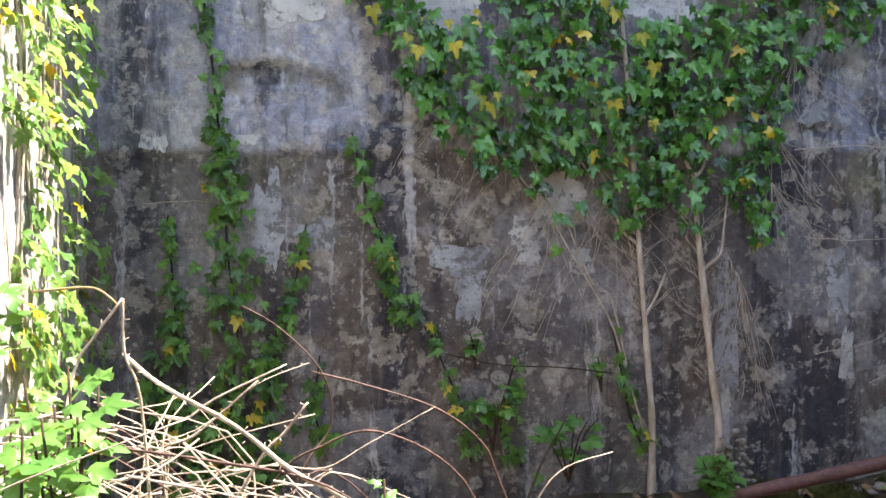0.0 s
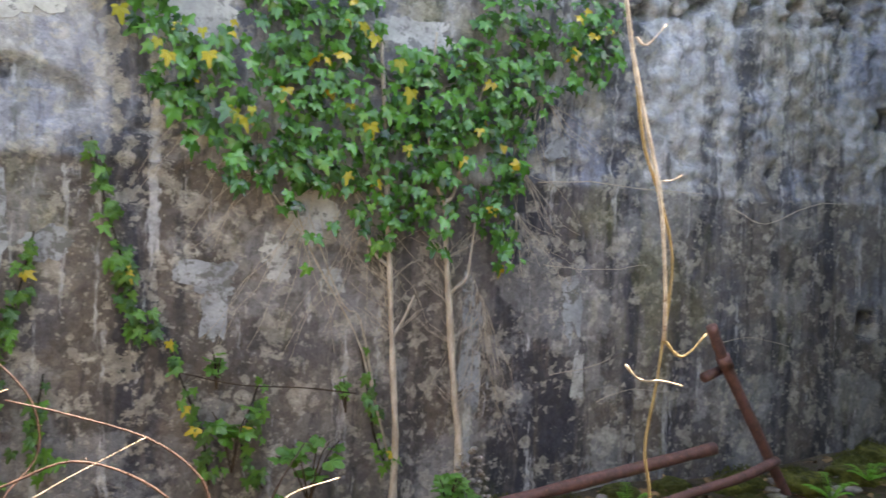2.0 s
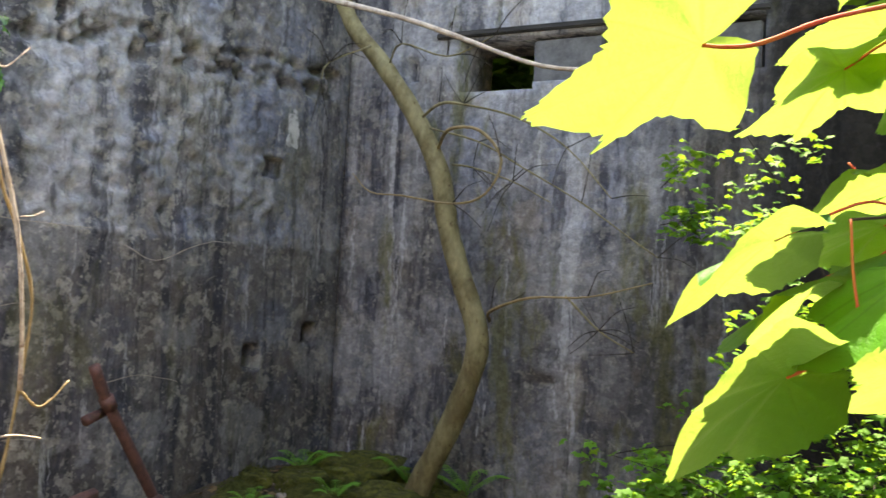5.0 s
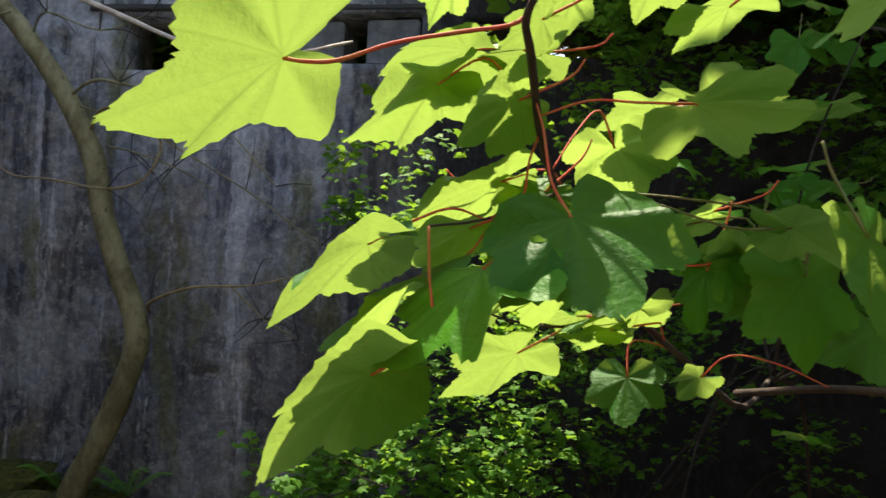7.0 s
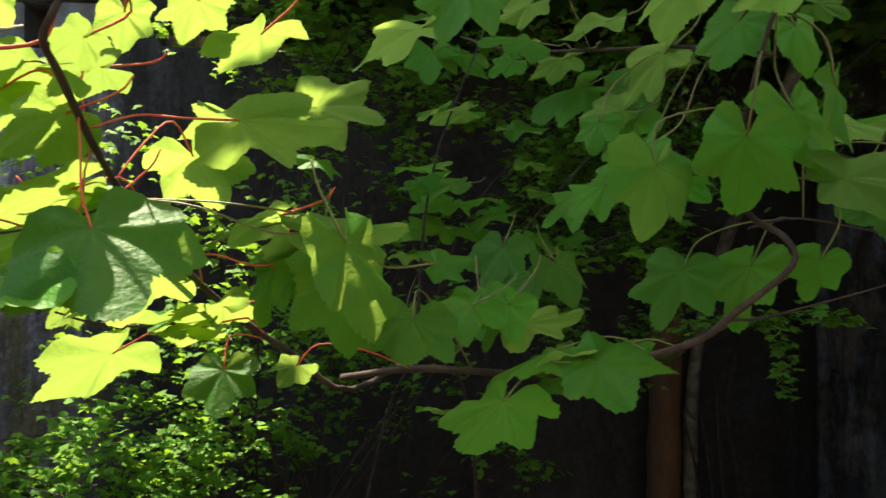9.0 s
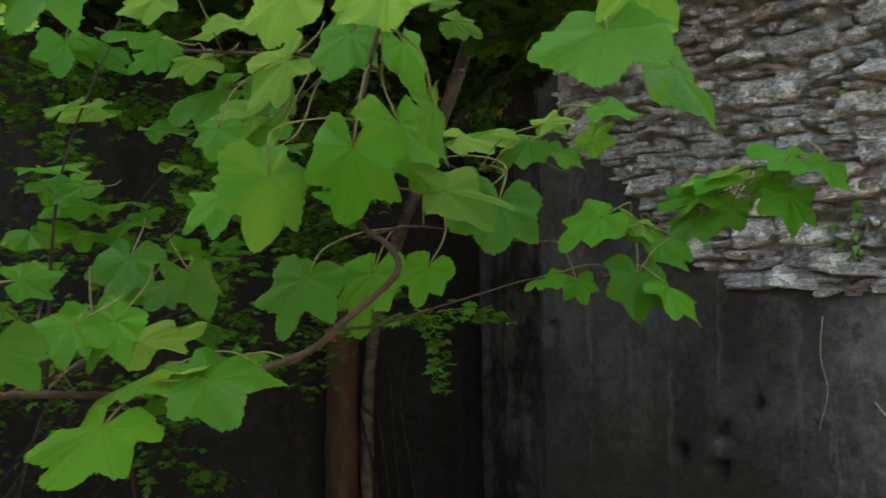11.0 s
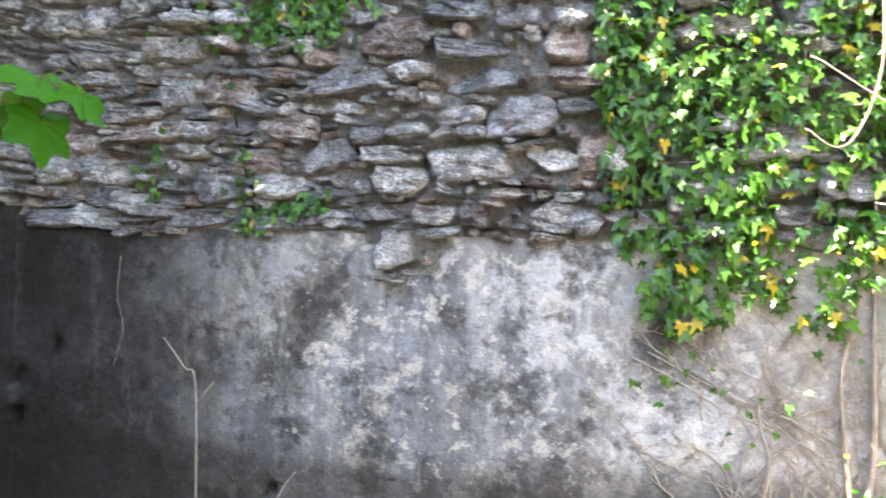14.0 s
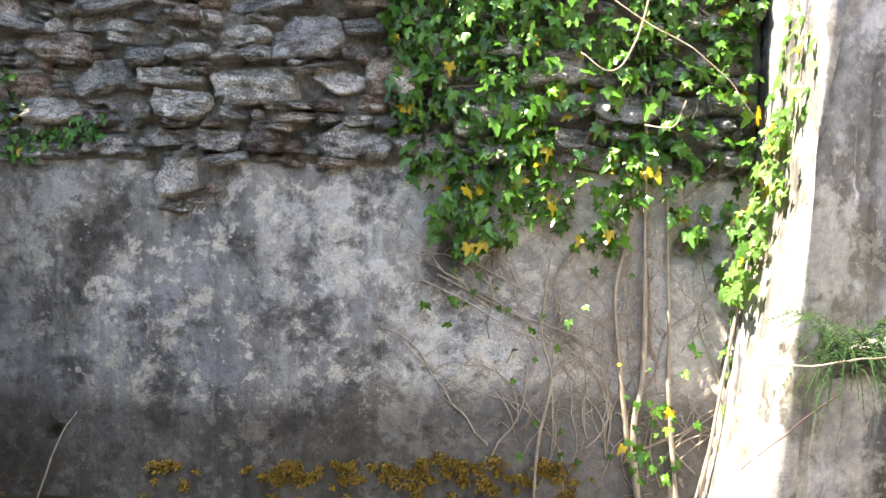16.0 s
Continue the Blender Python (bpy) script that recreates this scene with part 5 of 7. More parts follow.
def moss_clump(pos, size, material, seed, label, turn=0.0):
    """A cushion of moss: a lumpy pad with short upright sprigs."""
    rng = random.Random(seed)
    g = Geo()
    for k in range(int(2600 * size[0])):
        a, r = rng.uniform(0, 6.28), math.sqrt(rng.random())
        x, y = math.cos(a) * r * size[0], math.sin(a) * r * size[1]
        top = size[2] * (1 - r * r) * (0.7 + 0.6 * rng.random())
        d = Vector((rng.uniform(-1, 1), rng.uniform(-1, 1), 1.2)).normalized() * rng.uniform(0.008, 0.02)
        w = Vector((rng.uniform(-1, 1), rng.uniform(-1, 1), 0)).normalized() * 0.0035
        p = Vector((x, y, top))
        g.add([p - w, p + w, p + d], [(0, 1, 2)])
    n = 14
    for j in range(5):
        s = j / 4
        for i in range(n):
            a = 2 * math.pi * i / n
            k = 1 + 0.25 * fbm(math.cos(a) + seed, math.sin(a), s, 3)
            g.v.append((math.cos(a) * size[0] * s * k, math.sin(a) * size[1] * s * k, size[2] * (1 - s * s) * 0.85 - 0.02 * s))
    b = len(g.v) - 5 * n
    g.f += [(b + j * n + i, b + (j + 1) * n + i, b + (j + 1) * n + (i + 1) % n, b + j * n + (i + 1) % n) for j in range(4) for i in range(n)]
    ob = part("moss_cushion", g, material)
    ob.location = pos
    ob.rotation_euler = (turn, 0, 0)
    tagged(ob, label, "moss", "moss cushions", "stuff")


moss_rng = random.Random(66)
with settled(SKEW):
    for k in range(120):
        x = moss_rng.choice((1.03, 0.72, 0.62, 0.48, 0.38, 0.30, 0.18, 0.06, -0.05, 0.25)) + moss_rng.gauss(0, 0.06)
        z = 0.99 + 0.03 * step01(x, 0.6, 0.3) - abs(moss_rng.gauss(0, 0.05))
        w = 0.006 + 0.026 * moss_rng.random() ** 2
        moss_clump((x, Y_S + 0.001, z), (w, w * moss_rng.uniform(0.45, 0.9), 0.010), GOLD_MOSS, 600 + k, "golden moss cushion on the wall foot", -math.pi / 2)
for k, (x, y, w) in enumerate(((2.02, 3.25, 0.12), (2.3, 3.2, 0.10), (3.3, 3.25, 0.14), (3.6, 3.2, 0.12), (4.0, 3.2, 0.12), (4.5, 2.8, 0.16), (4.25, 3.3, 0.10), (4.8, 2.9, 0.14), (4.6, 2.3, 0.14), (4.2, 2.9, 0.16), (3.85, 2.75, 0.13), (4.45, 2.45, 0.13), (3.5, 2.8, 0.12), (3.1, 3.0, 0.12), (4.0, 2.45, 0.14), (2.8, 3.1, 0.10), (4.35, 2.2, 0.13))):
    moss_clump((x, y, ground_z(x, y) + 0.02), (w, w * 0.8, 0.05), MOSS, 620 + k, "dark green moss cushion on rubble")


def fern(pos, fronds, length, seed):
    rng = random.Random(seed)
    plant = thing("fern", "bright green fern growing from mossy rubble", "fern", "ferns on the mound", at=pos)
    for k in range(fronds):
        a = 2 * math.pi * k / fronds + rng.uniform(-0.4, 0.4)
        l = length * rng.uniform(0.7, 1.1)
        d = Vector((math.cos(a), math.sin(a), 0))
        up = rng.uniform(0.45, 1.0)
        rib = [Vector((0, 0, 0)), d * l * 0.28 + Vector((0, 0, l * 0.5 * up)), d * l * 0.62 + Vector((0, 0, l * 0.85 * up)), d * l * 0.95 + Vector((0, 0, l * 0.8 * up))]
        line = spline(rib, 8)
        g = Geo().tube(rib, 0.0025, 0.001, 4, smooth=4, rng=rng)
        side = d.cross(Vector((0, 0, 1)))
        for i, p in enumerate(line[3:]):
            t = (i + 3) / len(line)
            w = l * 0.24 * math.sin(math.pi * min(1, t * 1.02)) ** 0.8
            for sgn in (-1, 1):
                e = p + side * sgn * w + d * w * 0.35 - Vector((0, 0, w * 0.15))
                c = d * l * 0.020
                mid = (p + e) / 2
                g.add([p - c * 0.6, p + c * 0.6, mid + c, e, mid - c], [(0, 1, 2, 3, 4)])
        part("frond", g, FERN, plant)


for k, (x, y, l) in enumerate(((4.45, 3.12, 0.24), (4.78, 2.62, 0.22), (4.93, 2.32, 0.26), (3.85, 3.0, 0.14), (4.2, 2.72, 0.16), (2.5, 3.05, 0.14), (3.55, 2.95, 0.13))):
    fern((x, y, ground_z(x, y) + 0.03), 7, l, 640 + k)


def litter():
    rng = random.Random(95)
    g = Geo()
    for k in range(2600):
        x, y = rng.uniform(-0.4, 5.0), rng.uniform(-3.2, 3.35) if k < 1400 else rng.uniform(1.8, 3.35)
        m = basis_matrix((x, y, ground_z(x, y) + 0.012), (rng.uniform(-1, 1), rng.uniform(-1, 1), rng.uniform(-0.2, 0.2)), (rng.uniform(-0.5, 0.5), rng.uniform(-0.5, 0.5), 1), rng.uniform(0.03, 0.08))
        g.add(*rng.choice(IVY_SHAPES), m)
    ob = part("leaf_litter", g, LITTER)
    tagged(ob, "scattered brown dead leaves on the ground", "leaf litter", kind="stuff")


litter()


# ------------------------------------------------------------------ leaning tree before the east wall
def leaning_tree():
    rng = random.Random(101)
    b = Vector((4.6, 2.45, 0.6))
    tree = thing("leaning_tree", "bare leaning young tree with greenish bark, rooted in mossy rubble", "tree", at=b)
    trunk = [(4.62, 2.52, 0.45), (4.60, 2.44, 0.67), (4.6, 2.31, 0.93), (4.6, 2.20, 1.20), (4.6, 2.14, 1.48), (4.6, 2.26, 1.80), (4.6, 2.36, 2.08), (4.6, 2.43, 2.37), (4.6, 2.62, 2.71), (4.6, 2.86, 3.02), (4.6, 3.10, 3.30), (4.58, 3.25, 3.8), (4.5, 3.3, 4.6)]
    part("trunk", Geo().tube([Vector(p) - b for p in trunk], 0.070, 0.046, 14, 0.07, 4, rng), BARK_GREEN, tree)
    branches = [((4.6, 2.58, 2.67), (4.5, 2.40, 2.73), (4.45, 2.23, 2.71), (4.4, 1.9, 2.62), (4.35, 1.6, 2.45), (4.3, 1.35, 2.2)), ((4.6, 2.45, 2.50), (4.35, 2.25, 2.56), (4.3, 2.05, 2.54), (4.3, 1.92, 2.39), (4.3, 2.0, 2.22), (4.3, 2.18, 2.17), (4.3, 2.48, 2.21), (4.3, 2.68, 2.23), (4.3, 2.80, 2.33)), ((4.6, 2.08, 1.58), (4.4, 1.98, 1.64), (4.3, 1.73, 1.72), (4.3, 1.44, 1.74), (4.3, 1.14, 1.82)), ((4.3, 1.55, 1.74), (4.3, 1.38, 1.59), (4.3, 1.21, 1.50)), ((4.5, 2.45, 2.6), (4.4, 2.1, 2.5), (4.4, 1.84, 2.36), (4.4, 1.53, 2.19), (4.4, 1.29, 2.03), (4.4, 1.15, 1.94)), ((4.5, 2.30, 2.4), (4.35, 2.1, 2.36), (4.3, 1.85, 2.28), (4.3, 1.65, 2.18)), ((4.6, 2.8, 3.0), (4.4, 2.6, 3.05), (4.2, 2.2, 2.9), (4.1, 1.9, 2.95)), ((4.55, 2.9, 3.1), (4.3, 3.0, 2.95), (4.1, 2.9, 2.8))]
    for k, pts in enumerate(branches):
        part("branch", Geo().tube([Vector(p) - b for p in pts], 0.010 if k < 3 else 0.006, 0.003, 6, 0.1, 4, rng), YELLOW_CANE if k in (1, 2) else BARK_GREEN, tree)
    g = Geo()
    for k in range(48):
        pts = rng.choice(branches)
        p = Vector(rng.choice(pts[1:])) - b
        d = Vector((rng.uniform(-0.5, 0.3), rng.uniform(-1, 0.6), rng.uniform(-0.6, 0.7))).normalized()
        g.tube([p, p + d * 0.12 + Vector((0, 0, 0.02)), p + d * 0.24 + Vector((rng.uniform(-0.05, 0.05), 0, rng.uniform(-0.06, 0.06)))], 0.0035, 0.0015, 4, smooth=3, rng=rng)
    tagged(part("twig_sprays", g, TWIG, tree), kind="stuff")
    b2 = Vector((3.8, 2.3, 2.99))
    pale = thing("fallen_branch", "bleached bare branch hanging across the openings", "branch", at=b2)
    part("limb", Geo().tube([Vector(p) - b2 for p in ((3.9, 2.9, 3.2), (3.8, 2.26, 2.99), (3.8, 1.94, 2.87), (3.8, 1.53, 2.71), (3.8, 1.2, 2.68), (3.85, 0.9, 2.75))], 0.014, 0.007, 6, 0.1, 4, rng), DRY_CANE, pale)


leaning_tree()


# ------------------------------------------------------------------ openings of the east wall
def box(lo, hi, bevel=0.006, rng=None):
    bm = bmesh.new()
    bmesh.ops.create_cube(bm, size=1.0)
    for v in bm.verts:
        for k in range(3):
            v.co[k] = lo[k] + (v.co[k] + 0.5) * (hi[k] - lo[k])
            if rng:
                v.co[k] += rng.uniform(-0.006, 0.006)
    bmesh.ops.bevel(bm, geom=bm.edges[:], offset=bevel, segments=2, affect="EDGES")
    g = Geo()
    g.v = [tuple(v.co) for v in bm.verts]
    g.f = [tuple(v.index for v in f.verts) for f in bm.faces]
    bm.free()
    return g


def opening_blocks():
    rng = random.Random(111)
    for y0, y1, back in ((1.70, 2.12, 0.05), (1.27, 1.69, 0.06), (0.84, 1.14, 0.04)):
        tagged(part("infill_block", box((X_E + back, y0, 2.962), (X_E + 0.40, y1, 3.215), 0.01, rng), BLOCK, smooth=False), "grey concrete block filling part of the opening", "block", "blocks in the wall opening")
    tagged(part("lintel", box((X_E - 0.012, 0.80, 3.262), (X_E + 0.3, 2.75, 3.295), 0.008, rng), DARKWOOD, smooth=False), "thin dark lintel above the wall openings", "lintel", kind="structure")
    tagged(part("lintel", box((X_E - 0.012, -0.45, 3.143), (X_E + 0.3, 0.65, 3.175), 0.008, rng), DARKWOOD, smooth=False), "thin dark lintel over the far opening", "lintel", kind="structure")


opening_blocks()


# ------------------------------------------------------------------ foliage helpers
SHAFTS = ((1.62, 1.68, 1.29, 1.14, 0.028), (1.38, 1.84, 1.10, 1.37, 0.034))
SUN_LOCAL = SKEW.to_3x3().inverted() @ SUN_TRAVEL


def in_shaft(p, reach=0.16):
    """Whether a leaf here, on the skewed south side, would close one of the gaps that let sun down the rubble wall."""
    q = p + SUN_LOCAL * ((Y_S + 0.01 - p.y) / SUN_LOCAL.y)
    for x0, z0, x1, z1, r in SHAFTS:
        d = Vector((x1 - x0, z1 - z0))
        t = min(1.0, max(0.0, Vector((q.x - x0, q.z - z0)).dot(d) / d.length_squared))
        if (Vector((q.x - x0, q.z - z0)) - d * t).length < r + reach:
            return True
    return False


def foliage_mass(parent, name, material, shapes, clusters, per, leaf, rng, flat=0.6, label="", spare=None):
    """Many small leaves round cluster centres: (centre, radius)."""
    g = Geo()
    for c, r in clusters:
        c = Vector(c)
        for _ in range(per):
            d = Vector((rng.gauss(0, 1), rng.gauss(0, 1), rng.gauss(0, 0.7)))
            p = c + d * r * 0.55
            if spare and in_shaft(p + spare):
                continue
            out = Vector((rng.uniform(-flat, flat), rng.uniform(-flat, flat), 1.0))
            tip = Vector((rng.uniform(-1, 1), rng.uniform(-1, 1), rng.uniform(-0.9, 0.1)))
            g.add(*rng.choice(shapes), basis_matrix(p, tip, out, leaf * rng.uniform(0.6, 1.25)))
    return tagged(part(name, g, material, parent, label), kind="stuff")


def hawthorn():
    """The bush in front of the shaded east wall."""
    rng = random.Random(121)
    b = Vector((3.9, 0.0, 0.35))
    bush = thing("hawthorn_bush", "dense hawthorn bush with small lobed leaves in shade", "bush", at=b)
    limbs = []
    for k in range(26):
        tip = Vector((rng.uniform(-0.7, 0.6), rng.uniform(-1.9, 1.2), rng.uniform(0.3, 2.7)))
        low = tip * 0.35 + Vector((rng.uniform(-0.2, 0.25), rng.uniform(-0.2, 0.2), 0.10))
        mid = tip * 0.7 + Vector((rng.uniform(-0.15, 0.2), rng.uniform(-0.2, 0.2), 0.2))
        limbs.append([Vector((rng.uniform(0.0, 0.3), rng.uniform(-0.3, 0.3), -0.1)), low, mid, tip])
    for pts in limbs[:8]:
        part("stem", Geo().tube(pts, 0.009, 0.003, 6, 0.15, 5, rng), TWIG, bush)
    g = Geo()
    for pts in limbs[8:]:
        g.tube(pts, 0.007, 0.002, 5, 0.15, 5, rng)
    clusters = []
    for pts in limbs:
        line = spline(pts, 8)
        for p in line[16:]:
            clusters.append((p + Vector((rng.gauss(0, 0.12), rng.gauss(0, 0.15), rng.gauss(0, 0.10))), rng.uniform(0.06, 0.14)))
    # flat sprays of twigs, each with its clumps: count, x, y, z ranges
    for count, xs, ys, zs in ((70, (-0.85, -0.3), (0.1, 0.95), (0.35, 0.98)), (5, (-0.1, 0.3), (0.6, 0.95), (1.6, 1.95)), (16, (-0.5, 0.4), (-0.65, -0.1), (2.0, 2.55)), (16, (-0.5, 0.5), (-1.5, -0.9), (1.9, 2.6)), (18, (-0.4, 0.5), (-2.1, -1.2), (1.6, 2.1)), (22, (-0.5, 0.6), (-1.9, -0.3), (1.2, 2.4)), (6, (-0.2, 0.5), (-1.6, -1.0), (0.6, 1.5)), (7, (-0.4, 0.3), (-0.5, 0.0), (0.6, 1.3))):
        for k in range(count):
            p = Vector((rng.uniform(*xs), rng.uniform(*ys), rng.uniform(*zs)))
            way = Vector((rng.uniform(-0.6, 0.2), rng.uniform(-0.7, 0.7), rng.uniform(-0.25, 0.25)))
            g.tube([p - way * 0.3, p + Vector((0, 0, 0.02)), p + way * 0.35], 0.003, 0.0012, 4, 0.2, 3, rng)
            for f in (-0.15, 0.05, 0.2, 0.33):
                clusters.append((p + way * f + Vector((rng.gauss(0, 0.03), rng.gauss(0, 0.03), rng.gauss(0, 0.03))), rng.uniform(0.04, 0.085)))
    tagged(part("twig_sprays", g, TWIG, bush), kind="stuff")
    foliage_mass(bush, "leaves", THORN, THORN_SHAPES, clusters, 14, 0.052, rng)


hawthorn()


def spray_of_leaves(sapling, b, leaves, anchor_points, rng):
    """Large sycamore leaves with their red stalks: (x, y, z, rx, ry, rz, width)."""
    for x, y, z, rx, ry, rz, w in leaves:
        red = RED_STEM if y > -0.15 else GREEN_STALK
        m = pose(x - b.x, y - b.y, z - b.z, rx, ry, rz) @ Matrix.Diagonal((w, w, w, 1))
        leaf_object(sapling, SYC_MESH, m, rng)
        p = Vector((x, y, z)) - b
        if w > 0.16:  # its long stalk is one of the stems
            continue
        away = -(m.to_3x3() @ Vector((0, 1, 0))).normalized()
        near = min(anchor_points, key=lambda q: abs((q - p).length - 0.11) + 0.12 * (1 - (q - p).normalized().dot(away)))
        back = p + away * 0.05
        if (near - p).length < 0.24 and (near - p).dot(away) > 0.03:
            part("leaf_stalk", Geo().tube([near, (near + back) / 2 + Vector((0, 0, 0.008)), back, p], 0.0010, 0.0014, 5, smooth=4, rng=rng), red, sapling)
        else:
            part("leaf_stalk", Geo().tube([p - (p - back) * 1.3 + Vector((0, 0, 0.01)), back, p], 0.0010, 0.0014, 5, smooth=4, rng=rng), red, sapling)


SPRAY_A = [
    (0.942, 0.213, 1.935, -26, 25, 20, 0.165), (1.210, 0.150, 1.980, -31, 10, -2, 0.142), (1.206, 0.121, 2.011, -1, 10, -5, 0.114),
    (1.152, 0.069, 1.953, -34, 35, -7, 0.091), (1.212, 0.052, 2.010, -7, 18, -6, 0.083), (1.327, -0.023, 1.940, -42, -15, -105, 0.106),
    (1.366, -0.068, 1.988, -10, 20, -11, 0.093), (1.166, -0.084, 1.954, 1, -18, -172, 0.134), (1.142, -0.104, 2.031, -22, -8, -46, 0.088),
    (1.262, 0.091, 1.894, -17, 20, 3, 0.130), (1.245, 0.046, 1.883, -49, -24, 47, 0.069), (1.282, 0.084, 1.896, -2, -23, -180, 0.066),
    (1.092, 0.185, 1.821, -29, 11, 1, 0.136),
]
SPRAY_B = [
    (1.204, 0.114, 1.843, -27, 16, -13, 0.103), (1.160, 0.153, 1.796, -26, 15, 22, 0.142), (1.047, 0.086, 1.803, -41, -8, 30, 0.142),
    (1.048, 0.022, 1.844, -41, 17, 100, 0.142), (1.031, 0.165, 1.722, -38, 28, -8, 0.142), (1.406, 0.075, 1.714, -33, 23, -17, 0.139),
    (1.337, 0.103, 1.782, -62, 30, -34, 0.058), (1.279, -0.113, 1.813, -69, -7, 33, 0.082), (1.271, -0.156, 1.820, -67, -1, 105, 0.085),
    (1.212, -0.188, 1.809, -82, 5, 115, 0.114), (1.273, -0.143, 1.828, 13, -19, 161, 0.109), (1.292, -0.149, 1.830, 4, 18, -10, 0.091),
    (1.432, -0.051, 1.690, -51, 3, 77, 0.085),
]
SPRAY_C = [
    (1.138, 0.130, 2.057, -47, -7, -24, 0.065), (1.141, -0.047, 2.059, -31, -3, -60, 0.064), (1.136, 0.051, 2.019, -27, 20, -28, 0.055),
    (1.197, 0.028, 2.061, -55, -8, -65, 0.055), (1.472, -0.140, 1.691, -40, 24, -66, 0.055), (1.389, 0.010, 1.760, -3, 23, -8, 0.060),
    (1.387, -0.028, 1.746, -12, 15, -12, 0.086), (1.297, -0.120, 1.873, -19, 11, -20, 0.088), (1.351, -0.056, 1.771, -11, 18, -4, 0.114),
    (1.298, 0.017, 1.807, -19, 19, -1, 0.142), (1.456, -0.378, 1.775, -54, 9, 75, 0.088), (1.296, -0.158, 1.831, -77, -8, 34, 0.086),
    (1.687, -0.666, 2.118, -68, -26, 12, 0.142),
]
SPRAY_D = [
    (1.805, -0.635, 2.143, -29, -34, -9, 0.142), (1.774, -0.537, 1.810, -44, -16, 30, 0.077), (1.829, -0.653, 1.962, -29, -26, -4, 0.136),
    (2.119, -0.585, 2.263, -34, -43, 18, 0.079), (1.230, -0.357, 1.675, -29, -3, 42, 0.112), (1.215, -0.456, 1.716, 2, 31, 146, 0.112),
    (1.265, -0.459, 1.709, -29, 21, -40, 0.103), (1.275, -0.424, 1.723, -18, -2, -9, 0.112), (1.249, -0.261, 1.761, -39, -8, 77, 0.098),
    (1.021, -0.178, 1.833, -64, 8, 146, 0.107), (1.150, -0.160, 1.848, -0, -18, 168, 0.112), (1.536, -0.162, 2.039, 2, -30, -166, 0.13),
    (1.217, -0.265, 2.066, -22, 2, -9, 0.112),
]
SPRAY_E = [
    (1.154, -0.304, 2.090, -60, -22, 60, 0.085), (2.229, -0.430, 2.305, -59, -5, 76, 0.112), (2.223, -0.493, 2.297, -44, 19, 136, 0.112),
    (1.398, -0.611, 2.100, -44, 15, -35, 0.112), (1.520, -0.603, 2.049, -12, 28, -33, 0.089), (1.518, -0.618, 2.033, -54, -23, 3, 0.097),
    (1.242, -0.533, 1.931, -82, -9, 106, 0.112), (1.160, -0.598, 1.954, -96, -14, 37, 0.112), (1.179, -0.662, 1.987, -68, 6, 110, 0.112),
    (1.115, -0.670, 1.997, -82, 10, 134, 0.089), (1.175, -0.789, 1.904, -63, -9, 55, 0.099), (0.888, -0.715, 2.025, -43, -2, 42, 0.112),
    (1.226, -0.626, 2.095, -67, -13, 31, 0.089),
]
SPRAY_F = [
    (1.203, -0.680, 2.085, -69, 9, 114, 0.078), (1.150, -0.528, 2.107, -29, -12, -75, 0.094), (1.109, -0.619, 2.111, -23, 2, -64, 0.098),
    (1.363, -0.845, 2.010, 3, -7, 148, 0.112), (1.312, -0.927, 1.998, -35, -29, -5, 0.076), (1.295, -0.943, 2.025, 14, -19, 127, 0.055),
    (1.244, -1.003, 2.041, -7, 27, 145, 0.080), (1.289, -0.961, 1.987, -32, 28, 120, 0.058), (1.260, -0.995, 1.997, 52, -23, 105, 0.055),
    (1.376, -0.624, 1.816, -51, -8, 34, 0.112), (1.343, -0.702, 1.822, -64, -4, 15, 0.112), (1.222, -0.719, 1.828, -67, -16, 27, 0.065),
    (1.343, -0.345, 1.772, -30, -22, 21, 0.093),
]
SPRAY_G = [
    (1.336, -0.388, 1.773, -52, -13, 25, 0.083), (1.429, -0.429, 1.744, 17, -23, 159, 0.108), (1.680, -0.460, 1.852, -56, -6, 50, 0.104),
    (1.662, -0.544, 1.829, -53, 5, 120, 0.102), (1.721, -0.514, 2.198, 8, -30, -6, 0.112), (1.612, -0.487, 2.226, -24, 7, -34, 0.084),
    (1.592, -0.600, 2.198, -16, -6, -20, 0.112), (1.807, -0.602, 2.193, -17, 9, -28, 0.099), (1.235, -0.788, 1.910, -46, -32, -4, 0.060),
    (1.249, -0.286, 1.821, 8, 39, -165, 0.055), (1.979, -0.431, 1.986, -4, -18, -3, 0.112), (1.930, -0.682, 1.956, 5, -18, -16, 0.112),
    (0.923, -0.825, 2.011, -57, -8, 103, 0.112),
]
SPRAY_H = [
    (1.149, -0.701, 1.911, -6, -27, 136, 0.111), (0.888, -0.758, 2.076, -71, -4, -82, 0.098), (1.357, -1.528, 2.017, 18, -31, -46, 0.110),
    (1.405, -1.422, 1.988, -17, 10, -63, 0.089), (1.416, -1.412, 1.980, 1, -16, -44, 0.112), (1.392, -1.503, 1.980, -38, 7, -97, 0.082),
    (1.370, -1.525, 1.951, -66, -10, 75, 0.112), (1.447, -1.385, 1.953, -16, -27, -24, 0.103), (1.450, -1.385, 1.920, -45, -22, 5, 0.101),
    (1.445, -1.460, 1.935, -55, 15, -94, 0.087), (1.425, -1.269, 1.876, -44, 1, 100, 0.112), (1.408, -1.131, 1.905, -32, -28, -10, 0.110),
    (1.405, -1.214, 1.896, 26, 25, -44, 0.082),
]
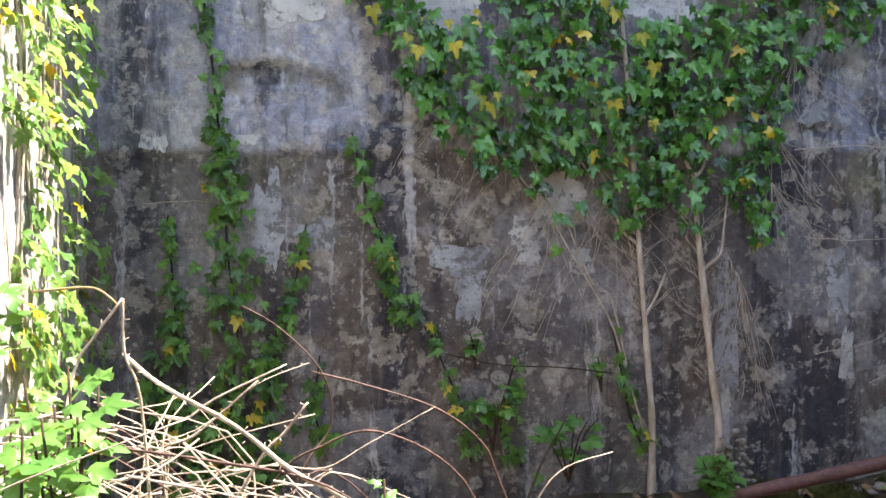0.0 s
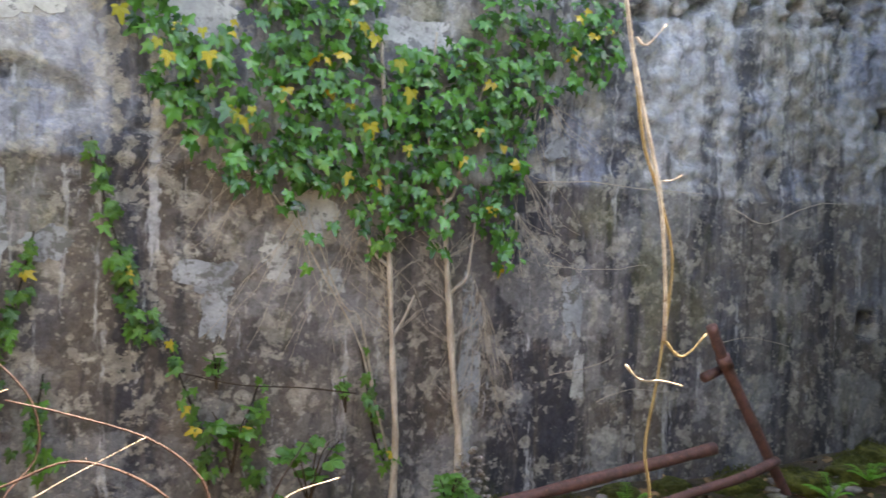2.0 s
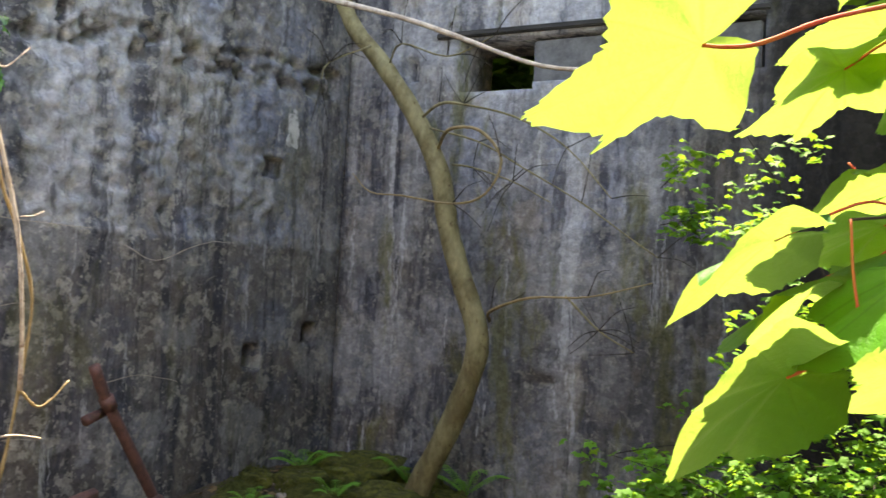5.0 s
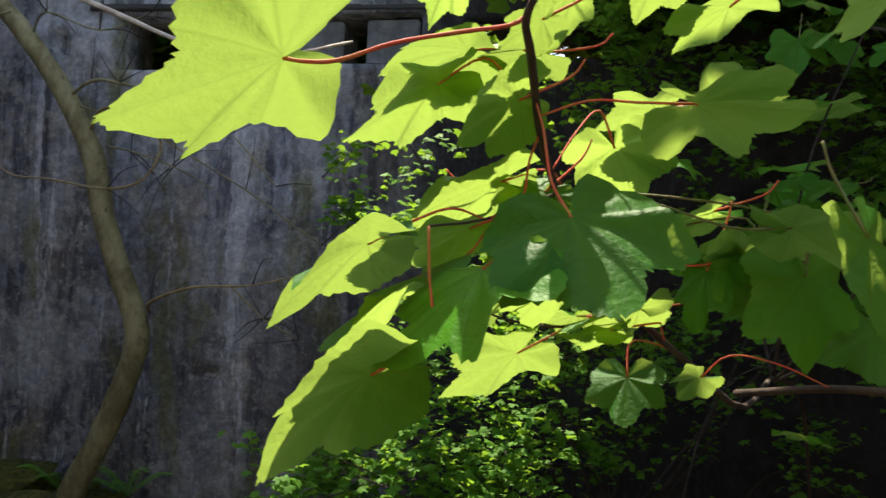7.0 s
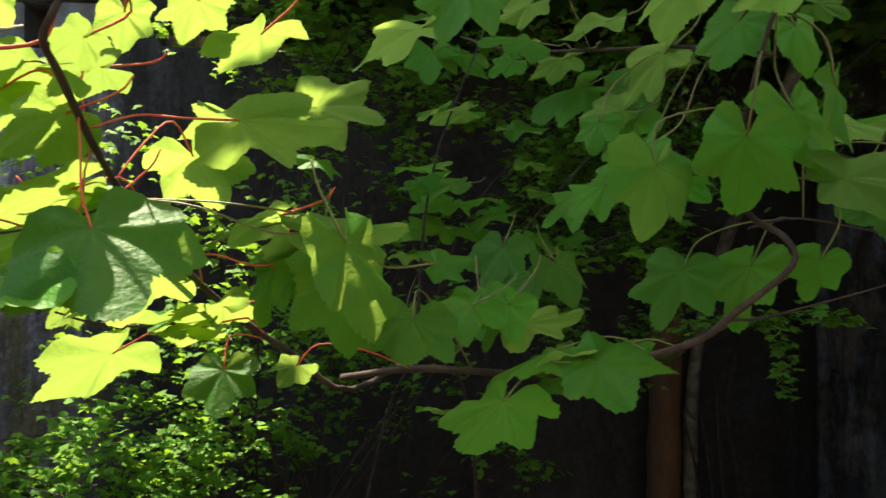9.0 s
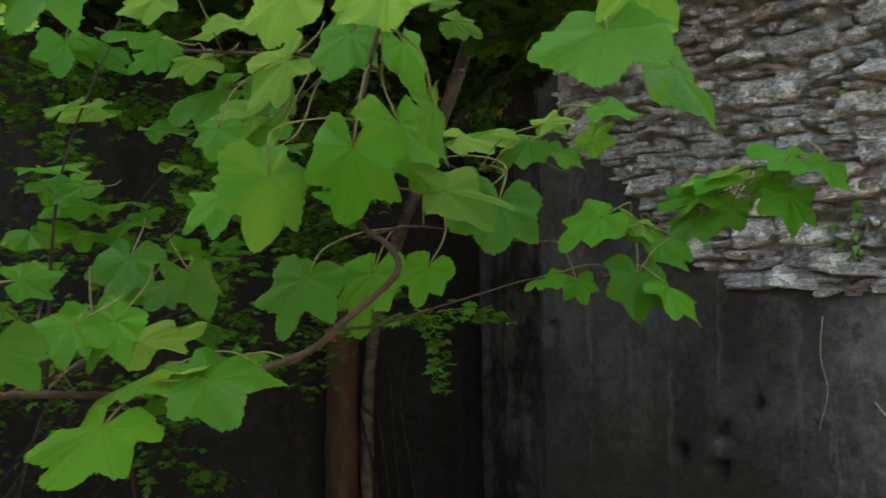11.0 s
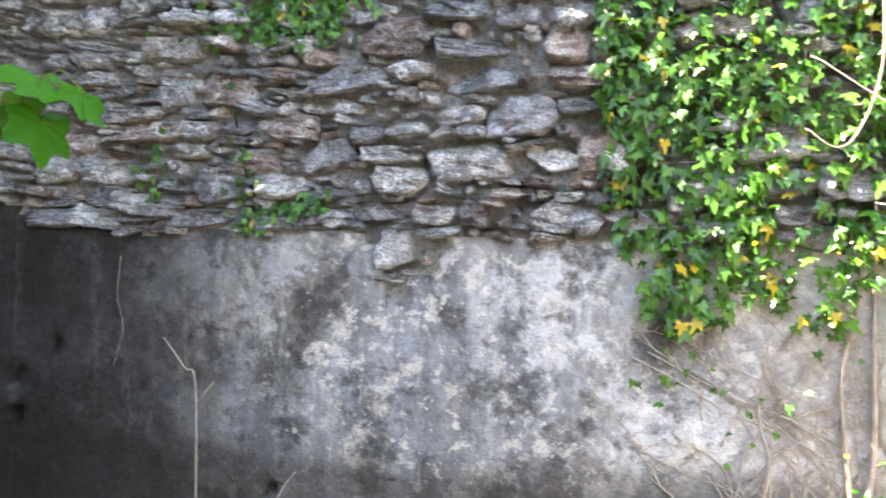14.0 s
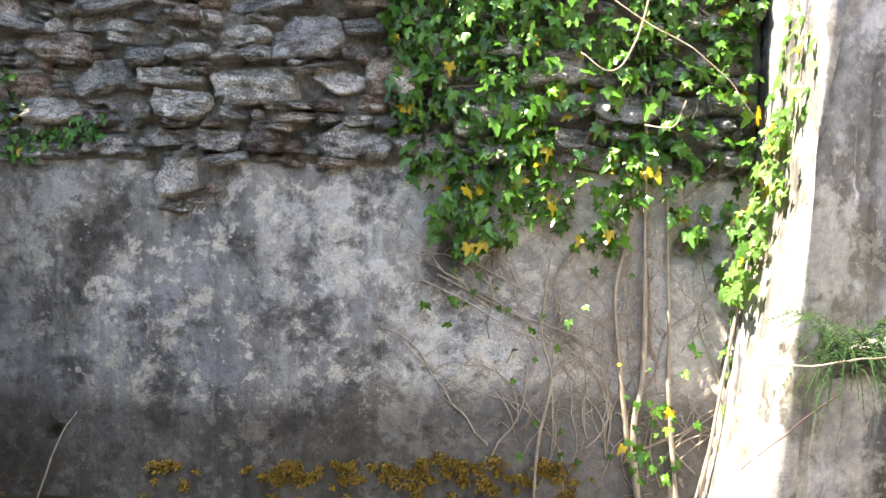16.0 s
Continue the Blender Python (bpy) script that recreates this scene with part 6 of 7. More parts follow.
SPRAY_I = [
    (1.375, -1.175, 1.813, -69, -10, 74, 0.105), (1.344, -1.210, 1.793, -42, 11, 121, 0.103), (1.434, -1.101, 1.804, -60, 15, 61, 0.055),
    (1.456, -1.070, 1.816, -17, -20, -31, 0.068), (1.317, -1.562, 2.002, -55, 17, 107, 0.092), (1.366, -0.511, 2.001, -64, -7, 48, 0.058),
    (1.311, -0.547, 1.963, -35, -21, 1, 0.086), (1.374, -0.522, 1.923, -34, -30, 15, 0.079),
]


def sycamore_sapling():
    rng = random.Random(131)
    b = Vector((3.2, -0.75, 0.40))
    sapling = thing("sycamore_sapling", "young sycamore with large backlit leaves on red stalks", "tree", at=b)
    stems = [
        ("trunk", ((3.2, -0.75, 0.30), (3.16, -0.73, 1.0), (2.85, -0.62, 1.48), (2.3, -0.42, 1.62), (1.62, -0.22, 1.64), (1.524, -0.14, 1.697), (1.43, -0.056, 1.765), (1.296, 0.019, 1.855), (1.196, 0.048, 1.919), (1.082, 0.057, 1.973), (1.045, 0.06, 1.992), (1.03, 0.047, 2.015), (1.017, 0.02, 2.064)), 0.0058, 0.0028, SHOOT),
        ("branch", ((1.60, -0.205, 1.66), (1.473, -0.288, 1.685), (1.36, -0.35, 1.693), (1.276, -0.405, 1.697), (1.243, -0.466, 1.708), (1.205, -0.525, 1.727), (1.183, -0.562, 1.745), (1.163, -0.587, 1.772), (1.141, -0.637, 1.82), (1.155, -0.636, 1.85), (1.206, -0.633, 1.87), (1.221, -0.615, 1.904), (1.217, -0.616, 1.939), (1.203, -0.625, 2.004), (1.182, -0.635, 2.073), (1.168, -0.642, 2.107), (1.151, -0.647, 2.15)), 0.0048, 0.0026, SHOOT),
        ("branch", ((1.195, -0.60, 1.762), (1.272, -0.68, 1.761), (1.36, -0.844, 1.784), (1.44, -1.004, 1.808), (1.468, -1.087, 1.811), (1.425, -1.146, 1.81), (1.375, -1.175, 1.815)), 0.0018, 0.0009, SHOOT),
        ("branch", ((1.213, -0.617, 1.963), (1.248, -0.711, 1.975), (1.31, -0.817, 1.957), (1.331, -0.916, 1.974), (1.326, -0.969, 2.011), (1.29, -1.007, 2.054)), 0.0017, 0.0009, SHOOT),
        ("branch", ((1.218, -0.631, 1.862), (1.383, -0.798, 1.886), (1.481, -1.031, 1.87), (1.447, -1.164, 1.88), (1.443, -1.247, 1.901), (1.44, -1.393, 1.945), (1.399, -1.497, 1.978), (1.368, -1.539, 1.957)), 0.0018, 0.0008, SHOOT),
        ("branch", ((2.118, -0.473, 2.31), (1.918, -0.535, 2.233), (1.556, -0.589, 2.145), (1.393, -0.618, 2.109), (1.178, -0.638, 2.046)), 0.0028, 0.0022, SHOOT),
        ("branch", ((1.43, -0.056, 1.765), (1.396, 0.024, 1.747), (1.339, 0.082, 1.754), (1.304, 0.114, 1.767)), 0.0022, 0.0012, SHOOT),
        ("branch", ((1.25, 0.03, 1.885), (1.20, 0.07, 1.862), (1.13, 0.10, 1.845), (1.06, 0.13, 1.835)), 0.0016, 0.0010, SHOOT),
        ("leaf_stalk", ((1.06, 0.055, 2.02), (1.059, 0.066, 1.994), (1.02, 0.104, 1.975), (0.977, 0.145, 1.955), (0.962, 0.18, 1.939), (0.947, 0.199, 1.934), (0.942, 0.213, 1.935)), 0.0019, 0.0014, RED_STEM),
    ]
    anchors = []
    for name, pts, r0, r1, skin in stems:
        local = [Vector(p) - b for p in pts]
        part(name, Geo().tube(local, r0, r1, 8, 0.08, 4, rng), skin, sapling)
        if name != "leaf_stalk":
            anchors += spline(local, 6)
    for spray in (SPRAY_A, SPRAY_B, SPRAY_C, SPRAY_D, SPRAY_E, SPRAY_F, SPRAY_G, SPRAY_H, SPRAY_I):
        spray_of_leaves(sapling, b, spray, anchors, rng)
    # smaller leaves further back along the boughs
    more = [((2.2, -0.39, 1.62), (2.25, -0.38, 1.75), (2.35, -0.45, 1.88)), ((2.2, -0.39, 1.62), (2.25, -0.65, 1.75), (2.35, -0.9, 1.9)), ((2.2, -0.39, 1.62), (2.05, -0.4, 2.0), (2.0, -0.5, 2.3)), ((2.2, -0.39, 1.62), (2.15, -0.7, 2.0), (1.95, -1.0, 2.35))]
    for pts in more:
        local = [Vector(p) - b for p in pts]
        part("branch", Geo().tube(local, 0.004, 0.0015, 6, 0.1, 5, rng), TWIG, sapling)
        line = spline(local, 10)
        for k in range(13):
            p = rng.choice(line[7:]) + Vector((rng.gauss(0, 0.12), rng.gauss(0, 0.16), rng.gauss(0, 0.10)))
            m = basis_matrix(p, (rng.uniform(-1, 0.3), rng.uniform(-1, 1), rng.uniform(-0.9, -0.1)), (rng.uniform(-0.6, 0.2), rng.uniform(-0.4, 0.4), 1), rng.uniform(0.07, 0.115))
            leaf_object(sapling, SYC_MESH, m, rng)


sycamore_sapling()


# ------------------------------------------------------------------ dark corner: post, thin stems, trees beyond
def corner_things():
    rng = random.Random(141)
    b = Vector((4.75, -3.3, 0.3))
    tagged(part("old_post", Geo().tube([(4.775, -2.065, 0.2), (4.775, -2.07, 0.9), (4.77, -2.08, 1.5), (4.76, -2.10, 1.93)], 0.095, 0.08, 14, 0.09, 4, rng), POST), "thick rust-brown trunk before the dark wall", "tree trunk")
    g = thing("dead_sapling", "cluster of thin dark dead stems by the brown trunk", "dead stems", at=(4.75, -2.37, 0.3))
    for k in range(4):
        y = 0.16 - 0.07 * k + rng.uniform(-0.02, 0.02)
        part("stem", Geo().tube([(0, y - 0.10, -0.1), (-0.01, y - 0.05, 0.4), (0, y + rng.uniform(-0.03, 0.05), 0.8), (0, y + rng.uniform(-0.06, 0.09), 0.75 + 0.12 * k)], 0.012, 0.005, 6, 0.25, 4, rng), TWIG, g)
    t = thing("birch_trunk", "slanting grey-brown trunk growing out of the dark corner", "tree", at=(4.8, -2.22, 0.3))
    off = Matrix.Translation((-4.8, 2.22, -0.3))
    ob = part("trunk", Geo().tube([(4.80, -2.22, 0.30), (4.76, -2.23, 1.29), (4.52, -2.26, 1.90), (4.22, -2.305, 2.336), (3.77, -2.37, 3.04), (3.45, -2.46, 3.71)], 0.036, 0.028, 12, 0.12, 4, rng), BARK_DAPPLED, t)
    ob.matrix_local = off
    ob = part("limb", Geo().tube([(4.20, -2.29, 2.32), (3.89, -2.21, 2.43), (3.615, -2.25, 2.58), (3.37, -2.28, 2.67), (3.04, -2.33, 2.85), (2.74, -2.42, 3.06)], 0.010, 0.005, 7, 0.2, 4, rng), TWIG, t)
    ob.matrix_local = off
    c = Vector((X_E, -2.45, 2.15))
    vine = thing("ivy_vine", "dim green ivy hanging over the end of the shaded wall", "ivy", at=c)
    part("stem", Geo().tube([(-0.02, 0.2, -1.6), (-0.02, 0.1, -0.6), (-0.02, 0.25, 0.3), (-0.02, 0.1, 1.0)], 0.012, 0.006, 6, 0.2, 4, rng), TWIG, vine)
    spots = []
    while len(spots) < 620:
        y, z = rng.uniform(-0.75, 1.0), rng.uniform(0.0, 1.3)
        if z > 0.25 + 0.45 * fbm(y * 3, 2, z * 2, 2) and rng.random() < 0.4 + 0.8 * max(0.0, fbm(y * 5, 8, z * 5, 2) + 0.3):
            spots.append((Vector((0, y, z)), 1.0))
    ivy_leaves(vine, spots, IVY_LIGHT_MESH, IVY_LIGHT_ISL, (-1, 0, 0), rng, (0.05, 0.085), 120, (0.01, 0.14), 0.9)
    ivy_strand("dark ivy over the end of the shaded wall", [(4.95, 3.3), (4.9, 3.0), (4.85, 2.8), (4.8, 2.5)], 0.35, 260, 145, False, -3.04, (-0.3, 1, 0), (0.04, 0.08))


corner_things()


def hanging_sprig():
    """A thin twig of small thorn leaves before the dark corner."""
    rng = random.Random(147)
    b = Vector((2.57, -2.31, 1.74))
    sprig = thing("hawthorn_sprig", "thin hanging hawthorn twig with small green leaves", "twig", at=b)
    twigs = [((2.68, -2.13, 1.70), (2.64, -2.2, 1.73), (2.57, -2.31, 1.74), (2.48, -2.43, 1.76), (2.42, -2.51, 1.74)), ((2.55, -2.33, 1.74), (2.53, -2.36, 1.66), (2.52, -2.35, 1.53))]
    clumps = []
    for pts in twigs:
        local = [Vector(p) - b for p in pts]
        part("twig", Geo().tube(local, 0.0022, 0.001, 5, 0.2, 4, rng), TWIG, sprig)
        clumps += [(p, 0.03) for p in spline(local, 4)]
    foliage_mass(sprig, "leaf_tuft", THORN, THORN_SHAPES, clumps, 7, 0.045, rng)


with settled(SKEW):
    hanging_sprig()


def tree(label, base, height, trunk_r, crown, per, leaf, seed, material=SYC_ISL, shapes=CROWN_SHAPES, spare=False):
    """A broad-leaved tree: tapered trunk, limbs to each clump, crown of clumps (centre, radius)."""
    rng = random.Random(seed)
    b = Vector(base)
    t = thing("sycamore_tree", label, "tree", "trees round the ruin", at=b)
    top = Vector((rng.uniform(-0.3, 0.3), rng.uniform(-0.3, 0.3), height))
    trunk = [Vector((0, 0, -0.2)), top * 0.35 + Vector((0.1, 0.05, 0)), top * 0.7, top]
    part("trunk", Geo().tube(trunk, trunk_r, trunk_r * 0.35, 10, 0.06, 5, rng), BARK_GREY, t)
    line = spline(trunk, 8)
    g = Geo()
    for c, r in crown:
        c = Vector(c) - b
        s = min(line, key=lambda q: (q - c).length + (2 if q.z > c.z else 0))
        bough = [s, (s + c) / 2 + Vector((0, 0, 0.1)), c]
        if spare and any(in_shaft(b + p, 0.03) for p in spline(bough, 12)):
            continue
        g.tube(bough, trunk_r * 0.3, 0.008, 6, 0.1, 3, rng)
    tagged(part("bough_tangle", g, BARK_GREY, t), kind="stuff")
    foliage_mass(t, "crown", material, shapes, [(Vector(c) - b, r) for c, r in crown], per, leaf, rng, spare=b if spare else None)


def canopy(x, y, z, sx, sy, sz, count, seed, r=(0.25, 0.5), gap=-0.2, hole=None):
    rng = random.Random(seed)
    out = []
    while len(out) < count:
        p = Vector((x + rng.uniform(-sx, sx), y + rng.uniform(-sy, sy), z + rng.uniform(-sz, sz)))
        if hole and abs(p.x - hole[0]) < hole[2] and abs(p.y - hole[1]) < hole[3]:
            continue
        if fbm(p.x * 0.6, p.y * 0.6, p.z * 0.6, 2) > gap:
            out.append((p, rng.uniform(*r)))
    return out


# the clumps at z 3.85 are unseen, added to shade the east side
tree("sycamore behind the shaded wall, with an added unseen crown shading the room", (6.6, 0.6, 0.35), 5.4, 0.14, canopy(6.3, 0.9, 3.6, 0.6, 2.3, 0.9, 50, 151, gap=-0.9, hole=(6.3, 0.2, 0.9, 0.6)) + canopy(6.1, 2.5, 3.5, 0.3, 0.9, 0.5, 22, 149, (0.2, 0.36), -0.9) + canopy(4.5, -0.9, 3.85, 1.2, 0.85, 0.4, 62, 161, gap=-0.9, hole=(4.6, -1.12, 0.62, 0.48)), 130, 0.15, 152)
# out of view; added only to keep sky light off the corner
with settled(SKEW):
    tree("unseen sycamore added to shade the dark corner", (6.0, -3.0, 0.35), 5.4, 0.13, canopy(4.4, -3.0, 3.75, 1.5, 1.7, 0.4, 115, 153, gap=-0.9, hole=(4.6, -1.12, 0.62, 0.48)), 130, 0.15, 154, spare=True)
# out of view; added to take direct sun off part of the sapling
tree("unseen sycamore added to shade the sapling", (5.6, -1.2, 0.35), 5.2, 0.11, canopy(2.75, -0.75, 3.9, 0.5, 0.7, 0.3, 13, 163, (0.2, 0.32), -0.8) + canopy(2.3, -0.34, 3.95, 0.55, 0.32, 0.2, 20, 167, (0.16, 0.26), -0.9), 130, 0.14, 164)
# out of view; added to stop sun reaching the rubble and pipes
tree("unseen tall sycamore added to shade the far corner", (6.4, 3.2, 0.35), 6.5, 0.15, canopy(6.3, 3.4, 5.6, 0.8, 1.3, 0.9, 50, 165, (0.3, 0.5), -0.6), 130, 0.15, 166)
with settled(SKEW):
    tree("sycamore beyond the rubble wall, seen over its top", (4.2, -5.9, 0.35), 4.6, 0.12, canopy(4.0, -5.8, 3.6, 1.9, 0.8, 0.9, 40, 155), 110, 0.12, 156, spare=True)
tree("low sycamore boughs over the alcove", (5.6, -5.6, 0.35), 4.0, 0.10, canopy(5.2, -4.9, 3.4, 0.8, 0.9, 0.7, 26, 157), 110, 0.11, 158)


# out of view; clumps added along the sun's path to block it
with settled(SKEW):
    tree("unseen tall sycamore added to keep sun off the rubble wall", (4.3, -5.6, 0.35), 6.6, 0.13, canopy(3.95, -2.5, 5.6, 1.2, 0.6, 0.4, 36, 171, (0.2, 0.36), -0.9, hole=(3.76, -2.5, 0.2, 0.7)) + canopy(2.56, -2.42, 5.65, 0.2, 0.3, 0.2, 6, 177, (0.12, 0.2), -0.9), 130, 0.14, 172, spare=True)
# out of view; a few clumps added for dappled shade on the pier
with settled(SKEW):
    tree("unseen slender sycamore added to dapple the broken pier", (-2.6, -1.7, 0.35), 6.4, 0.08, canopy(1.5, -1.9, 5.6, 0.5, 0.14, 0.25, 7, 175, (0.08, 0.16), -0.9), 70, 0.11, 176, spare=True)
# the second canopy is unseen, added to darken the stones below
with settled(SKEW):
    tree("low sycamore bough over the end of the rubble wall, with added clumps shading it", (3.6, -4.9, 0.35), 3.6, 0.07, canopy(2.75, -3.25, 3.15, 0.55, 0.4, 0.16, 18, 173, (0.16, 0.26), -0.9) + canopy(2.35, -2.55, 3.25, 0.6, 0.5, 0.2, 40, 178, (0.16, 0.28), -0.9), 110, 0.11, 174, spare=True)


# ------------------------------------------------------------------ bare stones of the south wall
def stone_mesh(seed):
    """A split stone of unit length and height: an angular outline, a broken layered face, its back in the wall."""
    rng = random.Random(seed)
    n, rings = 26, 6
    g = Geo()
    k = rng.randint(5, 8)
    power = rng.uniform(4.0, 9.0)
    corners = []
    for c in range(k):
        a = 2 * math.pi * (c + rng.uniform(-0.32, 0.32)) / k
        r = 0.53 / (abs(math.cos(a)) ** power + abs(math.sin(a)) ** power) ** (1 / power) * rng.uniform(0.84, 1.06)
        corners.append((a % (2 * math.pi), Vector((math.cos(a) * r, math.sin(a) * r))))
    corners.sort(key=lambda c: c[0])

    def reach(a):
        for (a0, p), (a1, q) in zip(corners, corners[1:] + corners[:1]):
            span, at = (a1 - a0) % (2 * math.pi), (a - a0) % (2 * math.pi)
            if at <= span:
                d, e = Vector((math.cos(a), math.sin(a))), q - p
                return (p.x * e.y - p.y * e.x) / (d.x * e.y - d.y * e.x)

    planes = [(rng.uniform(0.12, 0.21), rng.uniform(-0.22, 0.22), rng.uniform(-0.30, 0.06)) for _ in range(3)]
    layer = rng.uniform(4.0, 8.0)
    for r in range(rings + 1):
        s = (0.12, 0.40, 0.66, 0.86, 0.96, 1.0, 1.0)[r]
        for i in range(n):
            a = 2 * math.pi * i / n
            size = reach(a) * (1 + 0.13 * fbm(math.cos(a) * 4 + seed, math.sin(a) * 4, 2, 4))
            u, v = math.cos(a) * size * s, math.sin(a) * size * s
            y = min(c + p * u + q * v for c, p, q in planes) * (1 - 0.7 * s**16) + 0.06 * fbm(u * 3, v * 3, seed + 4, 4) + 0.05 * fbm(u * 2, v * layer, seed + 2, 3)
            g.v.append((u, -0.35 if r == rings else y, v))
    g.f = [tuple(reversed(range(n)))]
    g.f += [(r * n + i, r * n + (i + 1) % n, (r + 1) * n + (i + 1) % n, (r + 1) * n + i) for r in range(rings) for i in range(n)]
    return g.mesh("stone")


GREY_BLOCKS = ((1.15, 2.24, 0.24, 0.101), (0.76, 2.24, 0.22, 0.078), (0.79, 2.01, 0.24, 0.098), (0.99, 1.96, 0.18, 0.087), (1.20, 2.02, 0.17, 0.109), (1.54, 1.93, 0.16, 0.099), (1.33, 1.94, 0.22, 0.076), (0.56, 1.87, 0.14, 0.096), (1.04, 1.87, 0.13, 0.061), (0.89, 1.87, 0.14, 0.060), (0.83, 2.14, 0.15, 0.059), (0.98, 2.10, 0.14, 0.047), (1.02, 2.03, 0.15, 0.054), (0.79, 2.10, 0.10, 0.046), (1.13, 2.43, 0.19, 0.074), (0.84, 2.43, 0.20, 0.065), (0.67, 2.41, 0.12, 0.077), (1.68, 2.20, 0.13, 0.078), (1.66, 2.34, 0.13, 0.085), (0.79, 2.32, 0.20, 0.059), (1.19, 2.17, 0.20, 0.054))
BROWN_BLOCKS = ((1.00, 2.35, 0.24, 0.113), (0.51, 2.24, 0.19, 0.070), (0.53, 2.33, 0.14, 0.102), (1.41, 2.01, 0.17, 0.077), (0.77, 1.87, 0.09, 0.066), (1.51, 2.21, 0.17, 0.098), (0.43, 2.04, 0.13, 0.114))
# the smallest, at x 1.77, is a fleck of sun made as a white stone
WHITE_BLOCKS = ((0.64, 2.14, 0.20, 0.110), (0.57, 2.02, 0.15, 0.075), (1.00, 1.77, 0.13, 0.12), (1.65, 2.43, 0.16, 0.064), (1.75, 2.34, 0.08, 0.071), (1.77, 1.96, 0.05, 0.043))


def south_stones():
    rng = random.Random(171)
    kinds = {}
    for key, mat, seeds in (("grey", SCHIST, range(16)), ("brown", BROWN_STONE, range(20, 28)), ("white", QUARTZ, range(30, 35))):
        kinds[key] = []
        for s in seeds:
            me = stone_mesh(s)
            me.materials.append(mat)
            kinds[key].append(me)
    # the large stones first, then uneven courses, then chips in the joints
    rows = [(*b, kind) for kind, blocks in (("grey", GREY_BLOCKS), ("brown", BROWN_BLOCKS), ("white", WHITE_BLOCKS)) for b in blocks]

    def free(cx, cz, l, h, gap):
        return not any(abs(cx - px) < (l + pl) / 2 * gap and abs(cz - pz) < (h + ph) / 2 * gap for px, pz, pl, ph, _ in rows)

    z = 1.70
    while z < 3.2:
        h = rng.uniform(0.045, 0.085)
        x = -0.52 + rng.uniform(0, 0.1)
        while x < S_END:
            hh = h * rng.choice((rng.uniform(0.6, 0.9), rng.uniform(0.85, 1.1), rng.uniform(1.0, 1.3)))
            l = hh * rng.choice((rng.uniform(1.2, 1.9), rng.uniform(1.8, 2.8), rng.uniform(2.4, 3.8)))
            cx, cz = x + l / 2, z + h / 2 + rng.uniform(-0.02, 0.02) + 0.02 * fbm(x * 2, z, 4, 2)
            x += l * 0.95
            if cz - hh / 2 < plaster_top(cx) - 0.015 or cz > south_top(cx) - 0.01 or cx + l / 2 > S_END + 0.03:
                continue
            if free(cx, cz, l, hh, 0.80):
                rows.append((cx, cz, l * 1.07, hh * 1.08, "brown" if rng.random() < 0.22 else "white" if rng.random() < 0.03 else "grey"))
        z += h * 0.96
    for k in range(7000):
        cx, cz = rng.uniform(-0.5, S_END - 0.04), rng.uniform(1.68, 2.9)
        l, hh = rng.uniform(0.025, 0.12 if k < 2500 else 0.06), rng.uniform(0.016, 0.05 if k < 2500 else 0.035)
        if cz - hh / 2 < plaster_top(cx) - 0.01 or cz > south_top(cx) - 0.01:
            continue
        if free(cx, cz, l, hh, 0.78):
            rows.append((cx, cz, l, hh, "brown" if rng.random() < 0.2 else "grey"))
    rows.sort(key=lambda r: (r[1] > 2.78, r[0]))
    rest = Geo()
    for k, (cx, cz, l, h, kind) in enumerate(rows):
        out = rng.uniform(-0.012, 0.012) + (0.008 if kind == "white" else 0)
        m = Matrix.Translation((cx, Y_S - 0.016 + out, cz)) @ pose(0, 0, 0, rng.uniform(-5, 5), rng.uniform(-9, 9), rng.uniform(-5, 5)) @ Matrix.Diagonal((l * 1.0, rng.uniform(0.24, 0.38), h * 1.0, 1))
        me = rng.choice(kinds[kind])
        if k < 640:
            ob = new("stone", me)
            ob.parent = wall_south
            ob.matrix_local = m
        else:
            rest.add([v.co for v in me.vertices], [tuple(p.vertices) for p in me.polygons], m)
    if rest.v:
        tagged(part("upper_stones", rest, SCHIST, wall_south, smooth=False), kind="stuff")


south_stones()


# ------------------------------------------------------------------ small things on the walls
def dead_root(label, pts, r, material=IVY_STEM, seed=1):
    rng = random.Random(seed)
    b = Vector(pts[0])
    fine = [p + Vector((0, 0, 0.007 * fbm(p.x * 9, seed, p.z * 9, 3))) for p in spline([Vector(p) - b for p in pts], 6)]
    ob = part("dead_root", Geo().tube(fine, r, r * 0.6, 4, smooth=1, rng=rng), material)
    ob.location = b
    tagged(ob, label, "root", "dead roots on the wall")


for k, (pts, r) in enumerate((
    (((2.20, 3.372, 1.93), (2.45, 3.37, 1.945), (2.75, 3.37, 1.93), (3.1, 3.375, 1.925)), 0.0035),
    (((3.3, 3.375, 1.86), (3.5, 3.372, 1.80), (3.8, 3.375, 1.90), (4.05, 3.375, 1.92)), 0.003),
    (((2.25, 3.378, 1.58), (2.5, 3.376, 1.56), (2.8, 3.376, 1.585)), 0.0025),
    (((2.30, 3.378, 1.10), (2.5, 3.376, 1.13), (2.62, 3.376, 1.17)), 0.002),
    (((3.25, 3.378, 1.22), (3.45, 3.376, 1.24), (3.7, 3.376, 1.19)), 0.002),
    (((-0.3, 3.378, 1.74), (-0.1, 3.376, 1.745), (0.05, 3.376, 1.73)), 0.002),
    (((2.55, 3.378, 0.97), (2.72, 3.376, 1.02), (2.95, 3.376, 1.0)), 0.002),
)):
    dead_root("thin pale dead root clinging to the wall", pts, r, seed=700 + k)
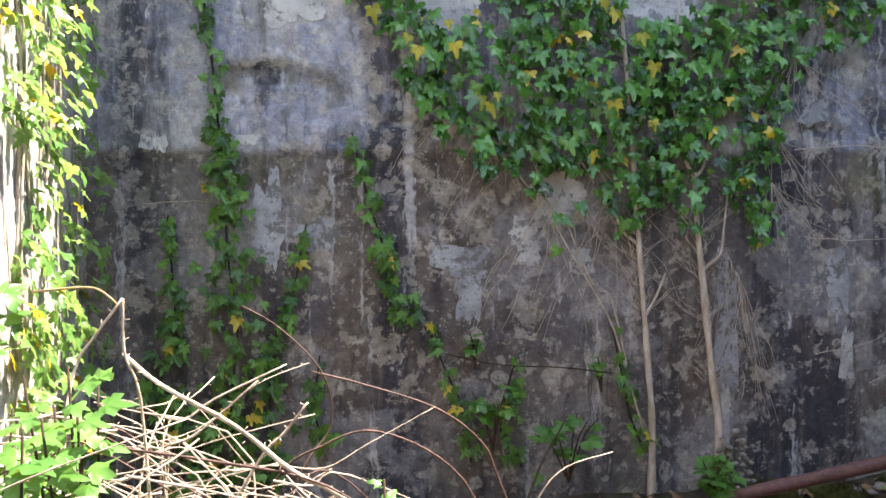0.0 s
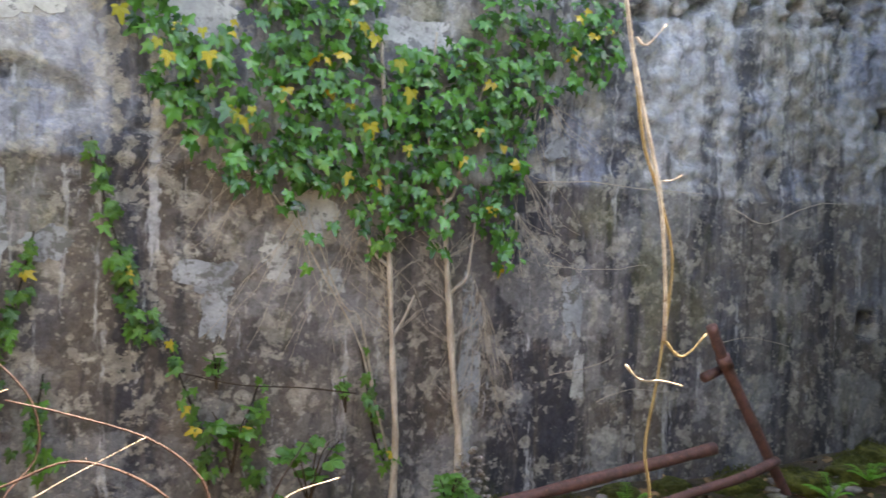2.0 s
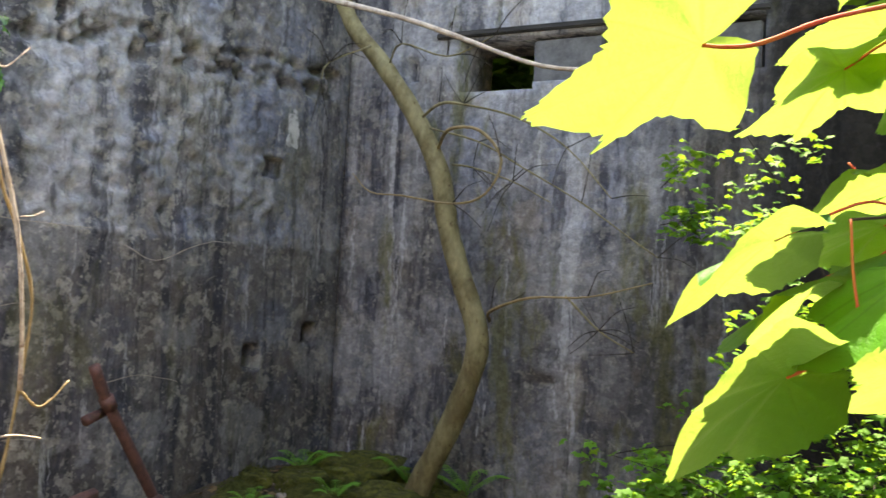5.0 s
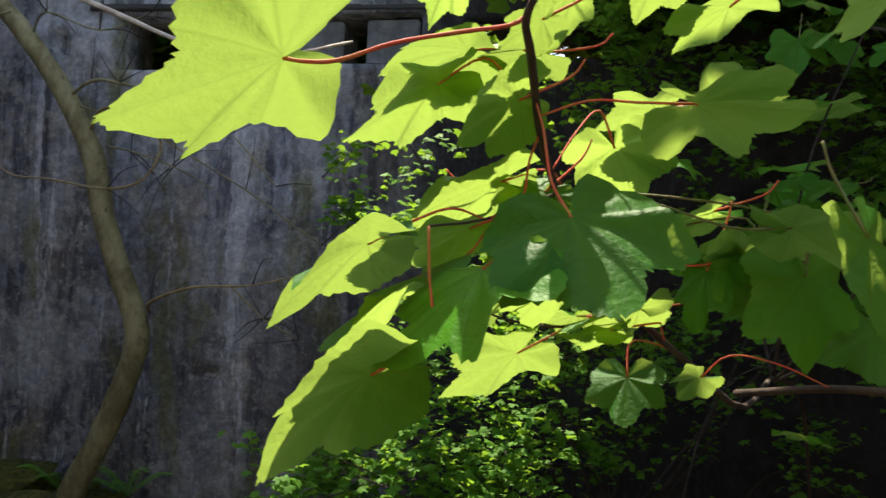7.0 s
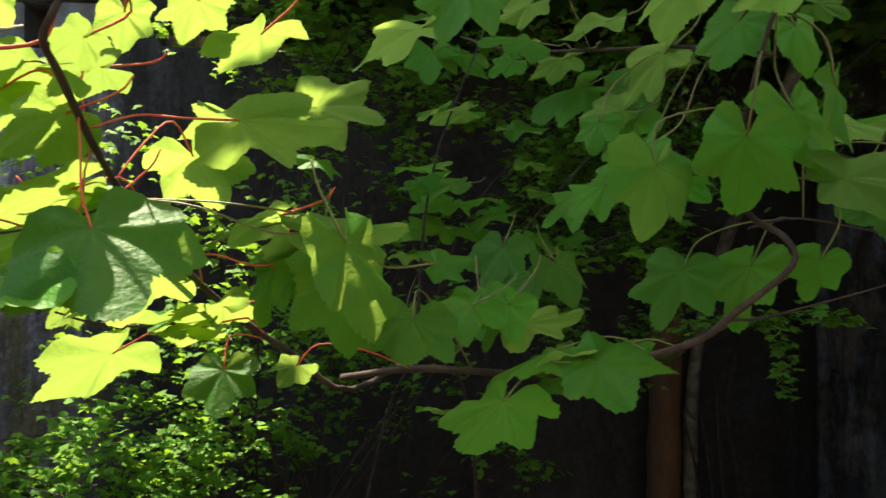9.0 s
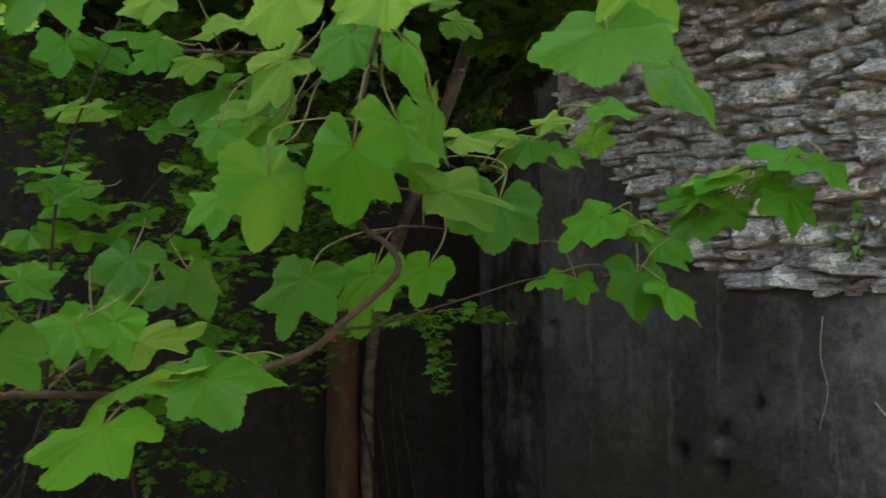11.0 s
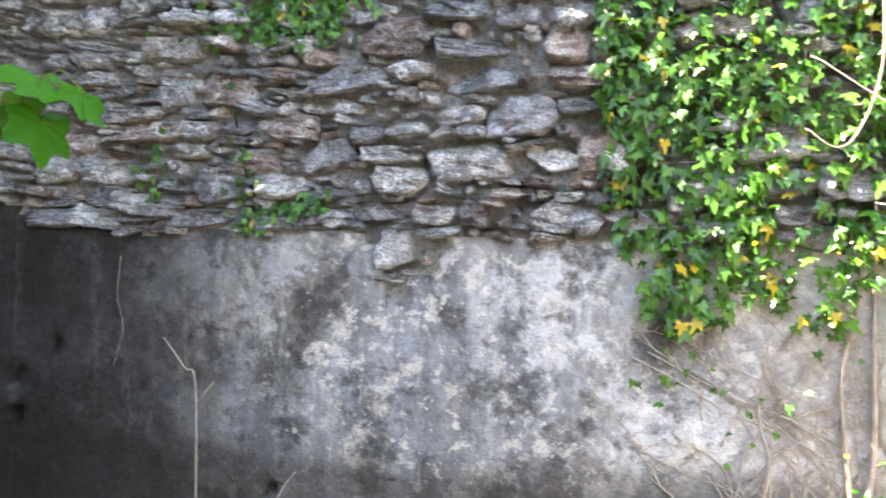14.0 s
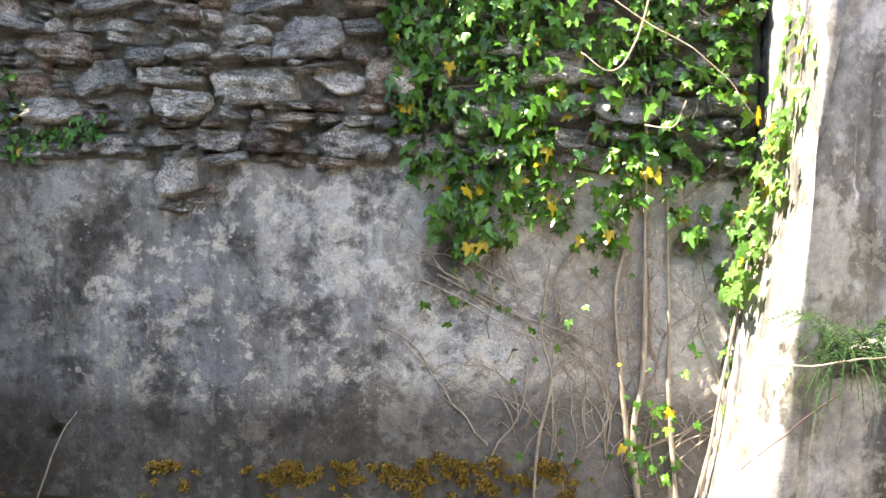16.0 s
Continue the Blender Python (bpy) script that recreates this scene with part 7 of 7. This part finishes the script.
with settled(SKEW):
    for k, (pts, r) in enumerate((
        (((1.58, -3.27, 0.85), (1.59, -3.27, 1.34), (1.63, -3.275, 1.40), (1.70, -3.275, 1.48)), 0.0032),
        (((1.59, -3.27, 1.29), (1.53, -3.27, 1.36)), 0.0018),
        (((1.34, -3.15, 0.90), (1.27, -3.15, 1.08), (1.22, -3.15, 1.16)), 0.0028),
        (((-0.21, -3.18, 2.4), (-0.21, -3.18, 2.23), (-0.17, -3.18, 2.10), (-0.12, -3.18, 2.05), (-0.05, -3.18, 2.09)), 0.0038),
        (((-0.05, -3.15, 2.26), (-0.21, -3.15, 2.16), (-0.36, -3.15, 2.07), (-0.47, -3.15, 1.94)), 0.0024),
        (((-0.21, -3.18, 1.92), (-0.28, -3.18, 1.92), (-0.31, -3.18, 1.98)), 0.003),
        (((1.86, -3.293, 1.72), (1.87, -3.293, 1.60), (1.85, -3.293, 1.5), (1.88, -3.293, 1.38)), 0.001),
    )):
        dead_root("bare pale twig hanging on the wall", pts, r, DRY_CANE if k > 2 else IVY_STEM, 720 + k)


def ledge_plant():
    """A tuft of narrow feathery leaves on the ledge."""
    rng = random.Random(181)
    plant = thing("ledge_plant", "grey-green feathery weed hanging from the ledge", "plant", at=(-0.60, -2.85, 1.44))
    g = Geo()
    for k in range(64):
        a = rng.uniform(0, 6.28)
        l = rng.uniform(0.08, 0.20)
        d = Vector((math.cos(a), abs(math.sin(a)) * 0.8 + 0.1, rng.uniform(-0.9, 0.8))).normalized()
        pts = [Vector((rng.uniform(-0.07, 0.07), 0, rng.uniform(-0.03, 0.02))), d * l * 0.6 + Vector((0, 0, 0.02)), d * l + Vector((0, 0, -0.03))]
        line = spline(pts, 7)
        for i, p in enumerate(line[2:]):
            t = (line[min(i + 3, len(line) - 1)] - line[i + 1]).normalized()
            s = t.orthogonal().normalized()
            for q in (s, -s):
                e = p + (q + t * 0.8).normalized() * 0.016
                g.add([p - t * 0.0022, p + t * 0.0022, e], [(0, 1, 2)])
        g.tube(pts, 0.0014, 0.0006, 4, smooth=3, rng=rng)
    tagged(part("leaves", g, WEED, plant), kind="stuff")
    dead_root("bleached straw lying over the ledge", ((-0.40, -2.74, 1.425), (-0.5, -2.73, 1.43), (-0.66, -2.74, 1.45)), 0.0025, DRY_CANE, 741)
    dead_root("thin dark runner hanging from the ledge", ((-0.56, -2.78, 1.36), (-0.48, -2.80, 1.28), (-0.38, -2.82, 1.18)), 0.0022, RED_CANE, 742)


with settled(SKEW):
    ledge_plant()
